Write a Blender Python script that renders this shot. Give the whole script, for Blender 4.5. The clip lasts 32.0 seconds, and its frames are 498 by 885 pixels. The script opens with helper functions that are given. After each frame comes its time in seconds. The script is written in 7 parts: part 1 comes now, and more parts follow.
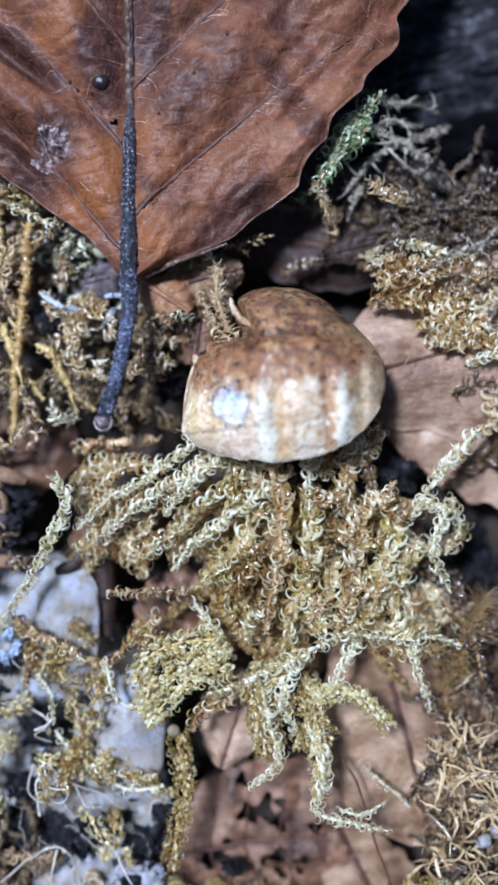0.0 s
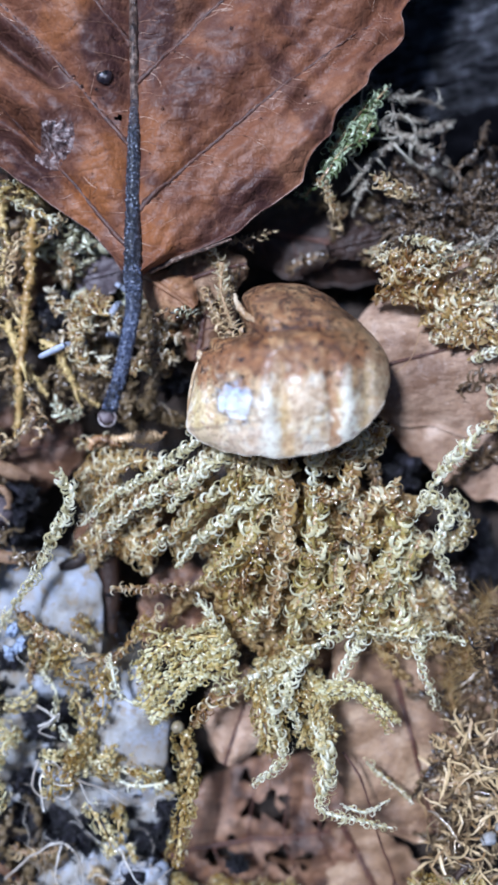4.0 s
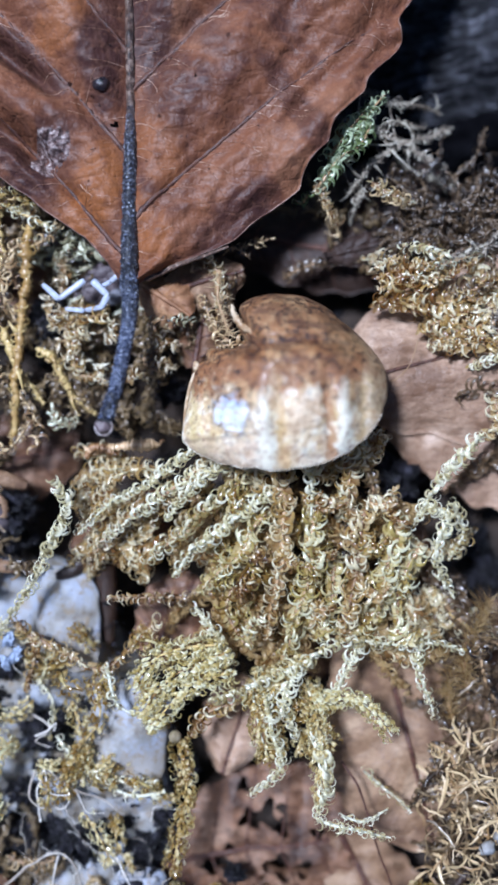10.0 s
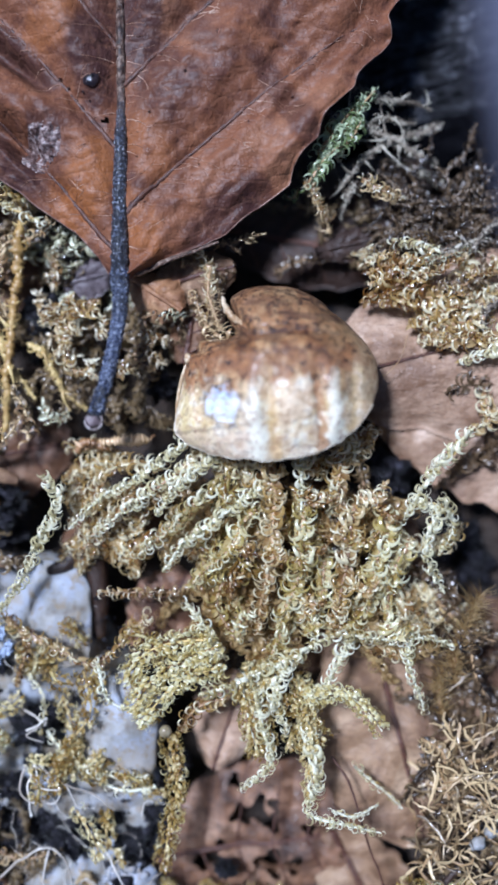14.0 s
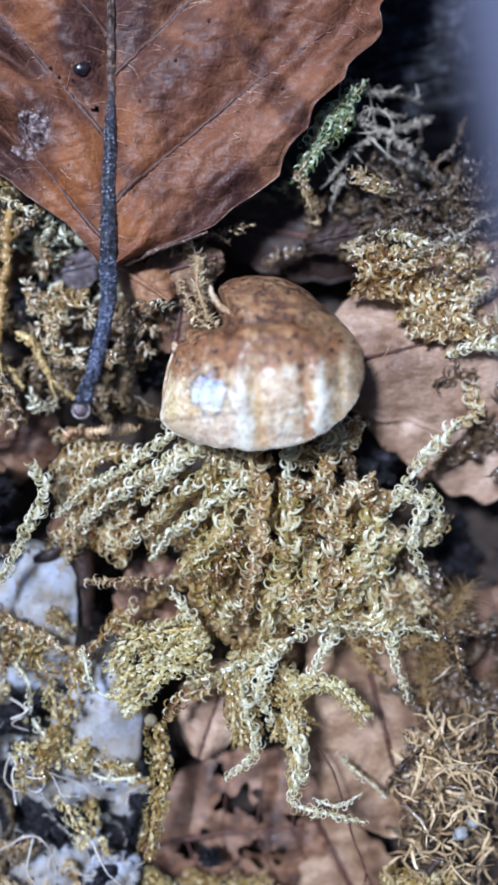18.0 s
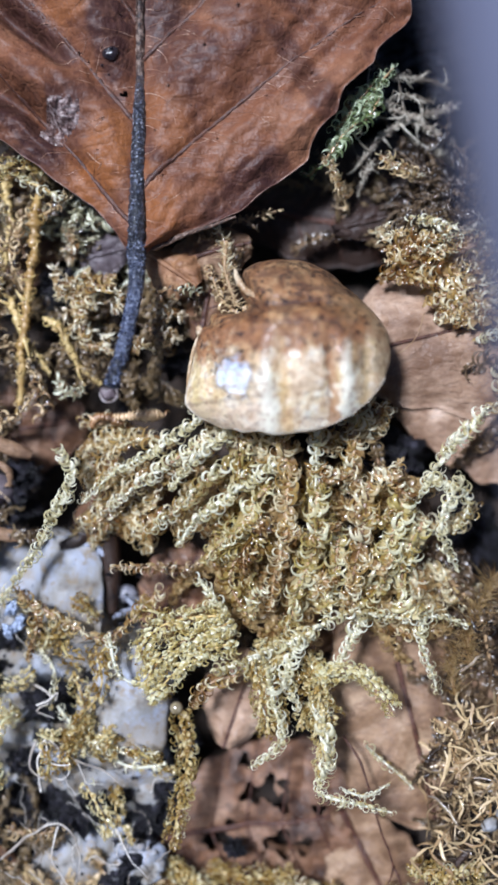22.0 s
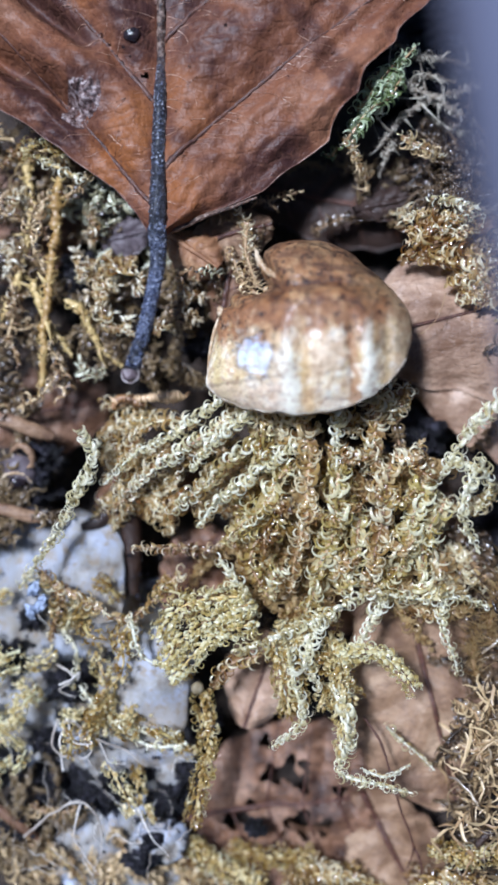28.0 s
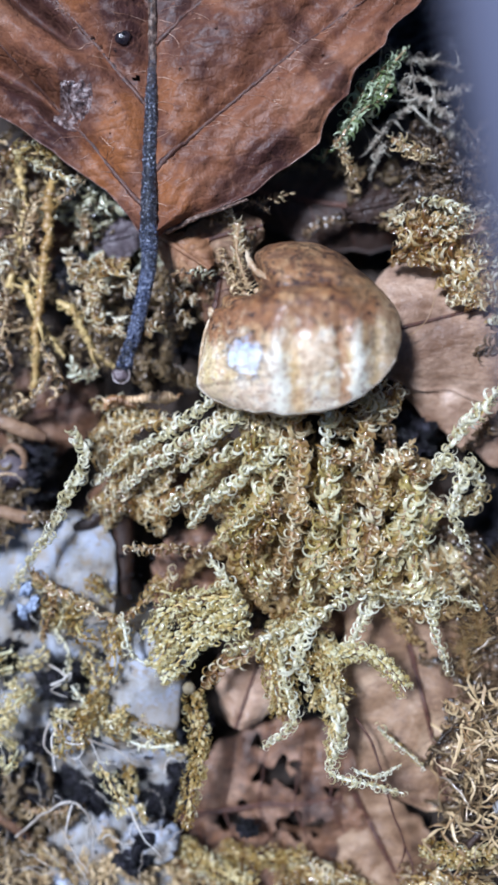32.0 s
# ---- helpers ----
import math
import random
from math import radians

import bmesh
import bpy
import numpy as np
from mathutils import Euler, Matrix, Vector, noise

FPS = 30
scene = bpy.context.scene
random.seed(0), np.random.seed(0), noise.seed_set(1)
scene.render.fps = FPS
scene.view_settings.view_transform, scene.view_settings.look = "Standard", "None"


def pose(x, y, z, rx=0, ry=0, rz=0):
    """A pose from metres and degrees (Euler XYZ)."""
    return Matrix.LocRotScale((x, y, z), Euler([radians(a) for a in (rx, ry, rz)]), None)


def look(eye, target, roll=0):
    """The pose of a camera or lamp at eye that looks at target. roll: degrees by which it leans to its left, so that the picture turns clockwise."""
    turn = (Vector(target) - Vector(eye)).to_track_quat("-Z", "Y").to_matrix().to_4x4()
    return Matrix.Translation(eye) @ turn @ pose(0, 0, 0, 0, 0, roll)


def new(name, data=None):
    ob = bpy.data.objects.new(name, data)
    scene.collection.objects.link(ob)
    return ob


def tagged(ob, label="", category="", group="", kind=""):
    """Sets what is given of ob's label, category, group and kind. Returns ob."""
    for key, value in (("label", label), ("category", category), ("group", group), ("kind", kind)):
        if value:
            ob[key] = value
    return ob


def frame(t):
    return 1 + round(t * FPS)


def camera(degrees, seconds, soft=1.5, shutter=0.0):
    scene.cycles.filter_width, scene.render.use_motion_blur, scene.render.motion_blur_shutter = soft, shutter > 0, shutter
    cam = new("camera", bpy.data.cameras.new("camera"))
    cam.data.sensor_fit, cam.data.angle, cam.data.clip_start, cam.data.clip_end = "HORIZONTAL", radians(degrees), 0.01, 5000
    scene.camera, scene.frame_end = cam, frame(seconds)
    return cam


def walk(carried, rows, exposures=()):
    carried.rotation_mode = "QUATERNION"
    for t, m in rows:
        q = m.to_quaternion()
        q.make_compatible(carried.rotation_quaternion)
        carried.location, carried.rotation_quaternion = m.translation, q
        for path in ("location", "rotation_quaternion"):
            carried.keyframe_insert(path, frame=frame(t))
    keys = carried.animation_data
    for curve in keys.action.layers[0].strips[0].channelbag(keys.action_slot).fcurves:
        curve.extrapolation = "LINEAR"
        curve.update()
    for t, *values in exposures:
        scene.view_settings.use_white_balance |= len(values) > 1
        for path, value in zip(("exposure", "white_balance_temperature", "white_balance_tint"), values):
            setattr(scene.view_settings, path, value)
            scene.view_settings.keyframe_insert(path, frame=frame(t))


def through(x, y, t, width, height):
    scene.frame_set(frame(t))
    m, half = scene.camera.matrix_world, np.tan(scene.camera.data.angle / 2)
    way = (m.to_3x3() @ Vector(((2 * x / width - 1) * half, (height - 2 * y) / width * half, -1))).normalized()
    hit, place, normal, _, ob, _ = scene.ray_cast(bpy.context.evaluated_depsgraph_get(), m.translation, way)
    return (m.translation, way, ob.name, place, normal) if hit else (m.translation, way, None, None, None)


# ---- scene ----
import itertools

# All plan numbers below are millimetres; MM turns them into metres.
MM = 0.001

# ---- camera and its walk ----
cam = camera(30, 32.0, soft=3.1)
cam.data.dof.use_dof = True
cam.data.dof.focus_distance = 0.0574
cam.data.dof.aperture_fstop = 17.0
PATH = [
    (0.0, -0.624, 0.213, 59.076, 0.015, -0.554, 0.021),
    (0.5, -0.266, 0.256, 59.111, -0.012, -0.502, -0.035),
    (1.0, -0.352, 0.255, 59.132, -0.044, -0.598, -0.037),
    (1.5, -0.405, 0.268, 59.078, -0.03, -0.433, -0.022),
    (2.0, -0.265, 0.344, 59.15, 0.001, -0.359, -0.043),
    (2.5, -0.392, 0.055, 59.083, -0.099, -0.391, 0.02),
    (3.0, -0.313, -0.051, 59.02, -0.093, -0.237, 0.008),
    (3.5, -0.493, 0.078, 58.959, -0.078, -0.17, 0.026),
    (5.5, -0.453, -0.022, 58.958, -0.105, -0.022, 0.101),
    (6.0, -0.623, 0.072, 58.937, -0.208, 0.219, 0.091),
    (6.5, -0.424, 0.096, 58.923, -0.198, 0.12, 0.092),
    (7.0, -0.534, 0.047, 58.908, -0.149, 0.198, 0.08),
    (7.5, -0.439, 0.19, 58.973, -0.193, 0.091, 0.059),
    (8.0, -0.367, 0.274, 58.956, -0.168, 0.105, 0.055),
    (8.5, -0.326, 0.538, 58.924, -0.064, -0.146, 0.024),
    (9.0, -0.423, 0.57, 58.701, -0.217, -0.26, -0.034),
    (9.5, -0.552, 0.696, 58.615, -0.297, -0.29, 0.009),
    (10.0, -0.447, 0.749, 58.686, -0.233, -0.284, -0.01),
    (10.5, -0.221, 0.666, 58.718, -0.215, -0.243, -0.009),
    (11.0, 0.031, 0.221, 58.827, -0.016, -0.099, 0.057),
    (11.5, -0.003, 0.237, 58.775, 0.043, -0.021, 0.015),
    (12.0, -0.0, 0.0, 58.78, 0.0, -0.0, -0.0),
    (12.5, 0.156, 0.269, 58.856, 0.028, -0.15, -0.022),
    (13.0, 0.23, 0.161, 58.815, 0.012, -0.073, -0.002),
    (13.5, 0.351, 0.142, 58.788, 0.019, -0.099, 0.004),
    (15.5, 0.413, 0.203, 58.644, 0.153, 0.081, 0.026),
    (16.0, 1.675, -1.864, 57.708, 0.253, -0.117, 0.124),
    (16.5, 1.01, -1.423, 58.037, 0.4, -0.349, 0.28),
    (17.0, 1.069, -0.949, 58.201, 0.074, -0.883, 0.455),
    (17.5, -0.115, -0.166, 58.588, -0.194, -0.89, 0.525),
    (18.0, 0.64, -0.297, 58.929, -0.124, -0.594, 0.489),
    (18.5, 2.365, -1.835, 58.605, 0.283, -0.295, 0.455),
    (19.0, 2.532, -1.111, 58.615, 0.459, -0.234, 0.497),
    (19.5, 3.436, 1.062, 58.716, 0.353, -0.609, 0.454),
    (20.0, 3.173, 1.663, 58.734, 0.21, 0.251, 0.533),
    (20.5, 2.71, 1.352, 58.833, 0.17, 0.398, 0.51),
    (21.0, 1.407, -0.108, 58.69, 0.546, -0.053, 0.602),
    (21.5, 0.66, -0.883, 58.84, 0.026, 0.501, 0.548),
    (22.0, -0.101, -1.695, 58.594, 0.367, 0.347, 0.679),
    (22.5, 0.109, -1.488, 58.813, -0.019, 1.43, 0.675),
    (23.0, 0.501, -1.57, 58.877, -0.053, 1.924, 0.613),
    (23.5, 0.342, -1.598, 58.922, -0.131, 2.264, 0.627),
    (24.0, 0.502, -1.973, 58.937, -0.056, 2.407, 0.63),
    (24.5, 0.589, -2.441, 58.812, -0.101, 2.591, 0.675),
    (25.0, 0.543, -2.532, 58.834, -0.087, 2.55, 0.686),
    (25.5, 0.784, -2.467, 58.795, -0.129, 2.47, 0.655),
    (27.5, -0.456, -2.848, 58.714, -0.124, 1.511, 0.663),
    (28.0, -0.277, -2.425, 58.691, -0.072, 1.448, 0.688),
    (28.5, -0.346, -2.88, 58.659, -0.07, 1.226, 0.759),
    (29.0, -0.395, -2.817, 58.716, -0.096, 1.229, 0.738),
    (29.5, 0.044, -2.74, 58.76, 0.109, 1.194, 0.734),
    (30.0, 0.0, -2.616, 58.803, -0.011, 1.354, 0.765),
    (30.5, 0.108, -2.482, 58.823, 0.018, 1.37, 0.792),
    (31.0, 0.441, -2.498, 58.835, 0.007, 1.678, 0.691),
    (31.5, 0.5, -2.49, 58.83, 0.026, 1.73, 0.672),
    (32.0, 0.459, -2.72, 58.885, 0.26, 1.611, 0.675),
]
EXPO = 0.20
walk(cam, [(t, pose(x * MM, y * MM, z * MM, rx, ry, rz)) for t, x, y, z, rx, ry, rz in PATH], exposures=[(t, EXPO, k, 14) for t, k in ((0, 5095), (13, 5095), (17, 5075), (18, 5105), (19, 5335), (20, 5455), (21, 5520), (22.5, 5470), (23, 5355), (24.5, 5235), (28, 5265), (32, 5255))])

# ---- world, sun ----
SUN_FROM = Vector((-0.40, 0.33, 1.0)).normalized()
world = bpy.data.worlds.new("forest_sky")
scene.world = world
world.use_nodes = True
wt = world.node_tree
sky = wt.nodes.new("ShaderNodeTexSky")
sky.sky_type = "NISHITA"
sky.sun_disc = False
sky.sun_elevation = math.asin(SUN_FROM.z)
sky.sun_rotation = math.atan2(SUN_FROM.x, SUN_FROM.y)
wt.links.new(sky.outputs[0], wt.nodes["Background"].inputs[0])
wt.nodes["Background"].inputs[1].default_value = 0.042
sun = new("sun", bpy.data.lights.new("sun", "SUN"))
sun.data.energy = 5.0
sun.data.angle = radians(10)
sun.data.color = (1.0, 0.985, 0.96)
sun.matrix_world = look(SUN_FROM * 1.0, (0, 0, 0))


# ---- materials ----
class Mat:
    """A small builder of node materials; positions are the object's own, in metres."""

    def __init__(self, name, rough=0.6, spec=0.5):
        self.m = bpy.data.materials.new(name)
        self.m.use_nodes = True
        self.t = self.m.node_tree
        self.b = self.t.nodes["Principled BSDF"]
        self.b.inputs["Roughness"].default_value = rough
        self.b.inputs["Specular IOR Level"].default_value = spec
        self.co = self.t.nodes.new("ShaderNodeTexCoord").outputs["Object"]
        self.bump_in = None

    def node(self, kind, **kw):
        n = self.t.nodes.new(kind)
        for k, v in kw.items():
            n.inputs[k].default_value = v
        return n

    def link(self, a, b):
        self.t.links.new(a, b)

    def mapped(self, scale=(1, 1, 1), rot=(0, 0, 0)):
        n = self.node("ShaderNodeMapping")
        n.inputs["Scale"].default_value = scale
        n.inputs["Rotation"].default_value = rot
        self.link(self.co, n.inputs[0])
        return n.outputs[0]

    def noise(self, per_mm, detail=4, rough=0.6, co=None, warp=0.0):
        n = self.node("ShaderNodeTexNoise", Scale=per_mm * 1000, Detail=detail, Roughness=rough, Distortion=warp)
        self.link(co or self.co, n.inputs["Vector"])
        return n.outputs["Fac"]

    def cells(self, per_mm, feature="DISTANCE_TO_EDGE", co=None):
        n = self.node("ShaderNodeTexVoronoi", Scale=per_mm * 1000)
        n.feature = feature
        self.link(co or self.co, n.inputs["Vector"])
        return n.outputs["Distance"]

    def ramp(self, fac, stops):
        n = self.node("ShaderNodeValToRGB")
        e = n.color_ramp.elements
        while len(e) < len(stops):
            e.new(0.5)
        for el, (p, c) in zip(e, stops):
            el.position = p
            el.color = (*c, 1) if len(c) == 3 else c
        self.link(fac, n.inputs[0])
        return n.outputs[0]

    def grey(self, fac, lo, hi, a=0.0, b=1.0):
        n = self.node("ShaderNodeMapRange")
        n.interpolation_type = "SMOOTHSTEP"
        for k, v in zip(("From Min", "From Max", "To Min", "To Max"), (lo, hi, a, b)):
            n.inputs[k].default_value = v
        self.link(fac, n.inputs[0])
        return n.outputs[0]

    def mix(self, fac, a, b, how="MIX"):
        n = self.node("ShaderNodeMix")
        n.data_type, n.blend_type = "RGBA", how
        if isinstance(fac, float):
            n.inputs[0].default_value = fac
        else:
            self.link(fac, n.inputs[0])
        for s, v in ((6, a), (7, b)):
            if isinstance(v, tuple):
                n.inputs[s].default_value = (*v, 1)
            else:
                self.link(v, n.inputs[s])
        return n.outputs[2]

    def math(self, how, a, b):
        n = self.node("ShaderNodeMath")
        n.operation = how
        for s, v in ((0, a), (1, b)):
            if isinstance(v, (int, float)):
                n.inputs[s].default_value = v
            else:
                self.link(v, n.inputs[s])
        return n.outputs[0]

    def axis(self, which):
        n = self.node("ShaderNodeSeparateXYZ")
        self.link(self.co, n.inputs[0])
        return n.outputs[which]

    def own_random(self):
        return self.node("ShaderNodeObjectInfo").outputs["Random"]

    def island(self):
        return self.node("ShaderNodeNewGeometry").outputs["Random Per Island"]

    def bump(self, height, mm, strength=1.0):
        n = self.node("ShaderNodeBump", Strength=strength, Distance=mm * MM)
        self.link(height, n.inputs["Height"])
        if self.bump_in:
            self.link(self.bump_in, n.inputs["Normal"])
        self.bump_in = n.outputs[0]
        self.link(self.bump_in, self.b.inputs["Normal"])

    def done(self, colour, rough=None, glow_through=0.0):
        self.link(colour, self.b.inputs["Base Color"])
        if rough is not None:
            self.link(rough, self.b.inputs["Roughness"])
        if glow_through:
            tr = self.node("ShaderNodeBsdfTranslucent")
            self.link(colour, tr.inputs[0])
            mx = self.node("ShaderNodeMixShader")
            mx.inputs[0].default_value = glow_through
            self.link(self.b.outputs[0], mx.inputs[1])
            self.link(tr.outputs[0], mx.inputs[2])
            self.link(mx.outputs[0], self.t.nodes["Material Output"].inputs[0])
        return self.m


def moss_material(name, dark, mid, pale, rough=0.32, through=0.38, pale_at=0.8, wet=0.3):
    m = Mat(name, rough, 1.0)
    v = m.math("ADD", m.math("MULTIPLY", m.island(), 0.6), m.math("MULTIPLY", m.noise(0.5, 3), 0.75))
    v = m.math("ADD", v, m.math("MULTIPLY", m.math("SUBTRACT", m.own_random(), 0.5), 0.42))
    c = m.ramp(v, [(0.34, dark), (0.58, mid), (pale_at, pale)])
    m.bump(m.noise(9, 2), 0.012, 0.4)
    # a film of water on every leaf
    m.b.inputs["Coat Weight"].default_value = wet
    m.b.inputs["Coat Roughness"].default_value = 0.11
    m.b.inputs["Coat IOR"].default_value = 1.6
    return m.done(c, m.grey(m.noise(4, 2), 0.3, 0.7, rough - 0.05, rough + 0.22), through)


MOSS_GOLD = moss_material("moss_gold", (0.21, 0.095, 0.018), (0.57, 0.395, 0.13), (0.93, 0.86, 0.60), 0.16, 0.5, 0.79, 1.0)
MOSS_AMBER = moss_material("moss_amber", (0.10, 0.045, 0.012), (0.30, 0.165, 0.05), (0.52, 0.37, 0.16), 0.22, 0.45, 0.8, 0.8)
MOSS_PALE = moss_material("moss_pale", (0.36, 0.27, 0.09), (0.74, 0.68, 0.40), (0.95, 0.93, 0.74), 0.16, 0.45, 0.8, 1.0)
MOSS_OLIVE = moss_material("moss_olive", (0.44, 0.31, 0.09), (0.68, 0.56, 0.21), (0.90, 0.87, 0.60), 0.22, 0.5, 0.84, 0.7)
MOSS_HONEY = moss_material("moss_honey", (0.30, 0.18, 0.04), (0.54, 0.385, 0.115), (0.82, 0.72, 0.40), 0.2, 0.5, 0.84, 0.7)
MOSS_BLOND = moss_material("moss_blond", (0.26, 0.15, 0.05), (0.62, 0.49, 0.24), (0.92, 0.87, 0.66), 0.16, 0.42, 0.8, 1.0)
MOSS_LIME = moss_material("moss_lime", (0.22, 0.12, 0.022), (0.54, 0.43, 0.13), (0.90, 0.87, 0.60), 0.16, 0.45, 0.8, 1.0)
MOSS_TAWNY = moss_material("moss_tawny", (0.17, 0.10, 0.04), (0.46, 0.34, 0.17), (0.80, 0.72, 0.52), 0.16, 0.35, 0.8, 1.0)
MOSS_GREEN = moss_material("moss_green", (0.05, 0.07, 0.020), (0.19, 0.25, 0.085), (0.54, 0.62, 0.40), 0.25)
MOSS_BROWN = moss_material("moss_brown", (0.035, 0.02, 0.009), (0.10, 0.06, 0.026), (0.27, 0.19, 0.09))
# Moss brown taken darker, for withered patches and for shaded hollows.
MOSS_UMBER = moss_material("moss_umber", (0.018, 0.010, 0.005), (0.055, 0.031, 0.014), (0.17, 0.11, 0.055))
MOSS_STRAW = moss_material("moss_straw", (0.11, 0.055, 0.019), (0.32, 0.195, 0.076), (0.63, 0.47, 0.245), 0.4, 0.15)
MOSS_GREY = moss_material("moss_grey", (0.11, 0.10, 0.045), (0.34, 0.32, 0.18), (0.70, 0.71, 0.52), 0.35, 0.2)
STEM_BROWN = moss_material("stem_brown", (0.12, 0.06, 0.02), (0.24, 0.13, 0.05), (0.38, 0.24, 0.11), 0.5, 0.0)
STEM_PALE = moss_material("stem_pale", (0.34, 0.28, 0.14), (0.55, 0.50, 0.32), (0.72, 0.72, 0.58), 0.4, 0.1)
STEM_YELLOW = moss_material("stem_yellow", (0.13, 0.065, 0.016), (0.38, 0.225, 0.055), (0.62, 0.46, 0.17), 0.45, 0.12)
STEM_RUST = moss_material("stem_rust", (0.16, 0.07, 0.022), (0.40, 0.21, 0.075), (0.66, 0.46, 0.25), 0.35, 0.12)
TWIG_PALE = moss_material("twig_pale", (0.05, 0.036, 0.022), (0.18, 0.14, 0.095), (0.44, 0.40, 0.31), 0.5, 0.05)
ROOT_WHITE = moss_material("root_white", (0.22, 0.17, 0.12), (0.46, 0.40, 0.33), (0.78, 0.74, 0.67), 0.45, 0.15)


def dead_leaf_material(name, base, dark, pale, rough=0.45, relief=1.0, fleck=0.3, through=0.08):
    m = Mat(name, rough, 0.5)
    c = m.ramp(m.noise(0.22, 5, 0.65, warp=0.6), [(0.36, dark), (0.5, base), (0.66, pale)])
    fine = m.noise(3.2, 4, 0.7)
    c = m.mix(m.grey(fine, 0.55, 0.75, 0.0, fleck), c, dark)
    c = m.mix(m.grey(m.noise(7, 2), 0.72, 0.80, 0.0, 0.7), c, (0.015, 0.009, 0.006))
    veins = m.grey(m.cells(1.5, co=m.mapped((1, 1.6, 1))), 0.0, 0.07)
    c = m.mix(m.math("MULTIPLY", m.math("SUBTRACT", 1.0, veins), 0.12), c, pale)
    grain = m.noise(3.0, 4, 0.7, co=m.mapped((0.22, 1, 1)))
    c = m.mix(m.grey(grain, 0.48, 0.60, 0.0, 0.34), c, dark)
    c = m.mix(m.grey(m.noise(0.7, 5, 0.75, co=m.mapped((0.6, 1, 1))), 0.50, 0.64, 0.0, 0.5), c, dark)
    hatch = m.noise(8.0, 3, 0.6, co=m.mapped((0.30, 1, 1), (0, 0, 0.5)))
    c = m.mix(m.grey(hatch, 0.50, 0.62, 0.0, 0.28), c, dark)
    m.bump(hatch, 0.05, 0.9)
    m.bump(grain, 0.11 * relief, 0.8)
    m.bump(m.noise(0.9, 3), 0.22 * relief, 0.8)
    m.bump(veins, 0.02 * relief, 0.7)
    m.bump(m.noise(12, 2), 0.02, 0.5)
    return m.done(c, m.grey(m.noise(1.1, 3), 0.3, 0.7, rough - 0.14, rough + 0.2), through)


def russet_material():
    """The big leaf: leathery, mottled orange-brown and plum, softly glossy."""
    m = Mat("leaf_russet", 0.42, 0.17)
    m.b.inputs["Coat Weight"].default_value = 0.06
    m.b.inputs["Coat Roughness"].default_value = 0.36
    c = m.ramp(m.noise(0.16, 5, 0.65, warp=0.8), [(0.36, (0.068, 0.030, 0.024)), (0.46, (0.138, 0.055, 0.029)), (0.55, (0.190, 0.077, 0.038)), (0.66, (0.242, 0.112, 0.060))])
    edge = m.math("MULTIPLY", m.math("SUBTRACT", m.noise(0.5, 5, 0.7), 0.5), 1.3)

    def patch(at, size, turn, most, tint, soft=(0.6, 1.15)):
        n = m.node("ShaderNodeMapping")
        n.vector_type = "TEXTURE"
        n.inputs["Location"].default_value = (at[0] * MM, at[1] * MM, 0)
        n.inputs["Rotation"].default_value = (0, 0, -turn)
        n.inputs["Scale"].default_value = (size[0] * MM, size[1] * MM, 1)
        m.link(m.co, n.inputs[0])
        l = m.node("ShaderNodeVectorMath")
        l.operation = "LENGTH"
        m.link(n.outputs[0], l.inputs[0])
        return m.mix(m.grey(m.math("ADD", l.outputs["Value"], edge), *soft, most, 0.0), c, tint)

    # brighter orange tissue along the base of the midrib
    for at, size, turn, most in (((-2.3, -4.3), (1.9, 3.6), 0.45, 0.85), ((1.3, -6.6), (1.3, 2.6), -0.35, 0.8), ((1.9, -1.6), (1.6, 2.6), -0.3, 0.5), ((-4.2, 5.6), (1.6, 2.6), 0.6, 0.55)):
        c = patch(at, size, turn, most, (0.265, 0.098, 0.030))
    # plum-dark stains by the midrib, round the scar and along the other margin; the two slanted bands towards one
    # margin are fold shade put into the colour
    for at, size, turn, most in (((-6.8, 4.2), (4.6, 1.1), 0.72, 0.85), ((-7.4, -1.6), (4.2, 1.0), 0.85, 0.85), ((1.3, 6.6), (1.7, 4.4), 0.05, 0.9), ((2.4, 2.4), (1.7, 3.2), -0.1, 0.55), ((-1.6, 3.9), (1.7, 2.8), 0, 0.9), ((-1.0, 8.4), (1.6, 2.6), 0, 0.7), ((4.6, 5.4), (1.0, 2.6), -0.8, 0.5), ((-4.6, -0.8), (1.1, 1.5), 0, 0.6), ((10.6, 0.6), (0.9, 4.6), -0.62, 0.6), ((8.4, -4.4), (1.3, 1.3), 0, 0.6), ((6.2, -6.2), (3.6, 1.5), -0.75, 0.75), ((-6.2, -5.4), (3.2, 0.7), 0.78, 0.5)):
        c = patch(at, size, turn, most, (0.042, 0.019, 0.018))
    c = m.mix(m.grey(m.noise(0.9, 5, 0.7), 0.48, 0.66, 0.0, 0.45), c, (0.085, 0.038, 0.032))
    c = m.mix(m.grey(m.noise(2.4, 4, 0.7), 0.54, 0.68, 0.0, 0.35), c, (0.235, 0.105, 0.06))
    c = m.mix(m.grey(m.noise(6, 2), 0.68, 0.76, 0.0, 0.85), c, (0.018, 0.010, 0.008))
    m.bump(m.noise(0.8, 4, 0.55, co=m.mapped((1, 0.45, 1), (0, 0, -0.75))), 0.30, 0.9)
    big = m.grey(m.cells(0.8, co=m.mapped((0.7, 1.5, 1), (0, 0, 0.2))), 0.0, 0.14)
    small = m.grey(m.cells(2.4), 0.0, 0.12)
    c = m.mix(m.math("MULTIPLY", m.math("SUBTRACT", 1.0, small), 0.16), c, (0.045, 0.018, 0.014))
    c = m.mix(m.math("MULTIPLY", m.math("SUBTRACT", 1.0, big), 0.12), c, (0.30, 0.155, 0.095))
    m.bump(big, 0.03, 0.7)
    m.bump(small, 0.012, 0.7)
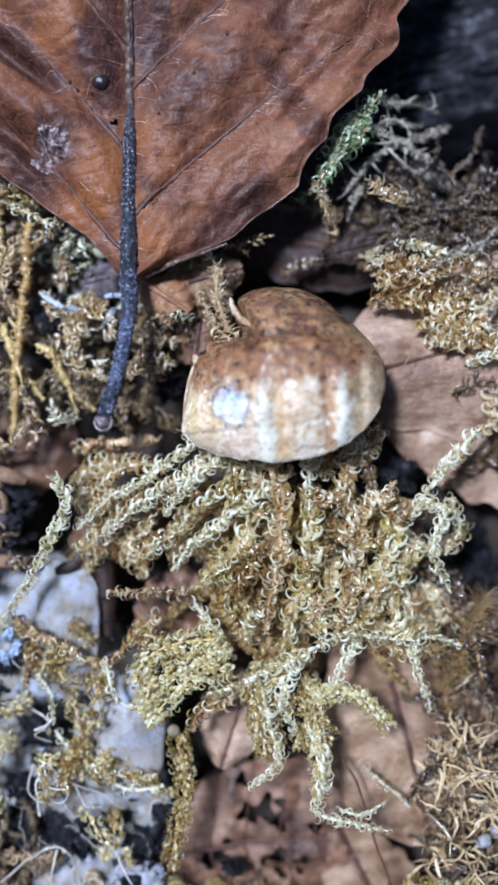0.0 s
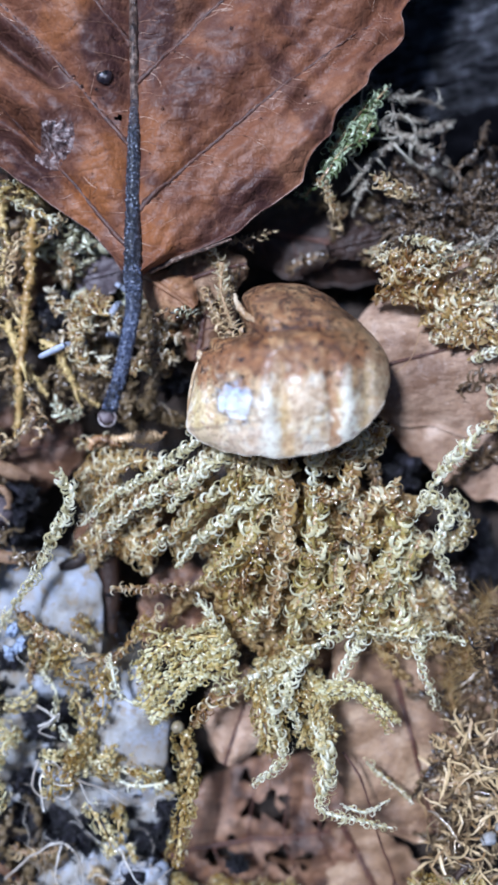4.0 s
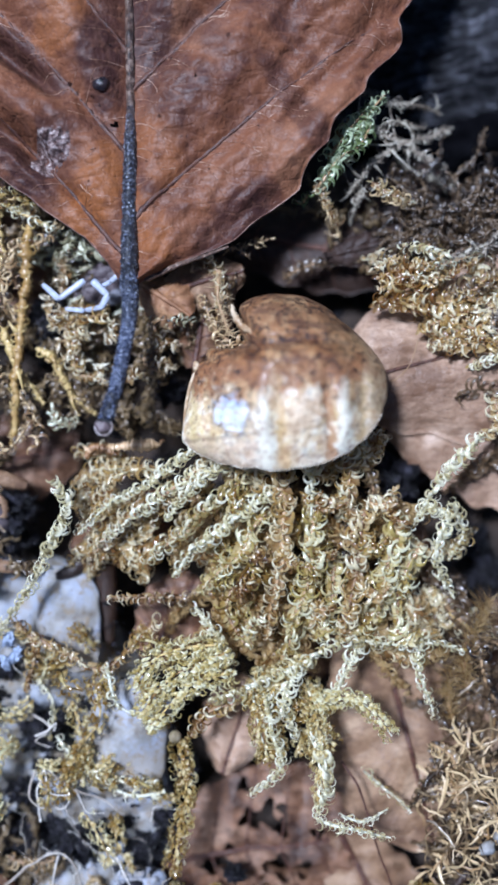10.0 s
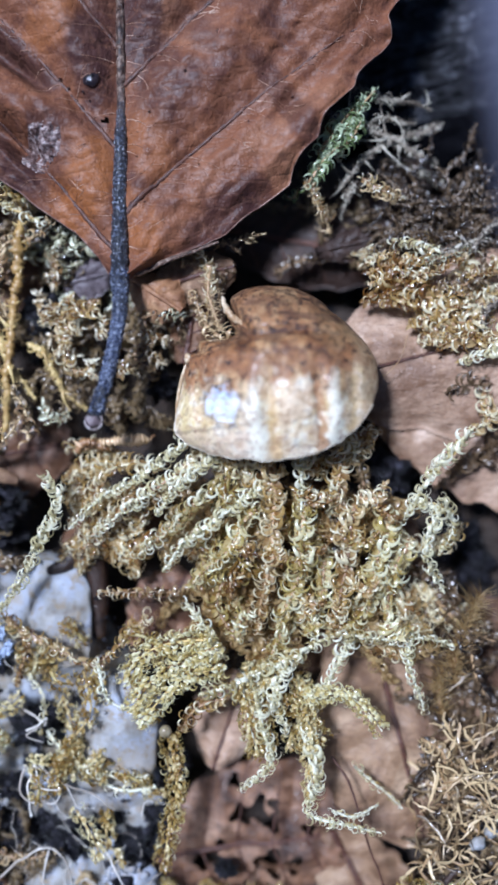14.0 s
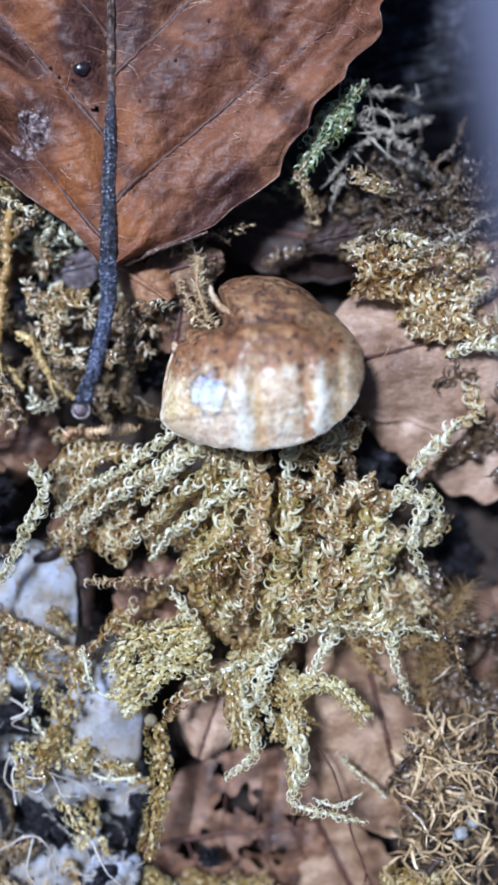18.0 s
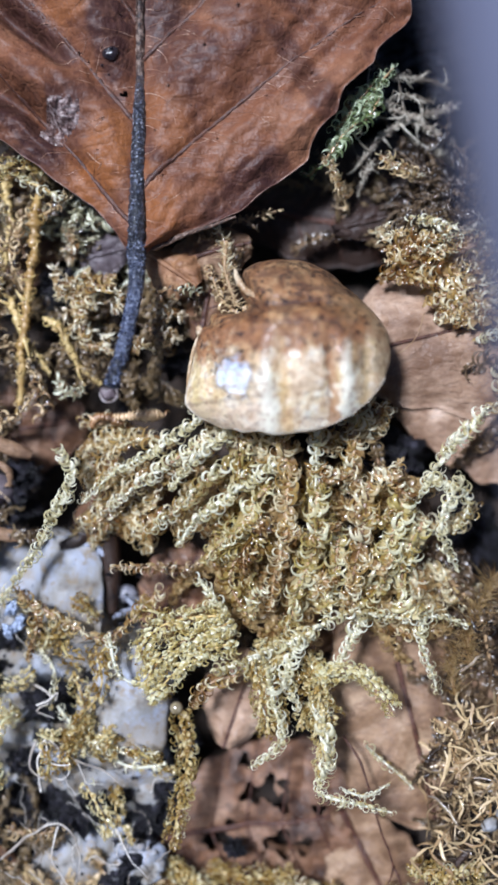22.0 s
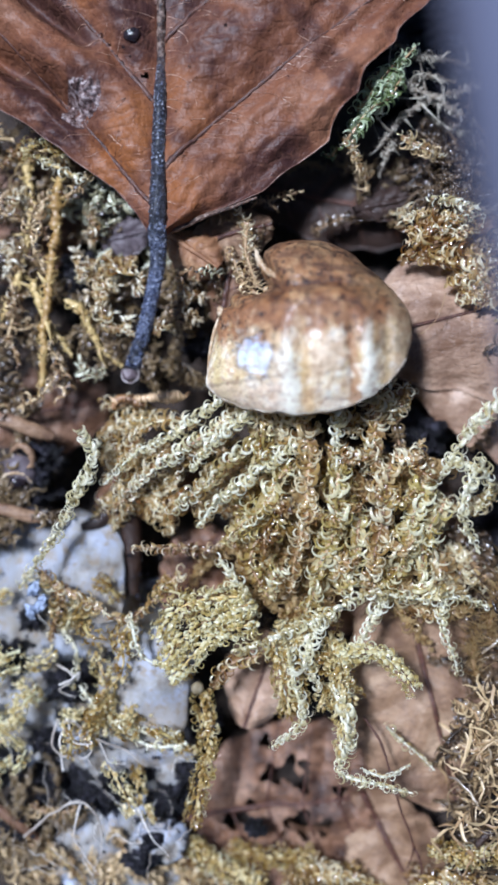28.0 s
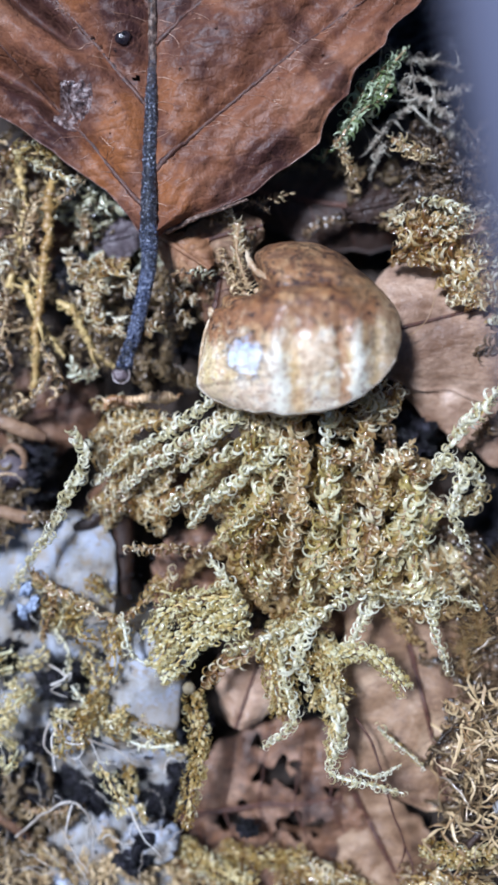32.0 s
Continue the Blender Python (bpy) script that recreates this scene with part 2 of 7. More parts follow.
    m.bump(m.noise(2.2, 4, 0.6), 0.09, 0.9)
    m.bump(m.noise(10, 2), 0.02, 0.6)
    return m.done(c, m.grey(m.noise(0.7, 4, 0.7), 0.3, 0.7, 0.36, 0.56), 0.05)


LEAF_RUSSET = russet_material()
LEAF_TAN = dead_leaf_material("leaf_tan", (0.31, 0.19, 0.105), (0.13, 0.068, 0.036), (0.46, 0.32, 0.20), 0.55, 0.8, 0.25)
LEAF_PINK = dead_leaf_material("leaf_pink", (0.42, 0.275, 0.180), (0.18, 0.098, 0.056), (0.60, 0.44, 0.32), 0.42, 0.9, 0.35)
LEAF_BROWN = dead_leaf_material("leaf_brown", (0.17, 0.085, 0.042), (0.07, 0.033, 0.017), (0.30, 0.17, 0.095), 0.5, 1.0, 0.4)
LEAF_ORANGE = dead_leaf_material("leaf_orange", (0.36, 0.185, 0.085), (0.18, 0.08, 0.036), (0.56, 0.36, 0.20), 0.5, 0.8, 0.3)
LEAF_ROTTEN = dead_leaf_material("leaf_rotten", (0.24, 0.122, 0.066), (0.035, 0.016, 0.011), (0.40, 0.245, 0.155), 0.4, 1.4, 0.6)

LEAF_PLUM = dead_leaf_material("leaf_plum", (0.13, 0.105, 0.115), (0.07, 0.052, 0.055), (0.20, 0.165, 0.175), 0.4, 0.4, 0.15)
# Leaf brown with the big leaf's shade put into the colour.
LEAF_PAINTED_SHADE = dead_leaf_material("leaf_painted_shade", (0.052, 0.030, 0.022), (0.024, 0.013, 0.010), (0.092, 0.056, 0.041), 0.5, 1.0, 0.4)
# Dark brown of curled leaf and twig; on deep litter it paints shade.
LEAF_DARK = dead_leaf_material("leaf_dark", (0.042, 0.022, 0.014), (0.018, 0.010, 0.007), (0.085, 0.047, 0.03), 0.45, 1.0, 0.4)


def petiole_material():
    m = Mat("petiole_dark", 0.45, 0.7)
    m.b.inputs["Coat Weight"].default_value = 0.1
    m.b.inputs["Coat Roughness"].default_value = 0.3
    rough = m.noise(3.2, 5, 0.75)
    speck = m.grey(m.cells(4.0, "F1"), 0.20, 0.34, 1.0, 0.0)
    crackle = m.noise(5.5, 3, 0.6)
    c = m.mix(m.grey(crackle, 0.50, 0.60), (0.008, 0.009, 0.016), (0.30, 0.34, 0.48))
    c = m.mix(m.grey(rough, 0.42, 0.62), (0.010, 0.012, 0.022), c)
    # pale blue-white specks paint the grain's sparkle into the colour
    c = m.mix(m.math("MULTIPLY", speck, m.grey(m.noise(2.5, 2), 0.45, 0.52)), c, (0.50, 0.54, 0.64))
    low = m.grey(m.math("ADD", m.axis(1), m.math("MULTIPLY", m.math("SUBTRACT", m.noise(0.8, 3), 0.5), 0.006)), -0.0135, -0.0095, 0.85, 0.0)
    bloom = m.ramp(m.noise(4.5, 4, 0.7), [(0.40, (0.014, 0.020, 0.048)), (0.52, (0.09, 0.115, 0.22)), (0.61, (0.44, 0.49, 0.62))])
    c = m.mix(low, c, bloom)
    c = m.mix(m.grey(m.axis(1), -0.0169, -0.0162, 0.95, 0.0), c, (0.006, 0.006, 0.009))
    bark = m.ramp(m.noise(2.4, 4, 0.7), [(0.38, (0.035, 0.022, 0.018)), (0.50, (0.13, 0.070, 0.045)), (0.62, (0.36, 0.26, 0.20))])
    high = m.grey(m.math("ADD", m.axis(1), m.math("MULTIPLY", m.math("SUBTRACT", m.noise(0.9, 3), 0.5), 0.006)), -0.0012, 0.0018)
    c = m.mix(high, c, bark)
    m.bump(rough, 0.4, 1.0)
    m.bump(crackle, 0.16, 1.0)
    m.bump(speck, 0.08, 0.8)
    return m.done(c, m.grey(rough, 0.35, 0.65, 0.55, 0.28))


PETIOLE = petiole_material()


def simple(name, stops, per_mm=2.0, rough=0.6, relief=0.05, detail=4, spec=0.5):
    m = Mat(name, rough, spec)
    c = m.ramp(m.noise(per_mm, detail, 0.65), stops)
    m.bump(m.noise(per_mm * 3, 4, 0.7), relief, 0.9)
    return m.done(c)


VEIN_DARK = simple("vein_dark", [(0.35, (0.04, 0.016, 0.012)), (0.65, (0.12, 0.05, 0.03))], 3, 0.45)
VEIN_LIGHT = simple("vein_light", [(0.40, (0.20, 0.095, 0.055)), (0.52, (0.38, 0.22, 0.145)), (0.62, (0.60, 0.44, 0.33))], 0.6, 0.35)
MARGIN = simple("leaf_margin", [(0.42, (0.09, 0.04, 0.028)), (0.58, (0.26, 0.16, 0.12))], 0.6, 0.4)
VEIN_BARK = simple("vein_bark", [(0.35, (0.035, 0.024, 0.02)), (0.55, (0.16, 0.095, 0.065)), (0.68, (0.40, 0.32, 0.26))], 4, 0.5, 0.08)
SPLIT_RIM = simple("split_rim", [(0.4, (0.30, 0.24, 0.23)), (0.6, (0.62, 0.56, 0.55))], 3, 0.4)
STALK_GRAIN = simple("stalk_grain", [(0.42, (0.012, 0.014, 0.028)), (0.54, (0.07, 0.085, 0.15)), (0.64, (0.36, 0.40, 0.52))], 3.5, 0.2, 0.02, 2, 0.8)
CUT_END = simple("cut_end", [(0.4, (0.05, 0.036, 0.038)), (0.6, (0.14, 0.105, 0.11))], 2, 0.3)
SOIL = simple("soil", [(0.3, (0.010, 0.007, 0.005)), (0.55, (0.035, 0.022, 0.014)), (0.8, (0.10, 0.06, 0.038))], 0.8, 0.75, 0.35, 8)
CRUMB = simple("soil_crumb", [(0.42, (0.005, 0.005, 0.006)), (0.54, (0.022, 0.020, 0.026)), (0.66, (0.08, 0.076, 0.098))], 1.8, 0.4, 0.6, 7, 0.4)
# Dark wood taken near black, so the hollow's shade sits in its colour.
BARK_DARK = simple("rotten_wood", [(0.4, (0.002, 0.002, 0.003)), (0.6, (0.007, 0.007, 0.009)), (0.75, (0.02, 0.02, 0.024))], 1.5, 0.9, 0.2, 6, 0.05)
FIBRE = simple("wood_fibre", [(0.38, (0.012, 0.012, 0.015)), (0.54, (0.06, 0.06, 0.07)), (0.68, (0.26, 0.26, 0.30))], 1.0, 0.7, 0.05)
SILVER = simple("silvery_skin", [(0.40, (0.06, 0.032, 0.027)), (0.5, (0.18, 0.12, 0.11)), (0.60, (0.42, 0.35, 0.33))], 1.8, 0.24, 0.1, 4, 0.8)
PALE_LIMB = simple("pale_limb", [(0.3, (0.32, 0.35, 0.43)), (0.7, (0.50, 0.54, 0.66))], 3, 0.3, 0.01)
PALE_BODY = simple("pale_body", [(0.3, (0.15, 0.15, 0.175)), (0.7, (0.27, 0.275, 0.32))], 2, 0.4, 0.03)
GREY_ROD = simple("grey_plastic", [(0.35, (0.150, 0.158, 0.228)), (0.65, (0.172, 0.182, 0.255))], 0.05, 0.7, 0.01, 2, 0.3)


def white_shell_material():
    m = Mat("bleached_shell", 0.55, 0.4)
    c = m.ramp(m.noise(0.35, 5), [(0.34, (0.12, 0.09, 0.055)), (0.45, (0.25, 0.245, 0.235)), (0.6, (0.33, 0.37, 0.47))])
    c = m.mix(m.grey(m.noise(0.22, 4, 0.6), 0.46, 0.60, 0, 0.65), c, (0.25, 0.205, 0.13))
    c = m.mix(m.grey(m.noise(1.3, 5, 0.7), 0.50, 0.66, 0, 0.8), c, (0.22, 0.16, 0.08))
    c = m.mix(m.grey(m.noise(5, 2), 0.74, 0.80, 0, 0.7), c, (0.06, 0.05, 0.05))
    m.bump(m.noise(0.6, 2), 0.15, 0.6)
    m.bump(m.noise(8, 2), 0.012, 0.5)
    return m.done(c)


WHITE_SHELL = white_shell_material()


def crust_material():
    """Crumbly crust: bluish white where bare, stained tan and olive, pitted black."""
    m = Mat("pale_crust", 0.6, 0.35)
    c = m.ramp(m.noise(0.30, 6, 0.7, warp=0.5), [(0.36, (0.10, 0.07, 0.04)), (0.45, (0.24, 0.21, 0.16)), (0.53, (0.36, 0.385, 0.44)), (0.64, (0.50, 0.54, 0.64))])
    c = m.mix(m.grey(m.noise(0.9, 5, 0.7), 0.50, 0.64, 0, 0.75), c, (0.21, 0.155, 0.075))
    c = m.mix(m.grey(m.noise(1.1, 6, 0.75, warp=0.4), 0.56, 0.62, 0, 0.95), c, (0.014, 0.013, 0.016))
    m.bump(m.noise(0.9, 5, 0.7), 0.5, 0.9)
    m.bump(m.noise(5, 3), 0.05, 0.7)
    return m.done(c)


PALE_CRUST = crust_material()


def snail_material():
    """Worn shell: brown, flecked crown; chalky skirt with pale growth ridges, rusty specks and a bluish-white patch."""
    m = Mat("worn_shell", 0.5, 0.35)
    m.b.inputs["Coat Weight"].default_value = 0.25
    m.b.inputs["Coat Roughness"].default_value = 0.27
    x, y = m.axis(0), m.axis(1)
    shift = m.math("MULTIPLY", m.math("SUBTRACT", m.noise(0.35, 4, 0.65), 0.5), 0.0050)
    ragged = m.math("MULTIPLY", m.math("SUBTRACT", m.noise(1.5, 5, 0.75), 0.5), 0.0030)
    up = m.math("ADD", m.math("ADD", y, shift), ragged)
    drips = m.math("MULTIPLY", m.math("SUBTRACT", m.noise(0.9, 3, 0.6, co=m.mapped((1, 0.12, 0.12))), 0.5), 0.0042)
    crown = m.grey(m.math("ADD", up, drips), -0.0014, 0.0007)
    fine = m.noise(3.2, 5, 0.75)
    cream = m.ramp(m.noise(1.0, 6, 0.75, warp=0.6), [(0.34, (0.42, 0.28, 0.17)), (0.42, (0.66, 0.50, 0.32)), (0.50, (0.83, 0.67, 0.43)), (0.58, (0.94, 0.87, 0.70))])
    cream = m.mix(m.grey(m.noise(0.6, 4, 0.7), 0.46, 0.60, 0, 0.5), cream, (0.68, 0.50, 0.34))
    cream = m.mix(m.grey(m.noise(0.75, 5, 0.7, co=m.mapped((1, 0.6, 1), (0.4, 0, 0.3))), 0.50, 0.60, 0, 0.6), cream, (0.74, 0.58, 0.28))
    slant = m.math("ADD", m.math("ADD", x, m.math("MULTIPLY", y, 0.10)), m.math("ADD", m.math("MULTIPLY", ragged, 0.55), m.math("MULTIPLY", shift, 0.16)))
    # raised chalky growth ridges, rust lines beside them, yellowed broken edge
    for at, wide, tint, most in ((-0.00175, 0.0008, (0.92, 0.88, 0.72), 0.85), (-0.00085, 0.0005, (0.56, 0.34, 0.12), 0.6), (0.00285, 0.0008, (0.92, 0.88, 0.72), 0.85), (0.00195, 0.0004, (0.38, 0.17, 0.06), 0.75), (0.0040, 0.0005, (0.54, 0.37, 0.14), 0.5), (-0.0050, 0.0005, (0.50, 0.35, 0.15), 0.6), (-0.0058, 0.0006, (0.62, 0.50, 0.20), 0.5)):
        off = m.math("MULTIPLY", m.math("ABSOLUTE", m.math("SUBTRACT", slant, at), 0.0), m.math("ADD", 1.9, m.math("MULTIPLY", y, 260.0)))
        cream = m.mix(m.grey(off, wide * 0.3, wide, most, 0.0), cream, tint)
    # ragged pale patch: bluish above, white below, dark rim
    dx, dy = m.math("SUBTRACT", m.math("ADD", x, m.math("MULTIPLY", shift, 0.35)), -0.0034), m.math("ADD", y, 0.0017)
    far = m.math("SQRT", m.math("ADD", m.math("MULTIPLY", dx, dx), m.math("MULTIPLY", m.math("MULTIPLY", dy, dy), 0.85)), 0.0)
    far = m.math("ADD", far, m.math("MULTIPLY", ragged, 0.9))
    patch_tint = m.ramp(m.math("ADD", m.math("MULTIPLY", y, 260.0), m.math("ADD", m.noise(1.8, 4), 0.35)), [(0.26, (0.86, 0.88, 0.90)), (0.44, (0.70, 0.78, 0.90)), (0.6, (0.46, 0.60, 0.84))])
    cream = m.mix(m.grey(far, 0.0011, 0.0014, 0.35, 0.0), cream, (0.30, 0.22, 0.19))
    cream = m.mix(m.grey(far, 0.0009, 0.0012, 0.95, 0.0), cream, patch_tint)
    cream = m.mix(m.grey(fine, 0.54, 0.61, 0, 0.7), cream, (0.36, 0.20, 0.12))
    hem = m.math("MULTIPLY", m.grey(m.math("ADD", y, m.math("MULTIPLY", ragged, 0.3)), -0.0036, -0.0030, 0.45, 0.0), m.grey(x, -0.0022, -0.0014, 1.0, 0.0))
    cream = m.mix(hem, cream, (0.80, 0.62, 0.46))
    crack = m.grey(m.math("ABSOLUTE", m.math("ADD", m.math("ADD", m.math("ADD", y, 0.0031), m.math("MULTIPLY", m.math("ADD", x, 0.004), -0.12)), m.math("MULTIPLY", ragged, 0.4)), 0.0), 0.00004, 0.00018, 0.45, 0.0)
    cream = m.mix(m.math("MULTIPLY", crack, m.grey(x, -0.0022, -0.0016, 1.0, 0.0)), cream, (0.16, 0.10, 0.085))
    cream = m.mix(m.grey(m.noise(2.2, 4, 0.65), 0.62, 0.68, 0, 0.5), cream, (0.70, 0.66, 0.58))
    brown = m.ramp(m.noise(0.55, 6, 0.7, warp=0.8), [(0.36, (0.15, 0.056, 0.020)), (0.48, (0.33, 0.155, 0.058)), (0.62, (0.58, 0.37, 0.18))])
    streak = m.noise(1.4, 5, 0.7, co=m.mapped((0.16, 0.9, 0.5), (0, 0, 0.10)))
    brown = m.mix(m.grey(streak, 0.52, 0.60, 0, 0.75), brown, (0.085, 0.036, 0.026))
    # broken darker line along the suture
    line = m.math("ABSOLUTE", m.math("SUBTRACT", m.math("ADD", y, m.math("MULTIPLY", ragged, 0.35)), 0.0025), 0.0)
    brown = m.mix(m.math("MULTIPLY", m.grey(line, 0.0, 0.00035, 0.8, 0.0), m.grey(m.noise(0.7, 3), 0.40, 0.50)), brown, (0.045, 0.02, 0.016))
    fleck = m.grey(m.noise(1.9, 5, 0.7), 0.53, 0.585, 0, 0.9)
    brown = m.mix(m.math("MULTIPLY", fleck, m.grey(m.noise(0.5, 2), 0.36, 0.50)), brown, (0.035, 0.016, 0.013))
    belt = m.grey(m.math("ABSOLUTE", m.math("SUBTRACT", up, 0.0014), 0.0), 0.0004, 0.0016, 0.75, 0.0)
    belt = m.math("MULTIPLY", belt, m.grey(m.noise(1.6, 5, 0.75), 0.44, 0.56))
    brown = m.mix(belt, brown, (0.075, 0.030, 0.020))
    spots = m.math("ADD", m.cells(1.7, "F1"), m.math("MULTIPLY", m.noise(0.8, 3), 0.55))
    brown = m.mix(m.grey(spots, 0.42, 0.54, 0.9, 0.0), brown, (0.03, 0.014, 0.012))
    cream = m.mix(m.grey(spots, 0.36, 0.44, 0.7, 0.0), cream, (0.24, 0.12, 0.07))
    c = m.mix(crown, cream, brown)
    rust = m.grey(m.math("ABSOLUTE", m.math("SUBTRACT", up, 0.0006), 0.0), 0.0, 0.0011, 0.55, 0.0)
    c = m.mix(rust, c, (0.30, 0.135, 0.058))
    horn = m.math("MULTIPLY", m.grey(x, 0.0012, 0.0045), m.grey(up, 0.0006, 0.0024))
    spire = m.math("MULTIPLY", m.grey(m.math("ADD", y, m.math("MULTIPLY", ragged, 0.5)), 0.0026, 0.0032), m.grey(m.noise(1.5, 5, 0.75, co=m.mapped((0.30, 1, 0.6), (0, 0, -0.35))), 0.50, 0.56, 0.0, 0.9))
    spire = m.math("MULTIPLY", spire, m.grey(x, -0.0016, 0.0006))
    c = m.mix(m.math("MULTIPLY", horn, m.grey(m.noise(0.8, 4), 0.36, 0.56, 0.35, 0.8)), c, (0.40, 0.255, 0.12))
    # the spire's shade put into the colour: darker towards its far end
    c = m.mix(m.grey(m.math("ADD", y, m.math("MULTIPLY", m.math("ADD", ragged, shift), 0.3)), 0.0024, 0.0040, 0.0, 0.45), c, (0.19, 0.105, 0.055))
    c = m.mix(spire, c, (0.032, 0.016, 0.013))
    amber = m.grey(m.math("ADD", x, m.math("MULTIPLY", shift, 0.4)), 0.0036, 0.0052, 0, 0.75)
    c = m.mix(amber, c, m.ramp(fine, [(0.40, (0.25, 0.14, 0.065)), (0.58, (0.46, 0.34, 0.20))]))
    # dark freckles, thick on the crown, thin on the skirt
    dust = m.math("MULTIPLY", m.grey(m.noise(2.3, 4, 0.65), 0.55, 0.59), m.grey(m.noise(0.45, 3), 0.38, 0.52))
    c = m.mix(m.math("MULTIPLY", dust, m.grey(crown, 0.0, 1.0, 0.25, 0.9)), c, (0.040, 0.018, 0.013))
    c = m.mix(m.grey(m.noise(1.5, 5, 0.75), 0.56, 0.63, 0.0, 0.5), c, (0.42, 0.22, 0.11))
    m.bump(m.noise(1.3, 5, 0.7), 0.16, 0.8)
    m.bump(m.grey(far, 0.0010, 0.0013), 0.10, 0.9)
    m.bump(fine, 0.08, 0.9)
    return m.done(c, m.grey(m.noise(1.4, 4), 0.3, 0.7, 0.30, 0.62), 0.05)


WORN_SHELL = snail_material()
SHELL_HEM = simple("shell_hem", [(0.4, (0.42, 0.33, 0.23)), (0.6, (0.66, 0.60, 0.50))], 1.2, 0.4, 0.06)
LIP_PALE = simple("shell_lip", [(0.4, (0.34, 0.21, 0.10)), (0.6, (0.62, 0.50, 0.34))], 1.2, 0.4, 0.06)


def water_material():
    m = Mat("water", 0.10, 0.5)
    m.b.inputs["Transmission Weight"].default_value = 1.0
    m.b.inputs["IOR"].default_value = 1.33
    return m.m


WATER = water_material()
PEARL = simple("cloudy_drop", [(0.4, (0.16, 0.12, 0.06)), (0.6, (0.30, 0.26, 0.17))], 0.8, 0.06, 0.0, 2, 1.0)
BLUE_FLAKE = simple("blue_flake", [(0.38, (0.16, 0.18, 0.24)), (0.5, (0.36, 0.43, 0.58)), (0.62, (0.58, 0.66, 0.82))], 1.2, 0.4, 0.15)
HUMUS = simple("black_humus", [(0.3, (0.008, 0.006, 0.008)), (0.7, (0.03, 0.02, 0.022))], 2, 0.12, 0.04)


# ---- building helpers ----
BASE = {}


def thing(name, at, label, category, group="", kind=""):
    """A top-level thing: an Empty at its base, in millimetres of the plan."""
    ob = new(name)
    ob.empty_display_size = 0.002
    ob.location = Vector(at) * MM
    BASE[ob] = Vector(at)
    return tagged(ob, label, category, group, kind)


def mesh_of(name, verts, faces, material, origin, smooth=True):
    me = bpy.data.meshes.new(name)
    v = (np.asarray(verts, dtype=float).reshape(-1, 3) - np.asarray(origin, dtype=float)) * MM
    me.from_pydata(v.tolist(), [], [tuple(int(i) for i in f) for f in faces])
    me.materials.append(material)
    if smooth:
        me.polygons.foreach_set("use_smooth", np.ones(len(me.polygons), dtype=bool))
    return me


def part(name, geo, material, parent, label="", smooth=True):
    """One mesh object under a thing or part; geo is (verts, faces) in plan millimetres."""
    base = BASE[parent]
    ob = new(name, mesh_of(name, geo[0], geo[1], material, base, smooth))
    ob.parent = parent
    BASE[ob] = base
    if label:
        ob["label"] = label
    return ob


def solo(name, geo, material, label, category, kind="", group=""):
    """A thing of one mesh, its origin in the middle of its base."""
    v = np.asarray(geo[0], dtype=float).reshape(-1, 3)
    at = np.array([v[:, 0].mean(), v[:, 1].mean(), v[:, 2].min()])
    ob = new(name, mesh_of(name, v, geo[1], material, at))
    ob.location = Vector(at.tolist()) * MM
    return tagged(ob, label, category, group, kind)


def join(geos):
    vs, fs, n = [], [], 0
    for v, f in geos:
        v = np.asarray(v, dtype=float).reshape(-1, 3)
        vs.append(v)
        fs.extend([tuple(i + n for i in q) for q in f])
        n += len(v)
    return np.concatenate(vs), fs


def spline(points, n):
    """A smooth line of n points through the given ones."""
    p = np.asarray(points, dtype=float)
    if len(p) == 2:
        p = np.array([p[0], (p[0] + p[1]) / 2, p[1]])
    q = np.vstack([2 * p[0] - p[1], p, 2 * p[-1] - p[-2]])
    out = []
    for t in np.linspace(0, len(p) - 1 - 1e-6, n):
        i = int(t)
        u = t - i
        a, b, c, d = q[i:i + 4]
        out.append(0.5 * (2 * b + (c - a) * u + (2 * a - 5 * b + 4 * c - d) * u * u + (3 * b - a - 3 * c + d) * u ** 3))
    return np.array(out)


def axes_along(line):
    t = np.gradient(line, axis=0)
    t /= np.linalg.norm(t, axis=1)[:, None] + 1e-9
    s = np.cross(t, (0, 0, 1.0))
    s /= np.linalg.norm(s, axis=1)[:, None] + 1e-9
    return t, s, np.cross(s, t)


def tube(line, radii, sides=6, rough=0.0, rng=random):
    """A closed tube along a line with a radius at each point."""
    line = np.asarray(line, dtype=float)
    r = np.broadcast_to(np.asarray(radii, dtype=float), (len(line),))
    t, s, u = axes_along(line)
    verts, faces = [], []
    for i in range(len(line)):
        for k in range(sides):
            a = 2 * math.pi * k / sides
            rr = r[i] * (1 + rough * (rng.random() - 0.5) * 2)
            verts.append(line[i] + rr * (math.cos(a) * s[i] + math.sin(a) * u[i]))
    for i in range(len(line) - 1):
        for k in range(sides):
            k2 = (k + 1) % sides
            faces.append((i * sides + k, i * sides + k2, (i + 1) * sides + k2, (i + 1) * sides + k))
    faces.append(tuple(range(sides)))
    faces.append(tuple((len(line) - 1) * sides + k for k in reversed(range(sides))))
    return np.array(verts), faces


def wob(x, y, z, scale, seed=0.0):
    return noise.noise(Vector((x * scale + seed, y * scale - seed, z * scale + 3 * seed)))


def grid_faces(nu, nv):
    return [(i * nv + j, i * nv + j + 1, (i + 1) * nv + j + 1, (i + 1) * nv + j) for i in range(nu - 1) for j in range(nv - 1)]


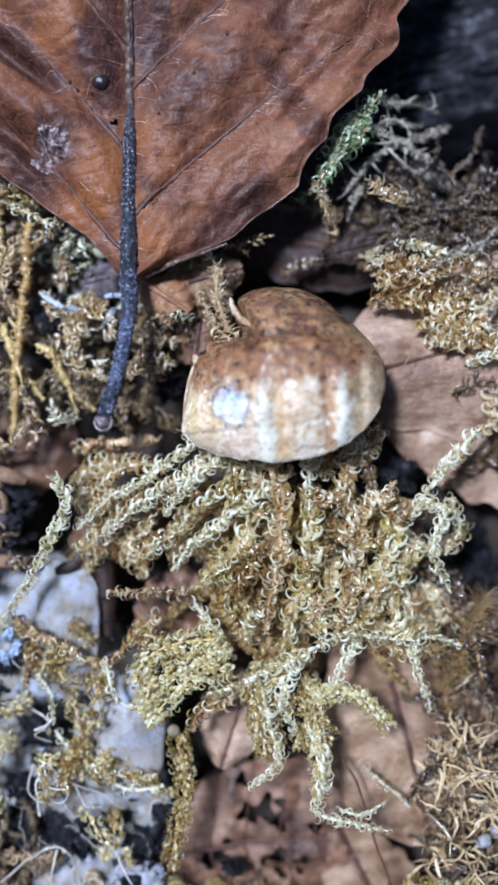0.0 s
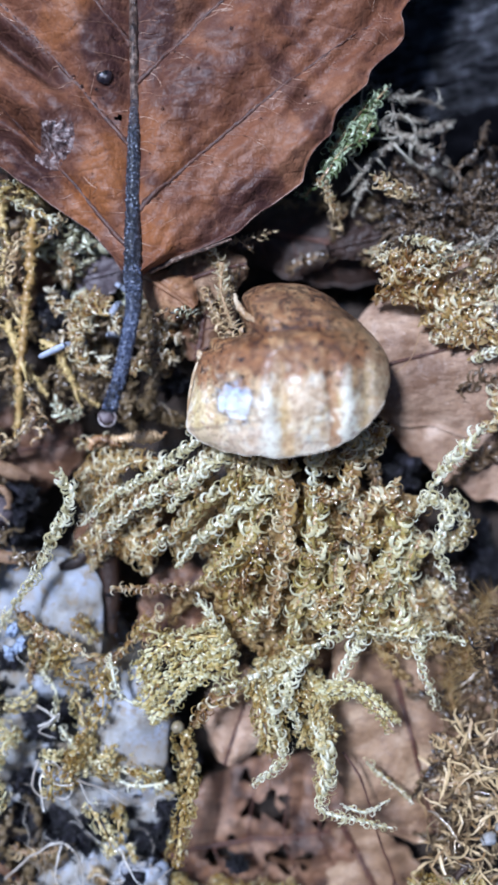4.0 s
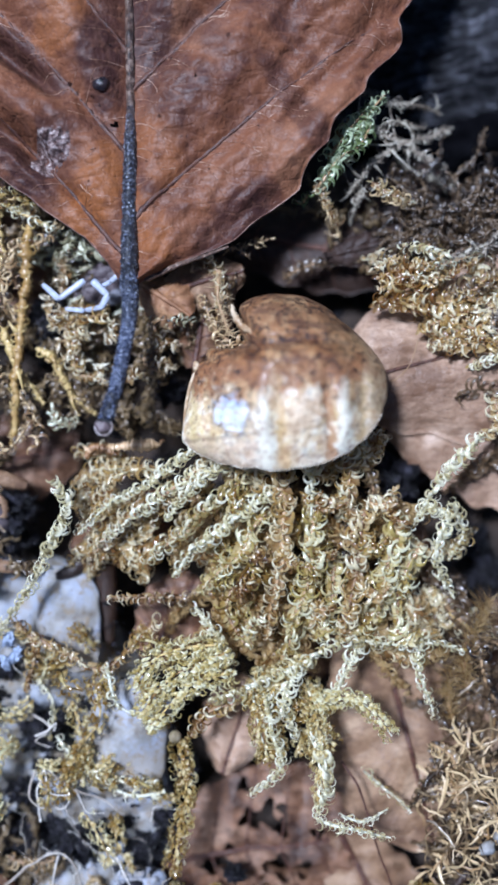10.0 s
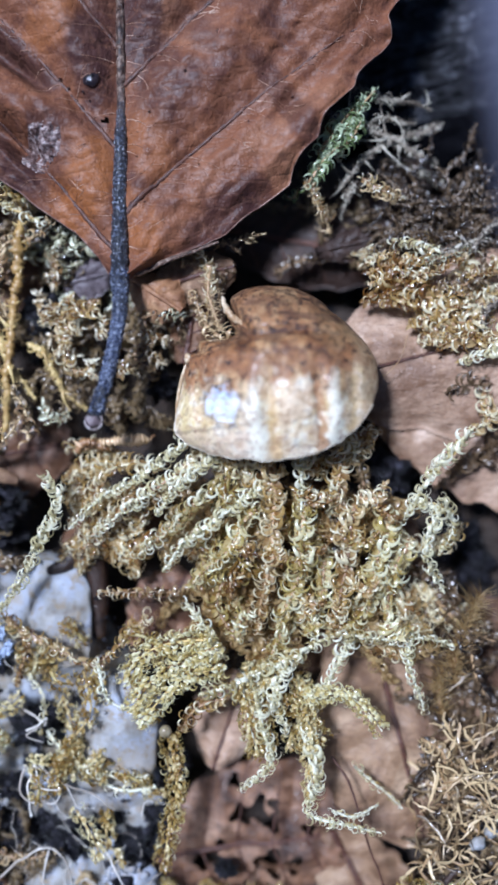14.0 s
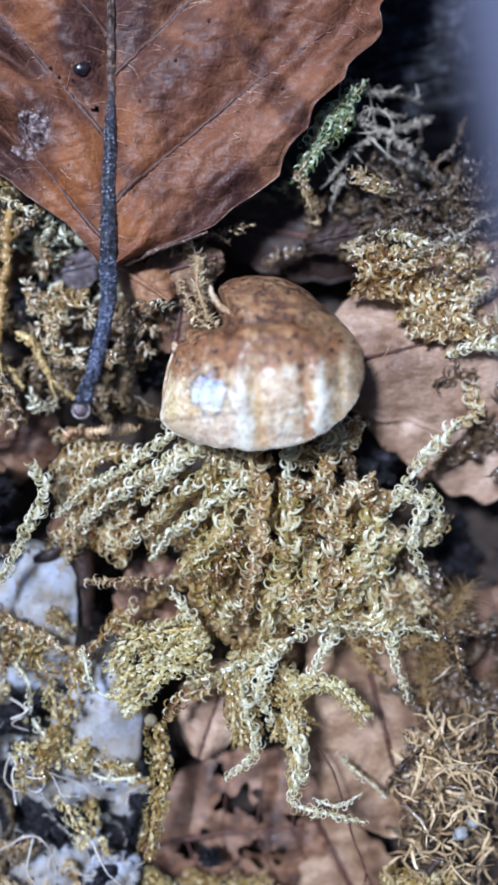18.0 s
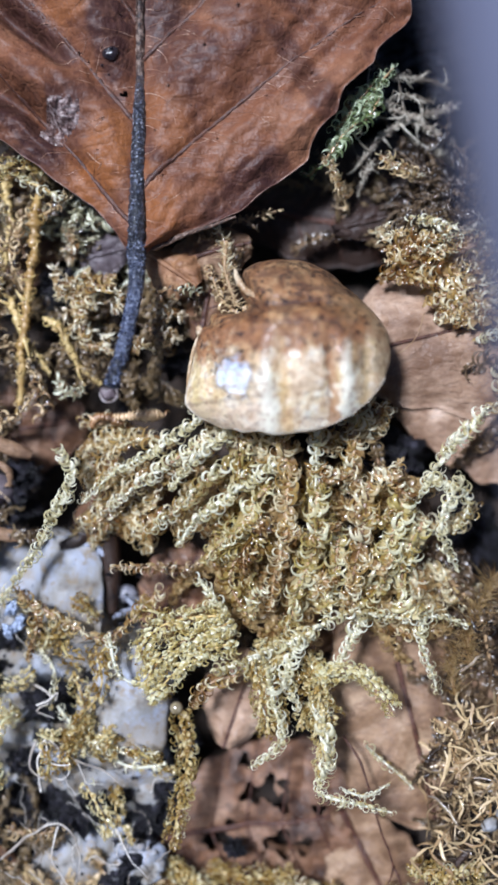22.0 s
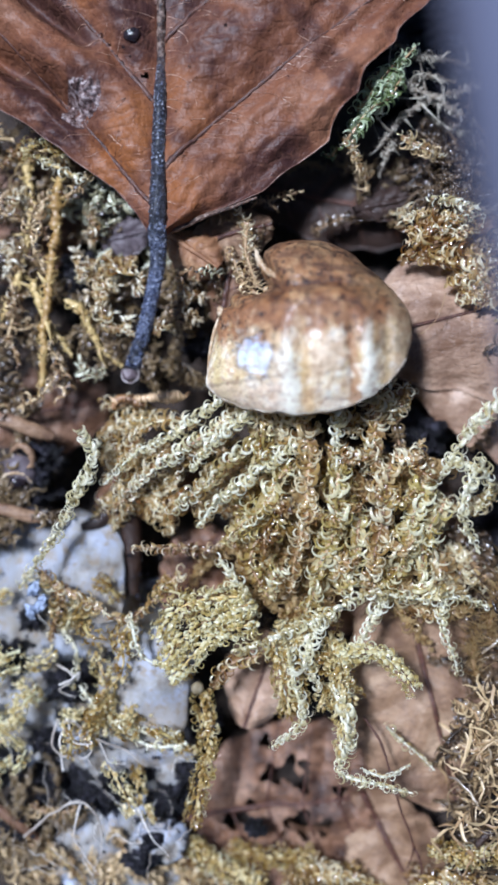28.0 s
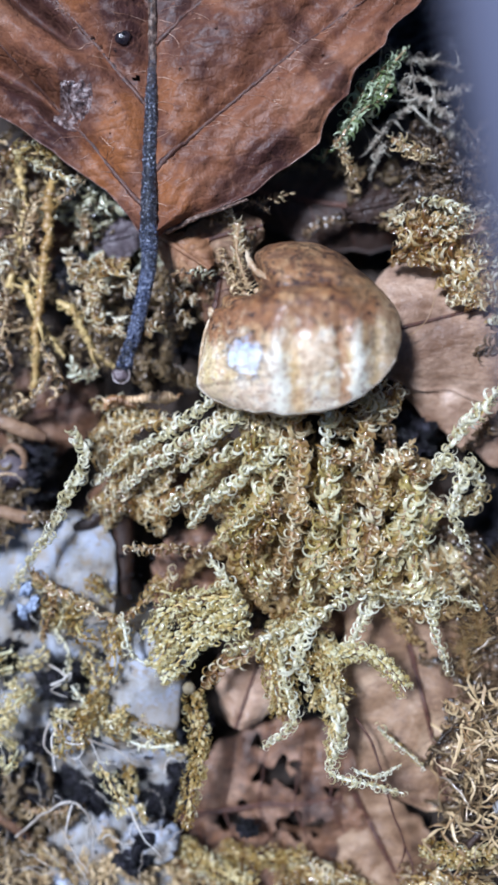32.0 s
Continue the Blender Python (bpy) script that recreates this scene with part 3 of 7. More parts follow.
def lump(at, rx, ry, rz, seed, rough=0.35, rings=9, seg=14, freq=1.3):
    """An uneven pebble or crumb."""
    verts, faces = [], []
    for i in range(rings + 1):
        th = math.pi * i / rings
        for k in range(seg):
            ph = 2 * math.pi * k / seg
            d = Vector((math.sin(th) * math.cos(ph), math.sin(th) * math.sin(ph), math.cos(th)))
            r = 1 + rough * noise.noise(d * freq + Vector((seed, 0, 0))) + 0.5 * rough * noise.noise(d * 3.1 * freq + Vector((0, seed, 0)))
            verts.append((at[0] + rx * r * d.x, at[1] + ry * r * d.y, at[2] + rz * r * d.z))
    for i in range(rings):
        for k in range(seg):
            k2 = (k + 1) % seg
            faces.append((i * seg + k, (i + 1) * seg + k, (i + 1) * seg + k2, i * seg + k2))
    return np.array(verts), faces


# ---- moss ----
def moss_leaf(seed, length=1.6, width=0.30, turn=230, rise=0.35, segs=7):
    """One sickle-shaped moss leaf: starts along its shoot (+x), bows out (+y) and hooks back."""
    rng = random.Random(seed)
    a, p, step = radians(18 + 14 * rng.random()), np.zeros(3), length / segs
    line, angs = [p.copy()], [a]
    for i in range(segs):
        f = (i + 0.5) / segs
        a += radians(turn) / segs * (0.55 + 0.9 * f)
        p = p + step * np.array([math.cos(a), math.sin(a), rise * (0.9 - 1.9 * f)])
        line.append(p.copy())
        angs.append(a)
    verts, faces = [], []
    for i, (q, b) in enumerate(zip(line, angs)):
        f = i / segs
        w = width * (0.55 + 0.9 * f if f < 0.35 else (1 - f) ** 0.8 * 1.32) * 0.5 + 0.012
        side = np.array([-math.sin(b) * 0.72, math.cos(b) * 0.72, 0.7])
        verts += [q - w * side, q + np.array([math.sin(b), -math.cos(b), 0.2]) * w * 0.45, q + w * side]
    for i in range(segs):
        for k in range(2):
            faces.append((3 * i + k, 3 * i + k + 1, 3 * i + k + 4, 3 * i + k + 3))
    return np.array(verts), faces


def scale_leaf(seed, length=0.9, width=0.42, segs=5):
    """A short clasping leaf of the shoot's back, hollow like a spoon, with a drawn-out bent tip."""
    rng = random.Random(seed)
    bend = rng.choice((-1, 1)) * rng.uniform(0.1, 0.3)
    verts, faces = [], []
    for i in range(segs + 1):
        f = i / segs
        w = width * 0.5 * (math.sin(math.pi * min(1, 0.25 + f * 0.62)) ** 0.8 if f < 0.75 else (1 - f) * 2.0) + 0.012
        z = 0.06 + 0.22 * math.sin(math.pi * f) - 0.16 * f * f
        y = bend * f * f
        verts += [(length * f, y - w, z - 0.07), (length * f, y, z - 0.12), (length * f, y + w, z + 0.03)]
    for i in range(segs):
        for k in range(2):
            faces.append((3 * i + k, 3 * i + k + 1, 3 * i + k + 4, 3 * i + k + 3))
    return np.array(verts), faces


HOOKS = [moss_leaf(i, 1.10 + 0.09 * i, 0.195 + 0.020 * (i % 4), 105 + 24 * i, 0.25 + 0.12 * (i % 4), 8) for i in range(9)]
SPOONS = [scale_leaf(i, 0.80 + 0.07 * i, 0.44 + 0.03 * i) for i in range(4)]
TIGHT = [moss_leaf(20 + i, 1.15 + 0.09 * i, 0.21 + 0.022 * (i % 3), 190 + 26 * i, 0.50 + 0.08 * (i % 3), 8) for i in range(6)]
KINDS = (HOOKS, SPOONS, TIGHT)


def shoot_leaves(line, width, rng, gap=0.28, braided=False, taper=0.45, sparse=0.0, beads=False):
    """The leaves of one shoot, as rows of kind, variant, 3x3 matrix and place."""
    out = []
    seglen = np.linalg.norm(np.diff(line, axis=0), axis=1)
    total = seglen.sum()
    at = np.concatenate([[0], np.cumsum(seglen)])
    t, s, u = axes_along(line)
    d, flip = 0.0, 1
    while d < total:
        f = d / total
        i = min(int(np.searchsorted(at, d, side="right")) - 1, len(line) - 2)
        e = (d - at[i]) / (seglen[i] + 1e-9)
        q = line[i] * (1 - e) + line[i + 1] * e
        size = min(width, 2.1) / 1.9 * (1.0 - taper * f ** 2) * (0.8 + 0.2 * min(1, f * 6))
        loose = 0.8 if braided else 1.0
        if beads:
            # small swollen leaves that overlap like scales, all round the stem
            for _ in range(6):
                if rng.random() < sparse:
                    continue
                a, yaw, k = rng.uniform(-2.0, 2.0), rng.gauss(0, 0.35), rng.uniform(0.34, 0.54) * (0.7 + 0.3 * size)
                out_way = s[i] * math.sin(a) + u[i] * math.cos(a)
                ss = np.cross(out_way, t[i])
                tt = t[i] * math.cos(yaw) + ss * math.sin(yaw) + out_way * 0.35
                ss = np.cross(out_way, tt)
                out.append((1, rng.randrange(len(SPOONS)), np.column_stack([tt * k, ss * k, out_way * k * 1.5]), q + s[i] * math.sin(a) * width * rng.uniform(0.1, 0.32) + u[i] * math.cos(a) * rng.uniform(0.05, 0.3) - t[i] * rng.uniform(0, 0.3)))
            # with short hooked tips along both sides
            for side in (1, -1):
                if rng.random() < sparse:
                    continue
                k, tilt = size * rng.uniform(0.40, 0.66), rng.gauss(0.3, 0.5)
                ss = s[i] * side * math.cos(tilt) + u[i] * math.sin(tilt)
                uu = u[i] * math.cos(tilt) - s[i] * side * math.sin(tilt)
                out.append((0, rng.randrange(len(HOOKS)), np.column_stack([t[i] * k, ss * k, uu * k]), q + s[i] * side * width * rng.uniform(0.12, 0.30) + u[i] * rng.uniform(0.05, 0.3)))
            d += gap * rng.uniform(0.8, 1.25)
            continue
        for side in (1, -1):
            if rng.random() < sparse:
                continue
            k = size * rng.uniform(0.75, 1.2) if braided else size * rng.uniform(0.65, 1.3)
            tilt = rng.gauss(0.1, 0.6) * loose
            yaw = rng.gauss(0, 0.42) * loose
            ss, uu = s[i] * side * math.cos(tilt) + u[i] * math.sin(tilt), u[i] * math.cos(tilt) - s[i] * side * math.sin(tilt)
            tt, ss = t[i] * math.cos(yaw) + ss * math.sin(yaw), ss * math.cos(yaw) - t[i] * math.sin(yaw)
            m = np.column_stack([tt * k, ss * k, uu * k])
            kind = 2 if braided and rng.random() < 0.7 else 0
            cross = 0.16 if braided else 0.05
            out.append((kind, rng.randrange(len(KINDS[kind])), m, q - s[i] * side * cross * size + u[i] * rng.uniform(-0.05, 0.22) + t[i] * rng.uniform(-0.12, 0.12)))
        if rng.random() > (max(sparse, 0.5) if braided else sparse):
            k = size * (rng.uniform(0.5, 0.8) if braided else rng.uniform(0.8, 1.1))
            yaw = flip * (rng.uniform(0.0, 0.25) if braided else rng.uniform(0.2, 0.6))
            tt, ss = t[i] * math.cos(yaw) + s[i] * math.sin(yaw), s[i] * math.cos(yaw) - t[i] * math.sin(yaw)
            out.append((1, rng.randrange(len(SPOONS)), np.column_stack([tt * k, ss * k, u[i] * k * 0.8]), q - u[i] * 0.10 + s[i] * flip * 0.06 * size))
            flip = -flip
        d += gap * rng.uniform(0.8, 1.25)
    return out


def leaf_geo(rows):
    vs, fs, n = [], [], 0
    for kind, var, m, q in sorted(rows, key=lambda r: r[0] == 1):
        v, f = KINDS[kind][var]
        vs.append(v @ m.T + q)
        fs.extend([tuple(i + n for i in face) for face in f])
        n += len(v)
    return np.concatenate(vs), fs


LEAF_MESHES = {}


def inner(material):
    """The colour of the leaves that clasp the stem, mostly darkened to put shade in the gaps."""
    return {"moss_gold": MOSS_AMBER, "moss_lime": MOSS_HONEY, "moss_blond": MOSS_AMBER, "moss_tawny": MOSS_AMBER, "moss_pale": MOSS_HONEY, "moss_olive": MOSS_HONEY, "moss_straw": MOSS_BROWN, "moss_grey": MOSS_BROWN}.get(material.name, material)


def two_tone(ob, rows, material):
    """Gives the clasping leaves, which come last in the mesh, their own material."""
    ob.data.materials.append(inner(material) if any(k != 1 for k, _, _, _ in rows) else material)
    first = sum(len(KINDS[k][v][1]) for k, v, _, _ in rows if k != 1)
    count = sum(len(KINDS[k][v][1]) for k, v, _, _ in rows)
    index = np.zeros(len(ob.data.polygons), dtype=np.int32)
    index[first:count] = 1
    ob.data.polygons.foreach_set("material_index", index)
    return ob


def shared_leaf(kind, var, material):
    key = (kind, var, material.name)
    if key not in LEAF_MESHES:
        v, f = KINDS[kind][var]
        LEAF_MESHES[key] = mesh_of("leaf", v, f, material, (0, 0, 0))
    return LEAF_MESHES[key]


def moss_shoot(points, width, material, stem, label, seed, single=False, wobble=0.25, group="moss shoots", **kw):
    """A moss shoot: stem and curled leaves, one object a leaf where it is seen closest."""
    rng = random.Random(seed)
    p = np.asarray(points, dtype=float)
    n = max(8, int(np.linalg.norm(np.diff(p, axis=0), axis=1).sum() / 0.5))
    line = spline(p, n)
    for i in range(n):
        line[i] += wobble * np.array([wob(line[i][0], line[i][1], 0, 0.35, seed), wob(line[i][1], line[i][0], 0, 0.35, seed + 5), 0.6 * wob(line[i][0], line[i][1], 1, 0.5, seed + 9)])
    ob = thing("moss_shoot", line[0].tolist(), label, "moss", group)
    part("stem", tube(line, np.linspace(0.16, 0.07, n) * width / (3.2 if kw.get("beads") else 1.9), 6, 0.15, rng), stem, ob)
    rows = shoot_leaves(line, width, rng, **kw)
    if single:
        base = BASE[ob]
        for kind, var, m, q in rows:
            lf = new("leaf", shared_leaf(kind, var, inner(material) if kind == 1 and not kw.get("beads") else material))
            lf.parent = ob
            mm = Matrix(m.tolist()).to_4x4()
            mm.translation = (Vector(q.tolist()) - base) * MM
            lf.matrix_basis = mm
    else:
        tagged(two_tone(part("leaves", leaf_geo(rows), material, ob), rows, material), kind="stuff")
    return ob


# ---- ground ----
def axis_steps(inner, step, far):
    a = list(np.arange(-inner, inner + 0.01, step))
    d, g = inner, step
    outer = []
    while d < far:
        g *= 1.45
        d += g
        outer.append(d)
    return np.array([-v for v in reversed(outer)] + a + outer)


def soil_height(x, y):
    h = -7.2 + 1.3 * wob(x, y, 0, 0.16, 2) + 0.7 * wob(x, y, 0, 0.6, 4) + 0.35 * wob(x, y, 0, 1.7, 7)
    # a deep hollow beside the rotten wood
    h -= 7.5 / (1 + math.exp(-(x - 9.0) * 0.7)) / (1 + math.exp(-(y - 17.0) * 0.6))
    return h


def ground():
    xs, ys = axis_steps(30, 0.5, 300000), axis_steps(42, 0.5, 300000)
    verts = [(x, y, soil_height(x, y) if abs(x) < 60 and abs(y) < 70 else -7.2) for x in xs for y in ys]
    ob = new("ground", mesh_of("ground", verts, grid_faces(len(xs), len(ys)), SOIL, (0, 0, 0)))
    tagged(ob, "dark damp forest soil under leaf litter", "ground", kind="structure")


# ---- the large fallen leaf ----
MID_X = -7.54
LEAF_BASE_Y = 10.5
RIGHT_EDGE = [(10.5, 0.6), (12.8, 6.0), (14.8, 8.6), (16.2, 10.3), (18.3, 11.4), (20.9, 13.2), (23.5, 15.4), (25.2, 16.6), (27.3, 16.7), (29.0, 17.6), (35, 19.6), (42, 18.2), (52, 12.5), (60, 5), (64, 0.2)]
LEFT_EDGE = [(10.5, 0.6), (11.7, 1.4), (13.3, 2.9), (14.8, 5.1), (16.5, 7.6), (18.2, 10.2), (20.9, 13.2), (24.5, 15.6), (28, 17.2), (35, 18.8), (42, 17.4), (52, 12), (60, 5), (64, 0.2)]


def along(table, y):
    return float(np.interp(y, [a for a, _ in table], [b for _, b in table]))


def mid_x(y):
    return MID_X - 0.012 * (y - LEAF_BASE_Y) + 0.25 * math.sin((y - 10) * 0.11)


def lateral_phase(x, y):
    """Which lateral rib passes here: whole numbers lie on a rib."""
    dx = x - mid_x(y)
    a = abs(dx)
    foot = y - a * (0.98 if dx > 0 else 1.22) + 0.012 * a * a
    return (foot - (13.9 if dx > 0 else 11.6)) / (8.0 if dx > 0 else 6.3)


def leaf_z(x, y):
    """Height of the blade: sunk ribs, quilted panels, rolled rim."""
    dx = x - mid_x(y)
    half = along(RIGHT_EDGE if dx > 0 else LEFT_EDGE, y)
    u = min(1.0, abs(dx) / (half + 0.01))
    p = lateral_phase(x, y)
    fr = p - math.floor(p)
    quilt = math.sin(math.pi * fr) ** 0.7
    z = 1.5 + 0.035 * (y - LEAF_BASE_Y)
    z += (0.85 * quilt) * min(1, abs(dx) / 2.5) * (1 - 0.4 * u)
    z += 0.045 * math.sin(6.6 * (y + 0.15 * abs(dx)) + 5 * wob(x, y, 0, 0.45, 17)) * min(1, abs(dx) / 1.2) * quilt
    z -= 0.35 * math.exp(-(dx / 0.9) ** 2)
    z += 0.65 * wob(x, y, 0, 0.22, 3) + 0.07 * wob(x, y, 0, 2.4, 12)
    ca = x * 0.68 + y * 0.73 * (1 if dx > 0 else -1)
    cb = x * 0.73 - y * 0.68 * (1 if dx > 0 else -1)
    z += 0.62 * wob(ca * 0.28, cb, 0, 0.62, 8) * (0.35 + u) + (0.32 if dx > 0 else 0.22) * wob(ca * 0.3, cb, 0, 1.6, 14) * (0.3 + u)
    if dx > 0:
        z -= 0.9 * max(0, u - 0.72) / 0.28 * (0.6 + 0.4 * math.sin(y * 0.9))
        z += 0.6 * math.sin(u * 9 + 0.25 * y) * max(0, u - 0.35)
    else:
        z -= 0.6 * u * u
        # long creases beside the left rim
        along_crease = (x + 15.0) * 0.55 + (y - 19.5) * 0.83
        z -= 2.4 * math.exp(-(along_crease / 0.7) ** 2) * max(0, min(1, (-11.8 - x) / 2.0))
        z += 0.5 * math.exp(-((along_crease - 1.6) / 0.8) ** 2) * max(0, min(1, (-10.5 - x) / 2.5))
        far = (x + 14.5) * 0.62 + (y - 24.0) * 0.78
        z -= 2.6 * math.exp(-(far / 0.6) ** 2) * max(0, min(1, (-11.0 - x) / 2.5))
    return z


def big_leaf():
    ob = thing("fallen_leaf", (MID_X, 20.0, 0.0), "large russet-brown dead leaf with dark midrib and crinkled margin", "leaf")
    ys = np.concatenate([np.linspace(10.45, 30, 118), np.linspace(30.5, 64, 40)])
    cols = 50
    top, n_u = [], 2 * cols + 1
    for y in ys:
        for k in range(n_u):
            u = (k - cols) / cols
            half = along(RIGHT_EDGE if u > 0 else LEFT_EDGE, y)
            half *= 1 + 0.018 * math.sin(y * 2.1 + (0 if u > 0 else 2)) + 0.02 * wob(y, u * 3, 0, 0.9, 5)
            x = mid_x(y) + u * half
            top.append((x, y + 0.15 * wob(x, y, 0, 0.6, 2), leaf_z(x, y)))
    top = np.array(top)
    nv = len(top)
    low = top - np.array([0, 0, 0.16])
    faces = [f for f in grid_faces(len(ys), n_u)]
    # small tear beside the midrib
    tear = np.array([mid_x(19.9) - 0.95, 19.9])
    keep = []
    for f in faces:
        c = top[list(f)].mean(0)
        if abs(c[0] - tear[0]) + abs(c[1] - tear[1]) * 1.1 < 0.30:
            continue
        keep.append(f)
    under = [tuple(i + nv for i in reversed(f)) for f in keep]
    rim = [i * n_u for i in range(len(ys))], [i * n_u + n_u - 1 for i in range(len(ys))]
    sides = []
    for line, flip in ((rim[0], False), (rim[1], True)):
        for a, b in zip(line, line[1:]):
            q = (a, b, b + nv, a + nv)
            sides.append(q if flip else q[::-1])
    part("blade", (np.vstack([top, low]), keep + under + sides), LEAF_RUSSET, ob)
    for col in (0, n_u - 1):
        line = top[np.arange(len(ys)) * n_u + col]
        part("margin", tube(line, 0.035, 5, 0.4), MARGIN, ob, "thin pale leaf margin")
    # midrib on the blade, then the free petiole
    yy = np.linspace(10.2, 63, 340)
    line = np.array([(mid_x(y), y, leaf_z(mid_x(y), y) + 0.12) for y in yy])
    rad = np.interp(yy, [10, 14, 18.5, 21, 30, 63], [0.58, 0.47, 0.39, 0.28, 0.22, 0.07])
    part("midrib", tube(line, rad, 14, 0.13), PETIOLE, ob, "dark rough midrib browning towards leaf tip")
    pet = spline([(mid_x(10.6), 10.6, leaf_z(mid_x(10.6), 10.6) + 0.15), (-7.37, 8.36, 2.4), (-7.65, 6.26, 2.8), (-8.05, 4.20, 3.1), (-8.55, 2.32, 3.4), (-8.73, 1.71, 3.5)], 130)
    part("petiole", tube(pet, np.interp(np.arange(130), [0, 40, 98, 129], [0.56, 0.44, 0.41, 0.44]), 20, 0.075), PETIOLE, ob, "dark blue-black grainy leaf stalk")
    # glassy grains all over the stalk
    grain_rng = random.Random(87)
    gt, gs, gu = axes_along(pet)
    grains = []
    for _ in range(520):
        i, a = grain_rng.randrange(0, 122), grain_rng.uniform(-1.7, 1.7)
        out = gs[i] * math.sin(a) + gu[i] * math.cos(a)
        r = grain_rng.uniform(0.04, 0.085)
        grains.append(lump(pet[i] + out * 0.43 * (0.95 + 0.35 * (i < 30) * (1 - i / 30)), r, r, r * 0.8, grain_rng.random() * 30, 0.4, 5, 7))
    tagged(part("grain_coat", join(grains), STALK_GRAIN, ob, "tiny glassy blue-grey grains"), kind="stuff")
    end = pet[-1]
    end = end + np.array([-0.05, -0.22, 0.05])
    part("stalk_end", lump(end, 0.52, 0.46, 0.30, 3, 0.3, 14, 20), CUT_END, ob, "pinkish broken stalk end")
    ring = np.array([end + np.array([0.53 * math.cos(a), 0.51 * math.sin(a) - 0.04, 0.12 + 0.10 * math.sin(a + 2)]) for a in np.linspace(0, 2 * math.pi, 36)])
    part("stalk_rim", tube(ring, 0.038, 8, 0.2), SPLIT_RIM, ob, "whitish torn rim")
    # lateral ribs
    for side, first, gap, count, rise in ((1, 13.9, 8.0, 6, 0.98), (-1, 11.6, 6.3, 7, 1.22)):
        for k in range(count):
            foot = first + gap * k
            pts = []
            for a in np.linspace(0.25, 19, 70):
                y = foot + a * rise - 0.012 * a * a
                if y > 62:
                    break
                half = along(RIGHT_EDGE if side > 0 else LEFT_EDGE, y)
                if a > half * 0.97:
                    break
                x = mid_x(y) + side * a
                pts.append((x + 0.12 * wob(x, y, 0, 0.5, k), y, leaf_z(x, y) - 0.01))
            if len(pts) > 4:
                n = len(pts)
                part("vein", tube(np.array(pts), np.linspace(0.19, 0.06, n), 7, 0.4), VEIN_DARK, ob)
    low_vein = spline([(-6.57, 10.63, 1.6), (-3.86, 11.67, 1.6), (-1.43, 12.52, 1.4)], 24)
    for q in low_vein:
        q[2] = leaf_z(q[0], q[1]) + 0.04
    part("vein", tube(low_vein, np.linspace(0.2, 0.08, 24), 7, 0.2), VEIN_BARK, ob)
    # fine pale cross veins: short bowed runs off the ribs, often forked
    rng = random.Random(11)
    fine = []

    def veinlet(x, y, side, ang, n, r):
        pts = []
        for _ in range(n):
            half = along(RIGHT_EDGE if side > 0 else LEFT_EDGE, y)
            if y < 11.2 or abs(x - mid_x(y)) > half * 0.96 or (x - mid_x(y)) * side < 0.3:
                break
            pts.append((x, y, leaf_z(x, y) + 0.004))
            ang += rng.gauss(0.0, 0.12)
            x, y = x + side * 0.15 * math.cos(ang), y + 0.15 * math.sin(ang)
        if len(pts) > 3:
            fine.append(tube(np.array(pts), np.linspace(r, r * 0.5, len(pts)), 4))
        return x, y, ang

    for side, first, gap, rise in ((1, 13.9, 8.0, 0.98), (-1, 11.6, 6.3, 1.22)):
        feet = [None] + [first + gap * k for k in range(-1, 3)]
        for foot in feet:
            a = 0.35
            while a < 17:
                a += rng.uniform(0.28, 0.6) if side > 0 else rng.uniform(0.4, 0.85)
                if foot is None:
                    x, y = mid_x(10.5 + a * 1.3) + side * 0.4, 10.5 + a * 1.3
                else:
                    y = foot + a * rise - 0.012 * a * a
                    x = mid_x(y) + side * a
                if rng.random() < (0.35 if side < 0 else 0.10) + (0.3 if foot is None else 0.0):
                    continue
                # outward runs leave the rib flat; short ones climb back towards the midrib
                for way in (1, -1) if rng.random() < 0.15 else (1,):
                    ang = rng.gauss(-0.08, 0.13) if way > 0 else rng.gauss(math.pi / 2 + 0.75, 0.25)
                    n = rng.randint(6, 15) if way > 0 else rng.randint(4, 8)
                    x2, y2, ang2 = veinlet(x, y, side, ang, n, rng.uniform(0.016, 0.032))
                    if rng.random() < 0.22:
                        for turn in (0.45, -0.35):
                            veinlet(x2, y2, side, ang2 + turn, rng.randint(4, 9), 0.022)
    tagged(part("vein_network", join(fine), VEIN_LIGHT, ob), kind="stuff")
    # silvery patch of crinkled skin, where the tissue has gone
    film, k = [], 34
    for i in range(k):
        for j in range(k):
            p, q = 2 * i / (k - 1) - 1, 2 * j / (k - 1) - 1
            x = -12.25 + 1.35 * p * math.sqrt(1 - q * q / 2) * (1 + 0.25 * wob(p, q, 0, 1.6, 3)) + 0.25 * q
            y = 18.35 + 1.35 * q * math.sqrt(1 - p * p / 2) * (1 + 0.25 * wob(q, p, 0, 1.6, 7))
            rise = 0.55 * abs(wob(x, y, 0, 1.5, 51)) + 0.35 * abs(wob(x, y, 0, 3.3, 53))
            film.append((x, y, leaf_z(x, y) - 0.06 + rise * (1 - max(abs(p), abs(q)) ** 4)))
    part("crinkled_skin", (np.array(film), grid_faces(k, k)), SILVER, ob, "silvery crinkled patch of bare skin", smooth=False)
    x, y = (-9.15, 22.25)
    part("scar", lump((x, y, leaf_z(x, y) - 0.16), 0.52, 0.48, 0.30, 5, 0.10, 14, 24), HUMUS, ob, "black rotten scar")
    # clear bead added to give the scar its highlight
    drop = lump((x + 0.10, y + 0.12, leaf_z(x, y) + 0.09), 0.15, 0.14, 0.10, 1, 0.05, 12, 18)
    solo("water_droplet", drop, WATER, "clear round bead added as highlight on dark scar", "droplet", group="droplets")
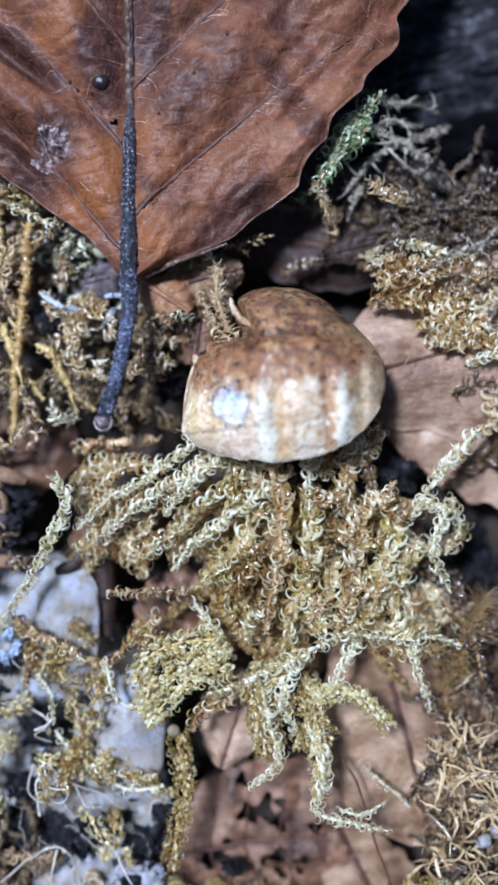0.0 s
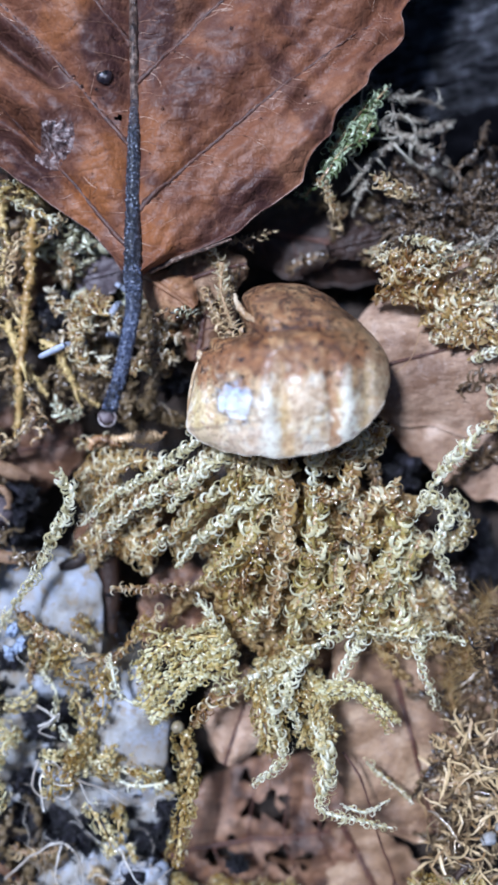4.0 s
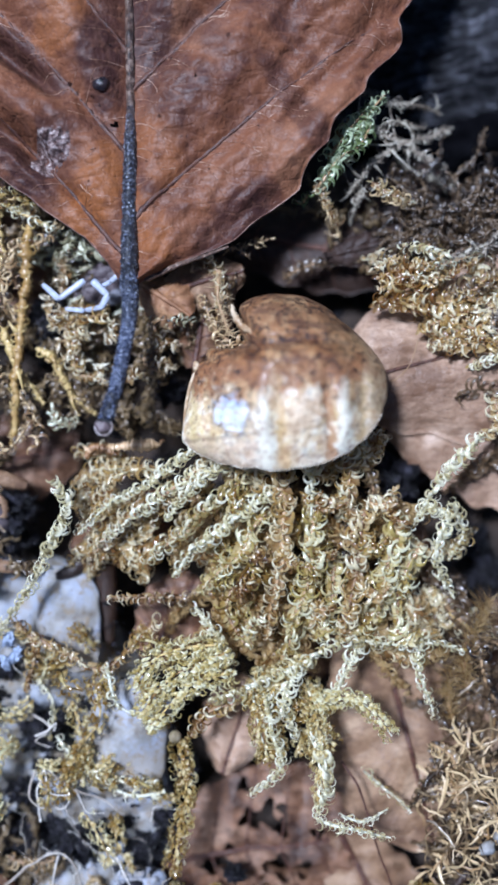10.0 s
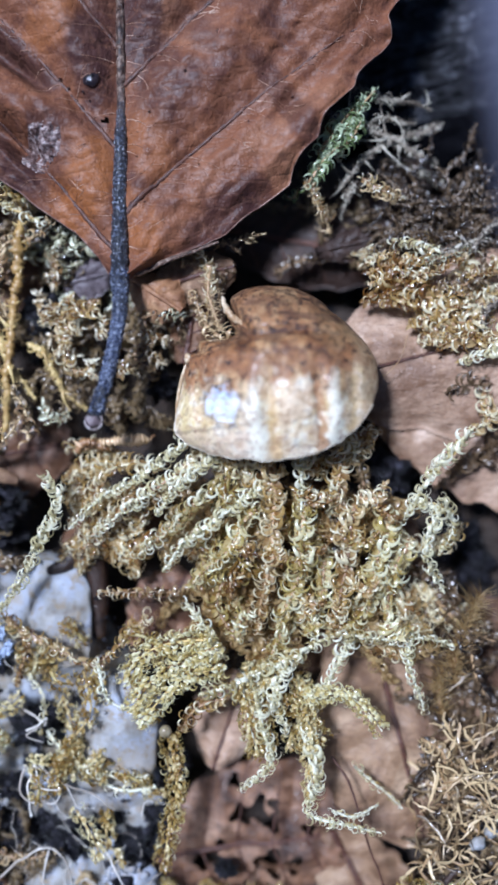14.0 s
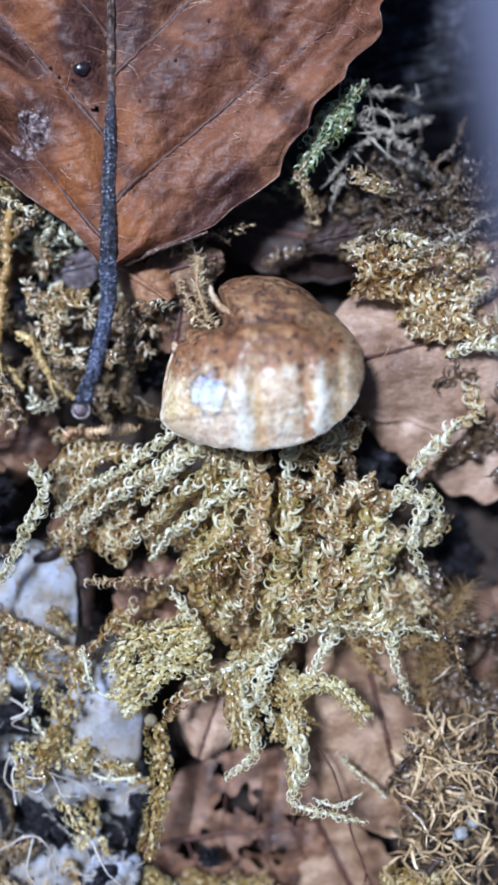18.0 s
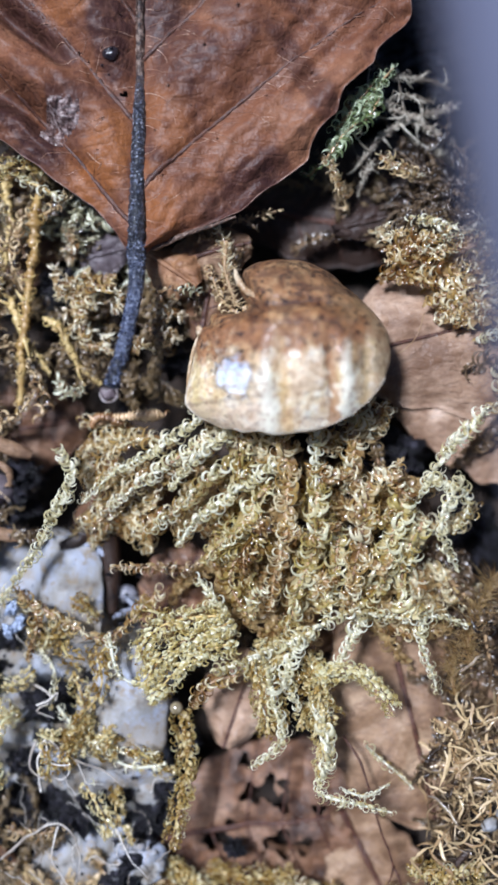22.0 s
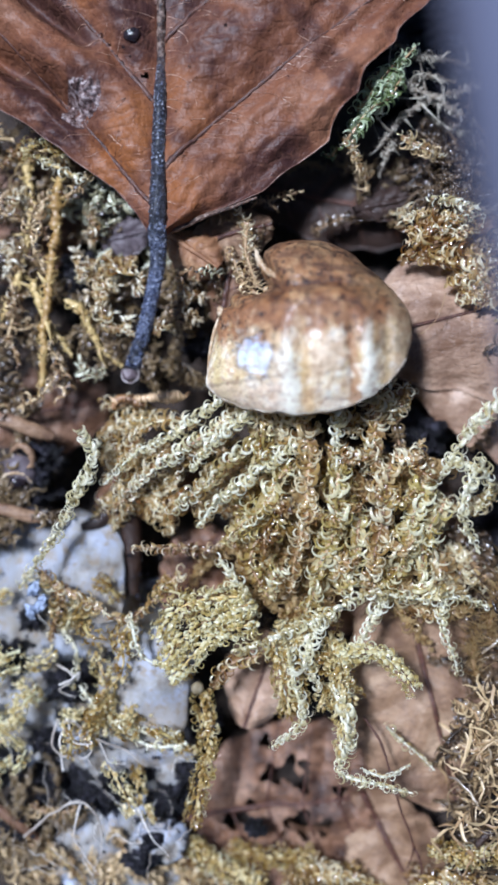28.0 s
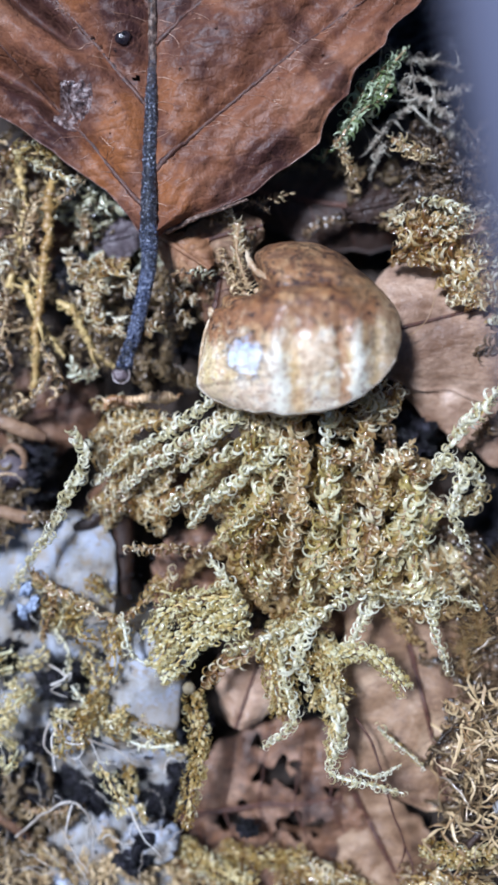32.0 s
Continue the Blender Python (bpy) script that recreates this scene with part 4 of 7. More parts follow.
    for px, py, r in ((-11.1, 22.4, 0.14), (-10.6, 21.9, 0.11), (-5.6, 20.3, 0.10), (-1.4, 24.9, 0.12), (-3.4, 22.6, 0.10), (-9.7, 21.6, 0.08), (-9.3, 21.1, 0.07), (-4.9, 23.9, 0.08), (-2.6, 17.2, 0.07), (-4.2, 19.1, 0.06), (1.3, 22.7, 0.07), (-6.4, 17.6, 0.06), (-5.9, 14.9, 0.07), (0.4, 19.8, 0.06), (-8.6, 24.6, 0.07), (3.1, 21.4, 0.08), (-9.9, 16.4, 0.06)):
        solo("water_droplet", lump((px, py, leaf_z(px, py) + r * 0.5), r, r, r * 0.7, 2, 0.05, 8, 12), WATER, "tiny clear water droplet on brown leaf", "droplet", group="droplets")


# ---- smaller dead leaves ----
def dead_leaf(at, length, width, angle, material, label, seed, arch=0.9, tilt=(0, 0), holes=0, rib=VEIN_DARK, ribs=5, twist=0.3, side_veins=None):
    """A small dead leaf: ovate blade, midrib and ribs, arched and crumpled."""
    ob = thing("dead_leaf", at, label, "leaf", "dead leaves")
    rng = random.Random(seed)
    nu, nv = (90, 61) if holes else (44, 23)
    ca, sa = math.cos(radians(angle)), math.sin(radians(angle))

    def half(f):
        return width / 2 * (math.sin(math.pi * (0.04 + 0.92 * f)) ** 0.55) * (1 - 0.12 * math.cos(f * 5)) * (1 + 0.05 * math.sin(f * 40 + seed))

    def surf(f, u):
        l, w = (f - 0.5) * length, u * half(f)
        z = -arch * u * u + 0.25 * wob(l, w, 0, 0.5, seed) * 1.6 + 0.5 * wob(l, w, 0, 0.18, seed + 2) + 0.06 * wob(l, w, 0, 2.0, seed)
        fr = (f * ribs * 1.6 - abs(u) * 0.8) % 1.0
        z += 0.16 * math.sin(math.pi * fr) * min(1, abs(u) * 4) - 0.15 * math.exp(-(w / 0.4) ** 2)
        z += tilt[0] * l + tilt[1] * w + twist * u * (f - 0.5)
        return (at[0] + l * ca - w * sa, at[1] + l * sa + w * ca, at[2] + z)

    top = np.array([surf(i / (nu - 1), 2 * j / (nv - 1) - 1) for i in range(nu) for j in range(nv)])
    faces = grid_faces(nu, nv)
    if holes:
        spots = [(rng.uniform(0.1, 0.9), rng.uniform(-0.8, 0.8), rng.uniform(0.35, 0.95)) for _ in range(holes)]

        def inside(i, j):
            a, b = i / (nu - 1), 2 * j / (nv - 1) - 1
            for s, t, r in spots:
                p, q = (a - s) * length, (b - t) * width / 2
                rr = r * (1 + 0.35 * math.sin(3 * math.atan2(q, p) + s * 9))
                if p * p + q * q < rr * rr:
                    return s, t, p, q, rr
            return None

        gone = {(i, j): inside(i, j) for i in range(nu) for j in range(nv)}
        keep = []
        for f in faces:
            if not all(gone[divmod(k, nv)] for k in f):
                keep.append(f)
        faces = keep
        for (i, j), hole in gone.items():
            if hole:
                s, t, p, q, rr = hole
                d = math.hypot(p, q) + 1e-6
                top[i * nv + j] = surf(min(1, max(0, s + p / d * rr / length)), min(1, max(-1, t + q / d * rr / width * 2)))
    n = len(top)
    under = [tuple(i + n for i in reversed(f)) for f in faces]
    rimline = [i * nv for i in range(nu)] + [(nu - 1) * nv + j for j in range(1, nv)] + [i * nv + nv - 1 for i in reversed(range(nu - 1))] + list(reversed(range(1, nv - 1)))
    walls = [(a, a + n, b + n, b) for a, b in zip(rimline, rimline[1:] + rimline[:1])]
    part("blade", (np.vstack([top, top - np.array([0, 0, 0.14])]), faces + under + walls), material, ob)
    line = np.array([surf(f, 0) for f in np.linspace(0, 1, 30)]) + np.array([0, 0, 0.05])
    part("midrib", tube(line, np.linspace(0.14, 0.08, 30) if material is LEAF_PINK else np.linspace(0.26, 0.10, 30), 7, 0.2), rib, ob)
    for k in range(side_veins if side_veins is not None else ribs):
        for side in (1, -1):
            f0 = 0.08 + 0.8 * k / ribs
            pts = np.array([surf(min(1, f0 + 0.5 * u / ribs * 1.0), side * u) for u in np.linspace(0.02, 0.95, 12)]) + np.array([0, 0, 0.02])
            part("vein", tube(pts, np.linspace(0.09, 0.04, 12), 5, 0.2), rib, ob)
    return ob


def litter():
    dead_leaf((16.87, 7.20, -0.5), 24, 12.4, 15, LEAF_PINK, "pinkish-tan dead leaf with fine grain under moss", 21, 1.3, (0, 0.03), side_veins=0)
    dead_leaf((16.5, 0.9, -2.0), 15, 9.0, -9, LEAF_PINK, "pinkish-tan dead leaf half under moss", 22, 0.9, side_veins=0)
    # These two and the scrap carry the big leaf's shade in their colour.
    dead_leaf((3.9, 13.6, -3.4), 15, 5.0, -10, LEAF_PAINTED_SHADE, "brown dead leaf coloured darker for shade of larger leaf", 23, 1.1)
    dead_leaf((7.11, 16.25, -5.4), 13, 6.0, 25, LEAF_PAINTED_SHADE, "brown dead leaf coloured dark for deep shade", 24, 1.0)
    dead_leaf((7.0, 13.1, -1.6), 4.6, 2.0, 14, LEAF_PAINTED_SHADE, "brown crumpled leaf scrap at leaf margin", 45, 0.7, ribs=3, side_veins=0, rib=LEAF_PAINTED_SHADE, twist=0.6)
    dead_leaf((-5.45, 9.55, 0.3), 4.0, 3.0, -35, LEAF_ORANGE, "small orange-tan curled leaf scrap", 25, 1.1, ribs=3, side_veins=0, rib=LEAF_ORANGE, twist=0.9)
    dead_leaf((-3.2, 10.7, -0.3), 5.6, 3.2, 15, LEAF_TAN, "tan leaf scrap under larger leaf", 44, 0.6, side_veins=0)
    dead_leaf((-10.14, 10.88, -1.7), 3.2, 2.4, 15, LEAF_PLUM, "smooth grey-plum leaf scrap beside leaf stalk", 43, 0.5, ribs=1, side_veins=0, rib=LEAF_PLUM)
    dead_leaf((-3.1, 8.7, -0.9), 7.0, 3.6, 80, LEAF_BROWN, "narrow brown dead leaf beside worn shell", 26, 0.8, ribs=4)
    dead_leaf((10.15, -18.4, -2.2), 16, 10.8, -76, LEAF_TAN, "tan dead leaf with a dark midrib", 27, 0.5, side_veins=0)
    dead_leaf((-0.9, -18.2, -2.6), 6.6, 4.6, 72, LEAF_PINK, "pale pinkish-brown dead leaf scrap", 28, 1.0, ribs=4, side_veins=0)
    dead_leaf((1.10, -26.84, -3.8), 15, 10.5, 8, LEAF_ROTTEN, "rotting red-brown leaf full of holes", 29, 0.5, holes=13)
    dead_leaf((8.27, -30.07, -3.4), 10, 6.0, -62, LEAF_TAN, "tan dead leaf with a dark midrib", 30, 0.8, side_veins=0)
    dead_leaf((-5.28, -11.28, -2.9), 6.6, 4.6, 60, LEAF_ROTTEN, "red-brown leaf scrap below moss", 31, 0.7, ribs=4)
    dead_leaf((-7.78, -5.33, -3.4), 9, 4.5, 20, LEAF_BROWN, "brown dead leaf under moss", 32, 0.8, ribs=4)
    dead_leaf((-15.96, -0.61, -3.6), 9, 5.5, 10, LEAF_ROTTEN, "red-brown dead leaf under moss stems", 33, 0.9, ribs=4)
    dead_leaf((-16.35, 13.59, -4.4), 12, 7, 70, LEAF_ROTTEN, "red-brown dead leaf under moss stems", 34, 0.8)
    dead_leaf((16.91, -15.25, -4.6), 12, 8, 40, LEAF_BROWN, "brown dead leaf under dry moss", 35, 0.8)
    dead_leaf((4.60, -9.12, -4.8), 16, 12, 15, LEAF_BROWN, "brown dead leaf under thick moss", 36, 0.6)
    # The darkened brown stands in for shade deep in the litter.
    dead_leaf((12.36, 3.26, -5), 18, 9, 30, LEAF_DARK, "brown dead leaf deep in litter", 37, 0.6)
    dead_leaf((0.35, -32.96, -4.6), 18, 8, -5, LEAF_BROWN, "brown dead leaf deep in litter", 38, 0.6)
    # narrow leaf rolled round the dark hollow
    ob = thing("curled_leaf", (-9.84, -9.46, -4.5), "narrow dark brown curled leaf edging a hollow", "leaf", "dead leaves")
    line = spline([(-12.67, -8.20, -1.5), (-11.50, -7.74, -1.3), (-10.53, -6.85, -1.2), (-9.71, -7.36, -1.5), (-9.49, -9.64, -2), (-9.47, -12.76, -2.8)], 34)
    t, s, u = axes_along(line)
    verts = []
    for i in range(34):
        w = (0.55 + 0.30 * i / 33) * math.sin(math.pi * (i + 1.5) / 36) ** 0.4
        for k in range(9):
            a = -1.9 + 3.8 * k / 8
            verts.append(line[i] + w * (math.sin(a) * s[i] + (math.cos(a) - 1) * 0.9 * u[i]))
    n = len(verts)
    verts = np.array(verts + [v - np.array([0, 0, 0.1]) for v in verts])
    f = grid_faces(34, 9)
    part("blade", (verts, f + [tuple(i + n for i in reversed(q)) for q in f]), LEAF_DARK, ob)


# ---- the worn shell, main subject ----
SHELL_AT = (2.38, 4.13, 0.2)
OUTLINE = [(-5.95, 1.5), (-6.15, -0.6), (-6.4, -2.2), (-6.6, -3.4), (-5.9, -4.0), (-4.6, -4.6), (-2.1, -4.95), (0.45, -4.95), (2.4, -4.5), (3.9, -3.6), (5.2, -2.2), (5.9, -0.7), (5.8, 0.8), (5.4, 1.9), (4.5, 3.2), (3.25, 4.2), (1.9, 5.35), (-0.2, 5.85), (-2.3, 5.65), (-3.2, 5.1), (-3.5, 4.4), (-2.6, 3.3), (-2.65, 2.9), (-3.6, 2.55), (-4.75, 2.4), (-5.15, 2.6), (-5.2, 1.65), (-5.6, 1.5)]
ANGLES = [(math.degrees(math.atan2(y, x)) % 360, math.hypot(x, y)) for x, y in OUTLINE]
ANGLES = sorted(ANGLES)
ANGLES = [(ANGLES[-1][0] - 360, ANGLES[-1][1])] + ANGLES + [(ANGLES[0][0] + 360, ANGLES[0][1])]


def shell_radius(deg):
    return sum(float(np.interp((deg + d) % 360, [a for a, _ in ANGLES], [r for _, r in ANGLES])) for d in (-1, 0, 1)) / 3


def skirt_share(x, y):
    """1 on the wide, shallow skirt, 0 on the crown."""
    return max(0.0, min(1.0, (0.5 - y) / 2.5), min(0.7, (x - 2.6) / 3.0) * max(0.0, min(1.0, (3.0 - y) / 2.0)))


def shell_height(x, y, f):
    """Domed whorl; the spire behind it lies lower past a soft spiral groove."""
    left = 1 / (1 + math.exp((x + 3.5) * 1.2))
    dome = max(0.0, 1 - f ** (3.5 + 2.6 * left))
    top = 5.6 - 0.020 * (x - 0.5) ** 2 - 0.30 * max(0, y - 1.2) - 0.05 * max(0, -y - 1.5)
    h = (top - 1.5 * left) * dome ** 0.52
    flare = skirt_share(x, y) * (1 - 0.6 * left)
    h += flare * (3.9 + (top - 3.9) * max(0.0, 1 - f ** 2.4) - h)
    groove = y - (2.5 + 0.12 * math.sin(1.1 * x) - 0.012 * max(0, x) ** 2)
    fade = max(0.0, min(1.0, (4.6 - x) / 3.5)) * (1 - f ** 8)
    h -= 0.42 * math.exp(-(groove / 0.38) ** 2) * fade
    h += 0.16 * math.exp(-((groove + 0.9) / 0.7) ** 2) * fade
    # hollow where the coil turns in
    h -= 1.4 * math.exp(-((x + 3.6) ** 2 + (y - 2.7) ** 2) / 0.9)
    # growth bands on the skirt
    skirt = max(0, min(1, (1.1 - y) / 1.4)) * (1 - f ** 8)
    slant = x + 0.10 * y + 0.25 * wob(x, y, 0, 0.5, 3)
    for at, wide, rise in ((-1.75, 0.45, 0.24), (-0.85, 0.35, -0.16), (2.85, 0.55, 0.30), (1.95, 0.25, -0.26), (-4.95, 0.35, -0.18), (4.1, 0.5, -0.18), (0.6, 0.7, 0.12)):
        h += rise * math.exp(-((slant - at) / wide) ** 2) * skirt
    h += 0.30 * math.exp(-((x + 3.1) / 0.9) ** 2 - ((y + 1.4) / 1.1) ** 2)
    h -= 0.14 * math.exp(-((y + 2.9 + 0.1 * x + 0.3 * wob(x, y, 0, 0.9, 5)) / 0.25) ** 2) * max(0, min(1, (-1.8 - x))) * (1 - f ** 8)
    h += 0.07 * abs(wob(x, y, 0, 0.7, 21)) * skirt + 0.05 * abs(wob(x, y, 0, 1.7, 23))
    return h + 0.16 * wob(x, y, 0, 0.45, 4) + 0.05 * wob(x, y, 0, 1.5, 6)


def worn_shell():
    ob = thing("snail_shell", SHELL_AT, "worn snail shell, brown flecked crown and chalky white skirt", "shell")
    cx, cy, cz = SHELL_AT
    rings, seg = 44, 150
    verts, faces = [], []
    for i in range(rings + 1):
        f = i / rings
        for k in range(seg):
            d = 360 * k / seg
            g = f ** 0.8
            r = shell_radius(d) * g
            a = radians(d)
            x, y = r * math.cos(a), r * math.sin(a)
            h = shell_height(x, y, g) - (0.5 + 3.0 * skirt_share(x, y) if i == rings else 0)
            verts.append((cx + x, cy + y + 0.10 * wob(x, y, 0, 1.2, 2) * f, cz + h))
    for i in range(rings):
        for k in range(seg):
            k2 = (k + 1) % seg
            faces.append((i * seg + k, (i + 1) * seg + k, (i + 1) * seg + k2, i * seg + k2))
    n = len(verts)
    v = np.array(verts)
    inner = (v - np.array([cx, cy, cz])) * np.array([0.95, 0.95, 0.90]) + np.array([cx, cy, cz])
    rim = [(rings * seg + k, rings * seg + k + n, rings * seg + (k + 1) % seg + n, rings * seg + (k + 1) % seg) for k in range(seg)]
    part("body_whorl", (np.vstack([v, inner]), faces + [tuple(i + n for i in reversed(q)) for q in faces] + rim), WORN_SHELL, ob)
    curl = spline([(-1.15, 9.0, 2.6), (-0.95, 8.3, 2.9), (-0.5, 7.65, 3.1), (0.25, 7.25, 3.0)], 18)
    part("curl", tube(curl, 0.21 * np.sin(np.linspace(0.35, 2.7, 18)), 10, 0.35), LIP_PALE, ob, "pale broken inner lip")
    hem = v[[(rings - 1) * seg + k for k in range(seg) if 196 < 360 * k / seg < 345]] + np.array([0, 0, -0.02])
    part("hem", tube(hem, 0.04, 6, 0.5), SHELL_HEM, ob, "thin pale shell edge")
    edge = spline([(-3.14, 5.39, 1.9), (-3.57, 4.47, 1.8), (-3.94, 2.93, 1.4), (-4.13, 1.20, 0.7)], 24)
    part("lip", tube(edge, 0.11 * np.sin(np.linspace(0.5, 2.7, 24)), 7, 0.12), LIP_PALE, ob, "pale broken shell lip")
    for q, r in (((-3.27, 5.28, 2.2), 0.26),):
        part("chip", lump(q, r, r * 1.3, r, r * 10, 0.4), LIP_PALE, ob)
    return ob


# ---- bleached fragments, crumbs, rootlets ----
def white_fragment(at, rx, ry, angle, seed, tilt=(0.0, 0.0), dome=0.6, label="bleached bluish-white shell fragment among moss"):
    rings, seg = 14, 44
    ca, sa = math.cos(radians(angle)), math.sin(radians(angle))
    verts, faces = [], []
    for i in range(rings + 1):
        f = i / rings
        for k in range(seg):
            a = 2 * math.pi * k / seg
            c, s = math.cos(a), math.sin(a)
            sq = (abs(c) ** 3.2 + abs(s) ** 3.2) ** (-1 / 3.2)
            r = sq * f * (1 + 0.16 * wob(c, s, 0, 1.2, seed) + 0.08 * wob(c, s, 0, 3.5, seed))
            x, y = rx * r * c, ry * r * s
            z = dome * (1 - f * f) + tilt[0] * x + tilt[1] * y + 0.25 * wob(x, y, 0, 0.6, seed) + 0.08 * wob(x, y, 0, 2, seed)
            verts.append((at[0] + x * ca - y * sa, at[1] + x * sa + y * ca, at[2] + z))
    for i in range(rings):
        for k in range(seg):
            k2 = (k + 1) % seg
            faces.append((i * seg + k, (i + 1) * seg + k, (i + 1) * seg + k2, i * seg + k2))
    n = len(verts)
    v = np.array(verts)
    rim = [(rings * seg + k, rings * seg + k + n, rings * seg + (k + 1) % seg + n, rings * seg + (k + 1) % seg) for k in range(seg)]
    ob = thing("shell_fragment", at, label, "shell fragment", "white fragments")
    part("plate", (np.vstack([v, v - np.array([0, 0, 0.35])]), faces + [tuple(i + n for i in reversed(q)) for q in faces] + rim), WHITE_SHELL, ob)
    # broken edge, in a few lengths with gaps
    edge = v[rings * seg:]
    for start, count in ((2, 13), (17, 9), (29, 12)):
        run = edge[[(start + k) % seg for k in range(count)]] + np.array([0, 0, -0.05])
        part("broken_edge", tube(run, 0.10 * np.sin(np.linspace(0.25, 2.9, count)) + 0.02, 6, 0.35), WHITE_SHELL, ob, "rough chipped rim")


def crumbs():
    counter = itertools.count(3)

    def crumb(at, r):
        solo("soil_crumb", lump(at, r, r * 0.85, r * 0.8, next(counter), 0.95, 22, 32, 2.8), CRUMB, "black crumbly soil lump among moss", "soil", group="soil crumbs")

    crumb((-13.16, 8.06, -2.6), 1.0)
    crumb((-13.76, -18.68, -2.6), 1.25)
    crumb((-12.99, -17.94, -3), 0.8)
    crumb((-11.34, -25.46, -3.2), 1.7)
    crumb((-12.55, -24.11, -3.6), 1.2)
    crumb((-6.77, -26.04, -2.8), 1.2)
    crumb((-8.43, -24.54, -2.6), 0.5)
    crumb((-5.70, -24.78, -3.4), 1.0)
    crumb((9.44, -2.31, -3.6), 1.7)
    crumb((14.84, -6.63, -6.6), 1.6)
    crumb((16.21, -8.54, -6.4), 1.3)
    crumb((-15.65, -3.94, -2.4), 1.3)
    crumb((-16.04, -5.69, -3.2), 1.2)
    crumb((-13.30, 9.06, -3.6), 1.2)
    crumb((-5.33, 3.93, -3.4), 1.0)
    crumb((-1.15, -27.92, -2.4), 0.6)
    crumb((-7.57, -28.66, -3.2), 1.4)
    crumb((-8.53, -29.77, -2), 1.0)
    crumb((-4.59, -21.45, -3.6), 0.9)
    crumb((-16.20, -14.44, -2.8), 0.7)
    crumb((-14.58, -26.25, -4.2), 1.3)
    crumb((2.20, -19.24, -2.6), 0.8)
    crumb((-6.87, -17.02, -2), 0.35)
    crumb((-17.62, -17.06, -2.8), 1.2)
    crumb((-15.24, -22.56, -3), 0.9)
    crumb((-18.30, -24.33, -3.2), 1.3)
    crumb((-13.65, -20.92, -2.6), 0.6)
    crumb((-17.36, -28.09, -3.2), 1.2)
    crumb((-9.64, -20.35, -2), 0.4)
    crumb((-10.75, -16.66, -2), 0.3)
    crumb((-6.31, -22.19, -2), 0.55)
    rng = random.Random(5)
    geo = []
    for _ in range(420):
        x, y = rng.uniform(-20, 20), rng.uniform(-34, 14)
        r = rng.uniform(0.15, 0.5)
        geo.append(lump((x, y, soil_height(x, y) + r * 0.4), r, r * rng.uniform(0.6, 1), r * 0.7, rng.random() * 30, 0.5, 5, 8))
    solo("soil_grains", join(geo), CRUMB, "loose dark soil grains on forest floor", "soil", kind="stuff")
    geo = []
    for _ in range(130):
        x, y = rng.uniform(-16.5, -5), rng.uniform(-30, -10)
        r = rng.uniform(0.05, 0.2)
        geo.append(lump((x, y, rng.uniform(-2.2, -1.6)), r, r * rng.uniform(0.6, 1), r * 0.6, rng.random() * 30, 0.6, 5, 8))
    solo("soil_specks", join(geo), CRUMB, "black soil specks scattered over white fragments", "soil", kind="stuff")


CRUST_EDGE = [(-38, -4.2), (-30, -4.9), (-25, -5.4), (-19, -5.8), (-16, -6.8), (-12, -9.4), (-7, -10.4)]


def pale_crust():
    """A lumpy sheet of crust that the fragments lie on, with a ragged rim."""
    nu, nv = 150, 110
    top, faces = [], grid_faces(nu, nv)
    for i in range(nu):
        y = -38 + 30.5 * i / (nu - 1)
        right = along(CRUST_EDGE, y) + 0.7 * wob(y, 0, 0, 0.8, 3) + 0.3 * wob(y, 0, 0, 2.4, 8)
        for j in range(nv):
            x = -27 + (right + 27) * j / (nv - 1)
            z = -3.7 + 0.9 * wob(x, y, 0, 0.30, 31) + 0.5 * wob(x, y, 0, 0.9, 33) + 0.22 * wob(x, y, 0, 2.2, 35)
            z -= 1.5 * max(0.0, wob(x, y, 0, 0.42, 41) - 0.12) * 2.2
            rim = min(1.0, (nv - 1 - j) / 7, (nu - 1 - i) / 9)
            top.append((x, y + (0.5 * wob(x, 0, 0, 0.9, 5) if i == nu - 1 else 0), z - 2.2 * (1 - rim) ** 2))
    ob = thing("lichen_crust", (-15.0, -22.0, -5.0), "crumbly bluish-white crust stained tan over dark soil", "lichen")
    part("sheet", (np.array(top), [f[::-1] for f in faces if not (top[f[0]][0] < -14.2 + wob(top[f[0]][1], 0, 0, 0.8, 6) and top[f[0]][1] < -24.4 + wob(top[f[0]][0], 0, 0, 0.8, 9))]), PALE_CRUST, ob)
    rng = random.Random(19)
    for k in range(46):
        x, y, z = top[rng.randrange(30, nu - 14) * nv + rng.randrange(30, nv - 10)]
        r = rng.uniform(0.16, 0.5)
        if not (x < -14.0 and y < -24.0):
            part("knob", lump((x, y, z + 0.1), r * 1.2, r, r * 0.55, k * 1.7, 0.8, 9, 14, 2.0), PALE_CRUST, ob)


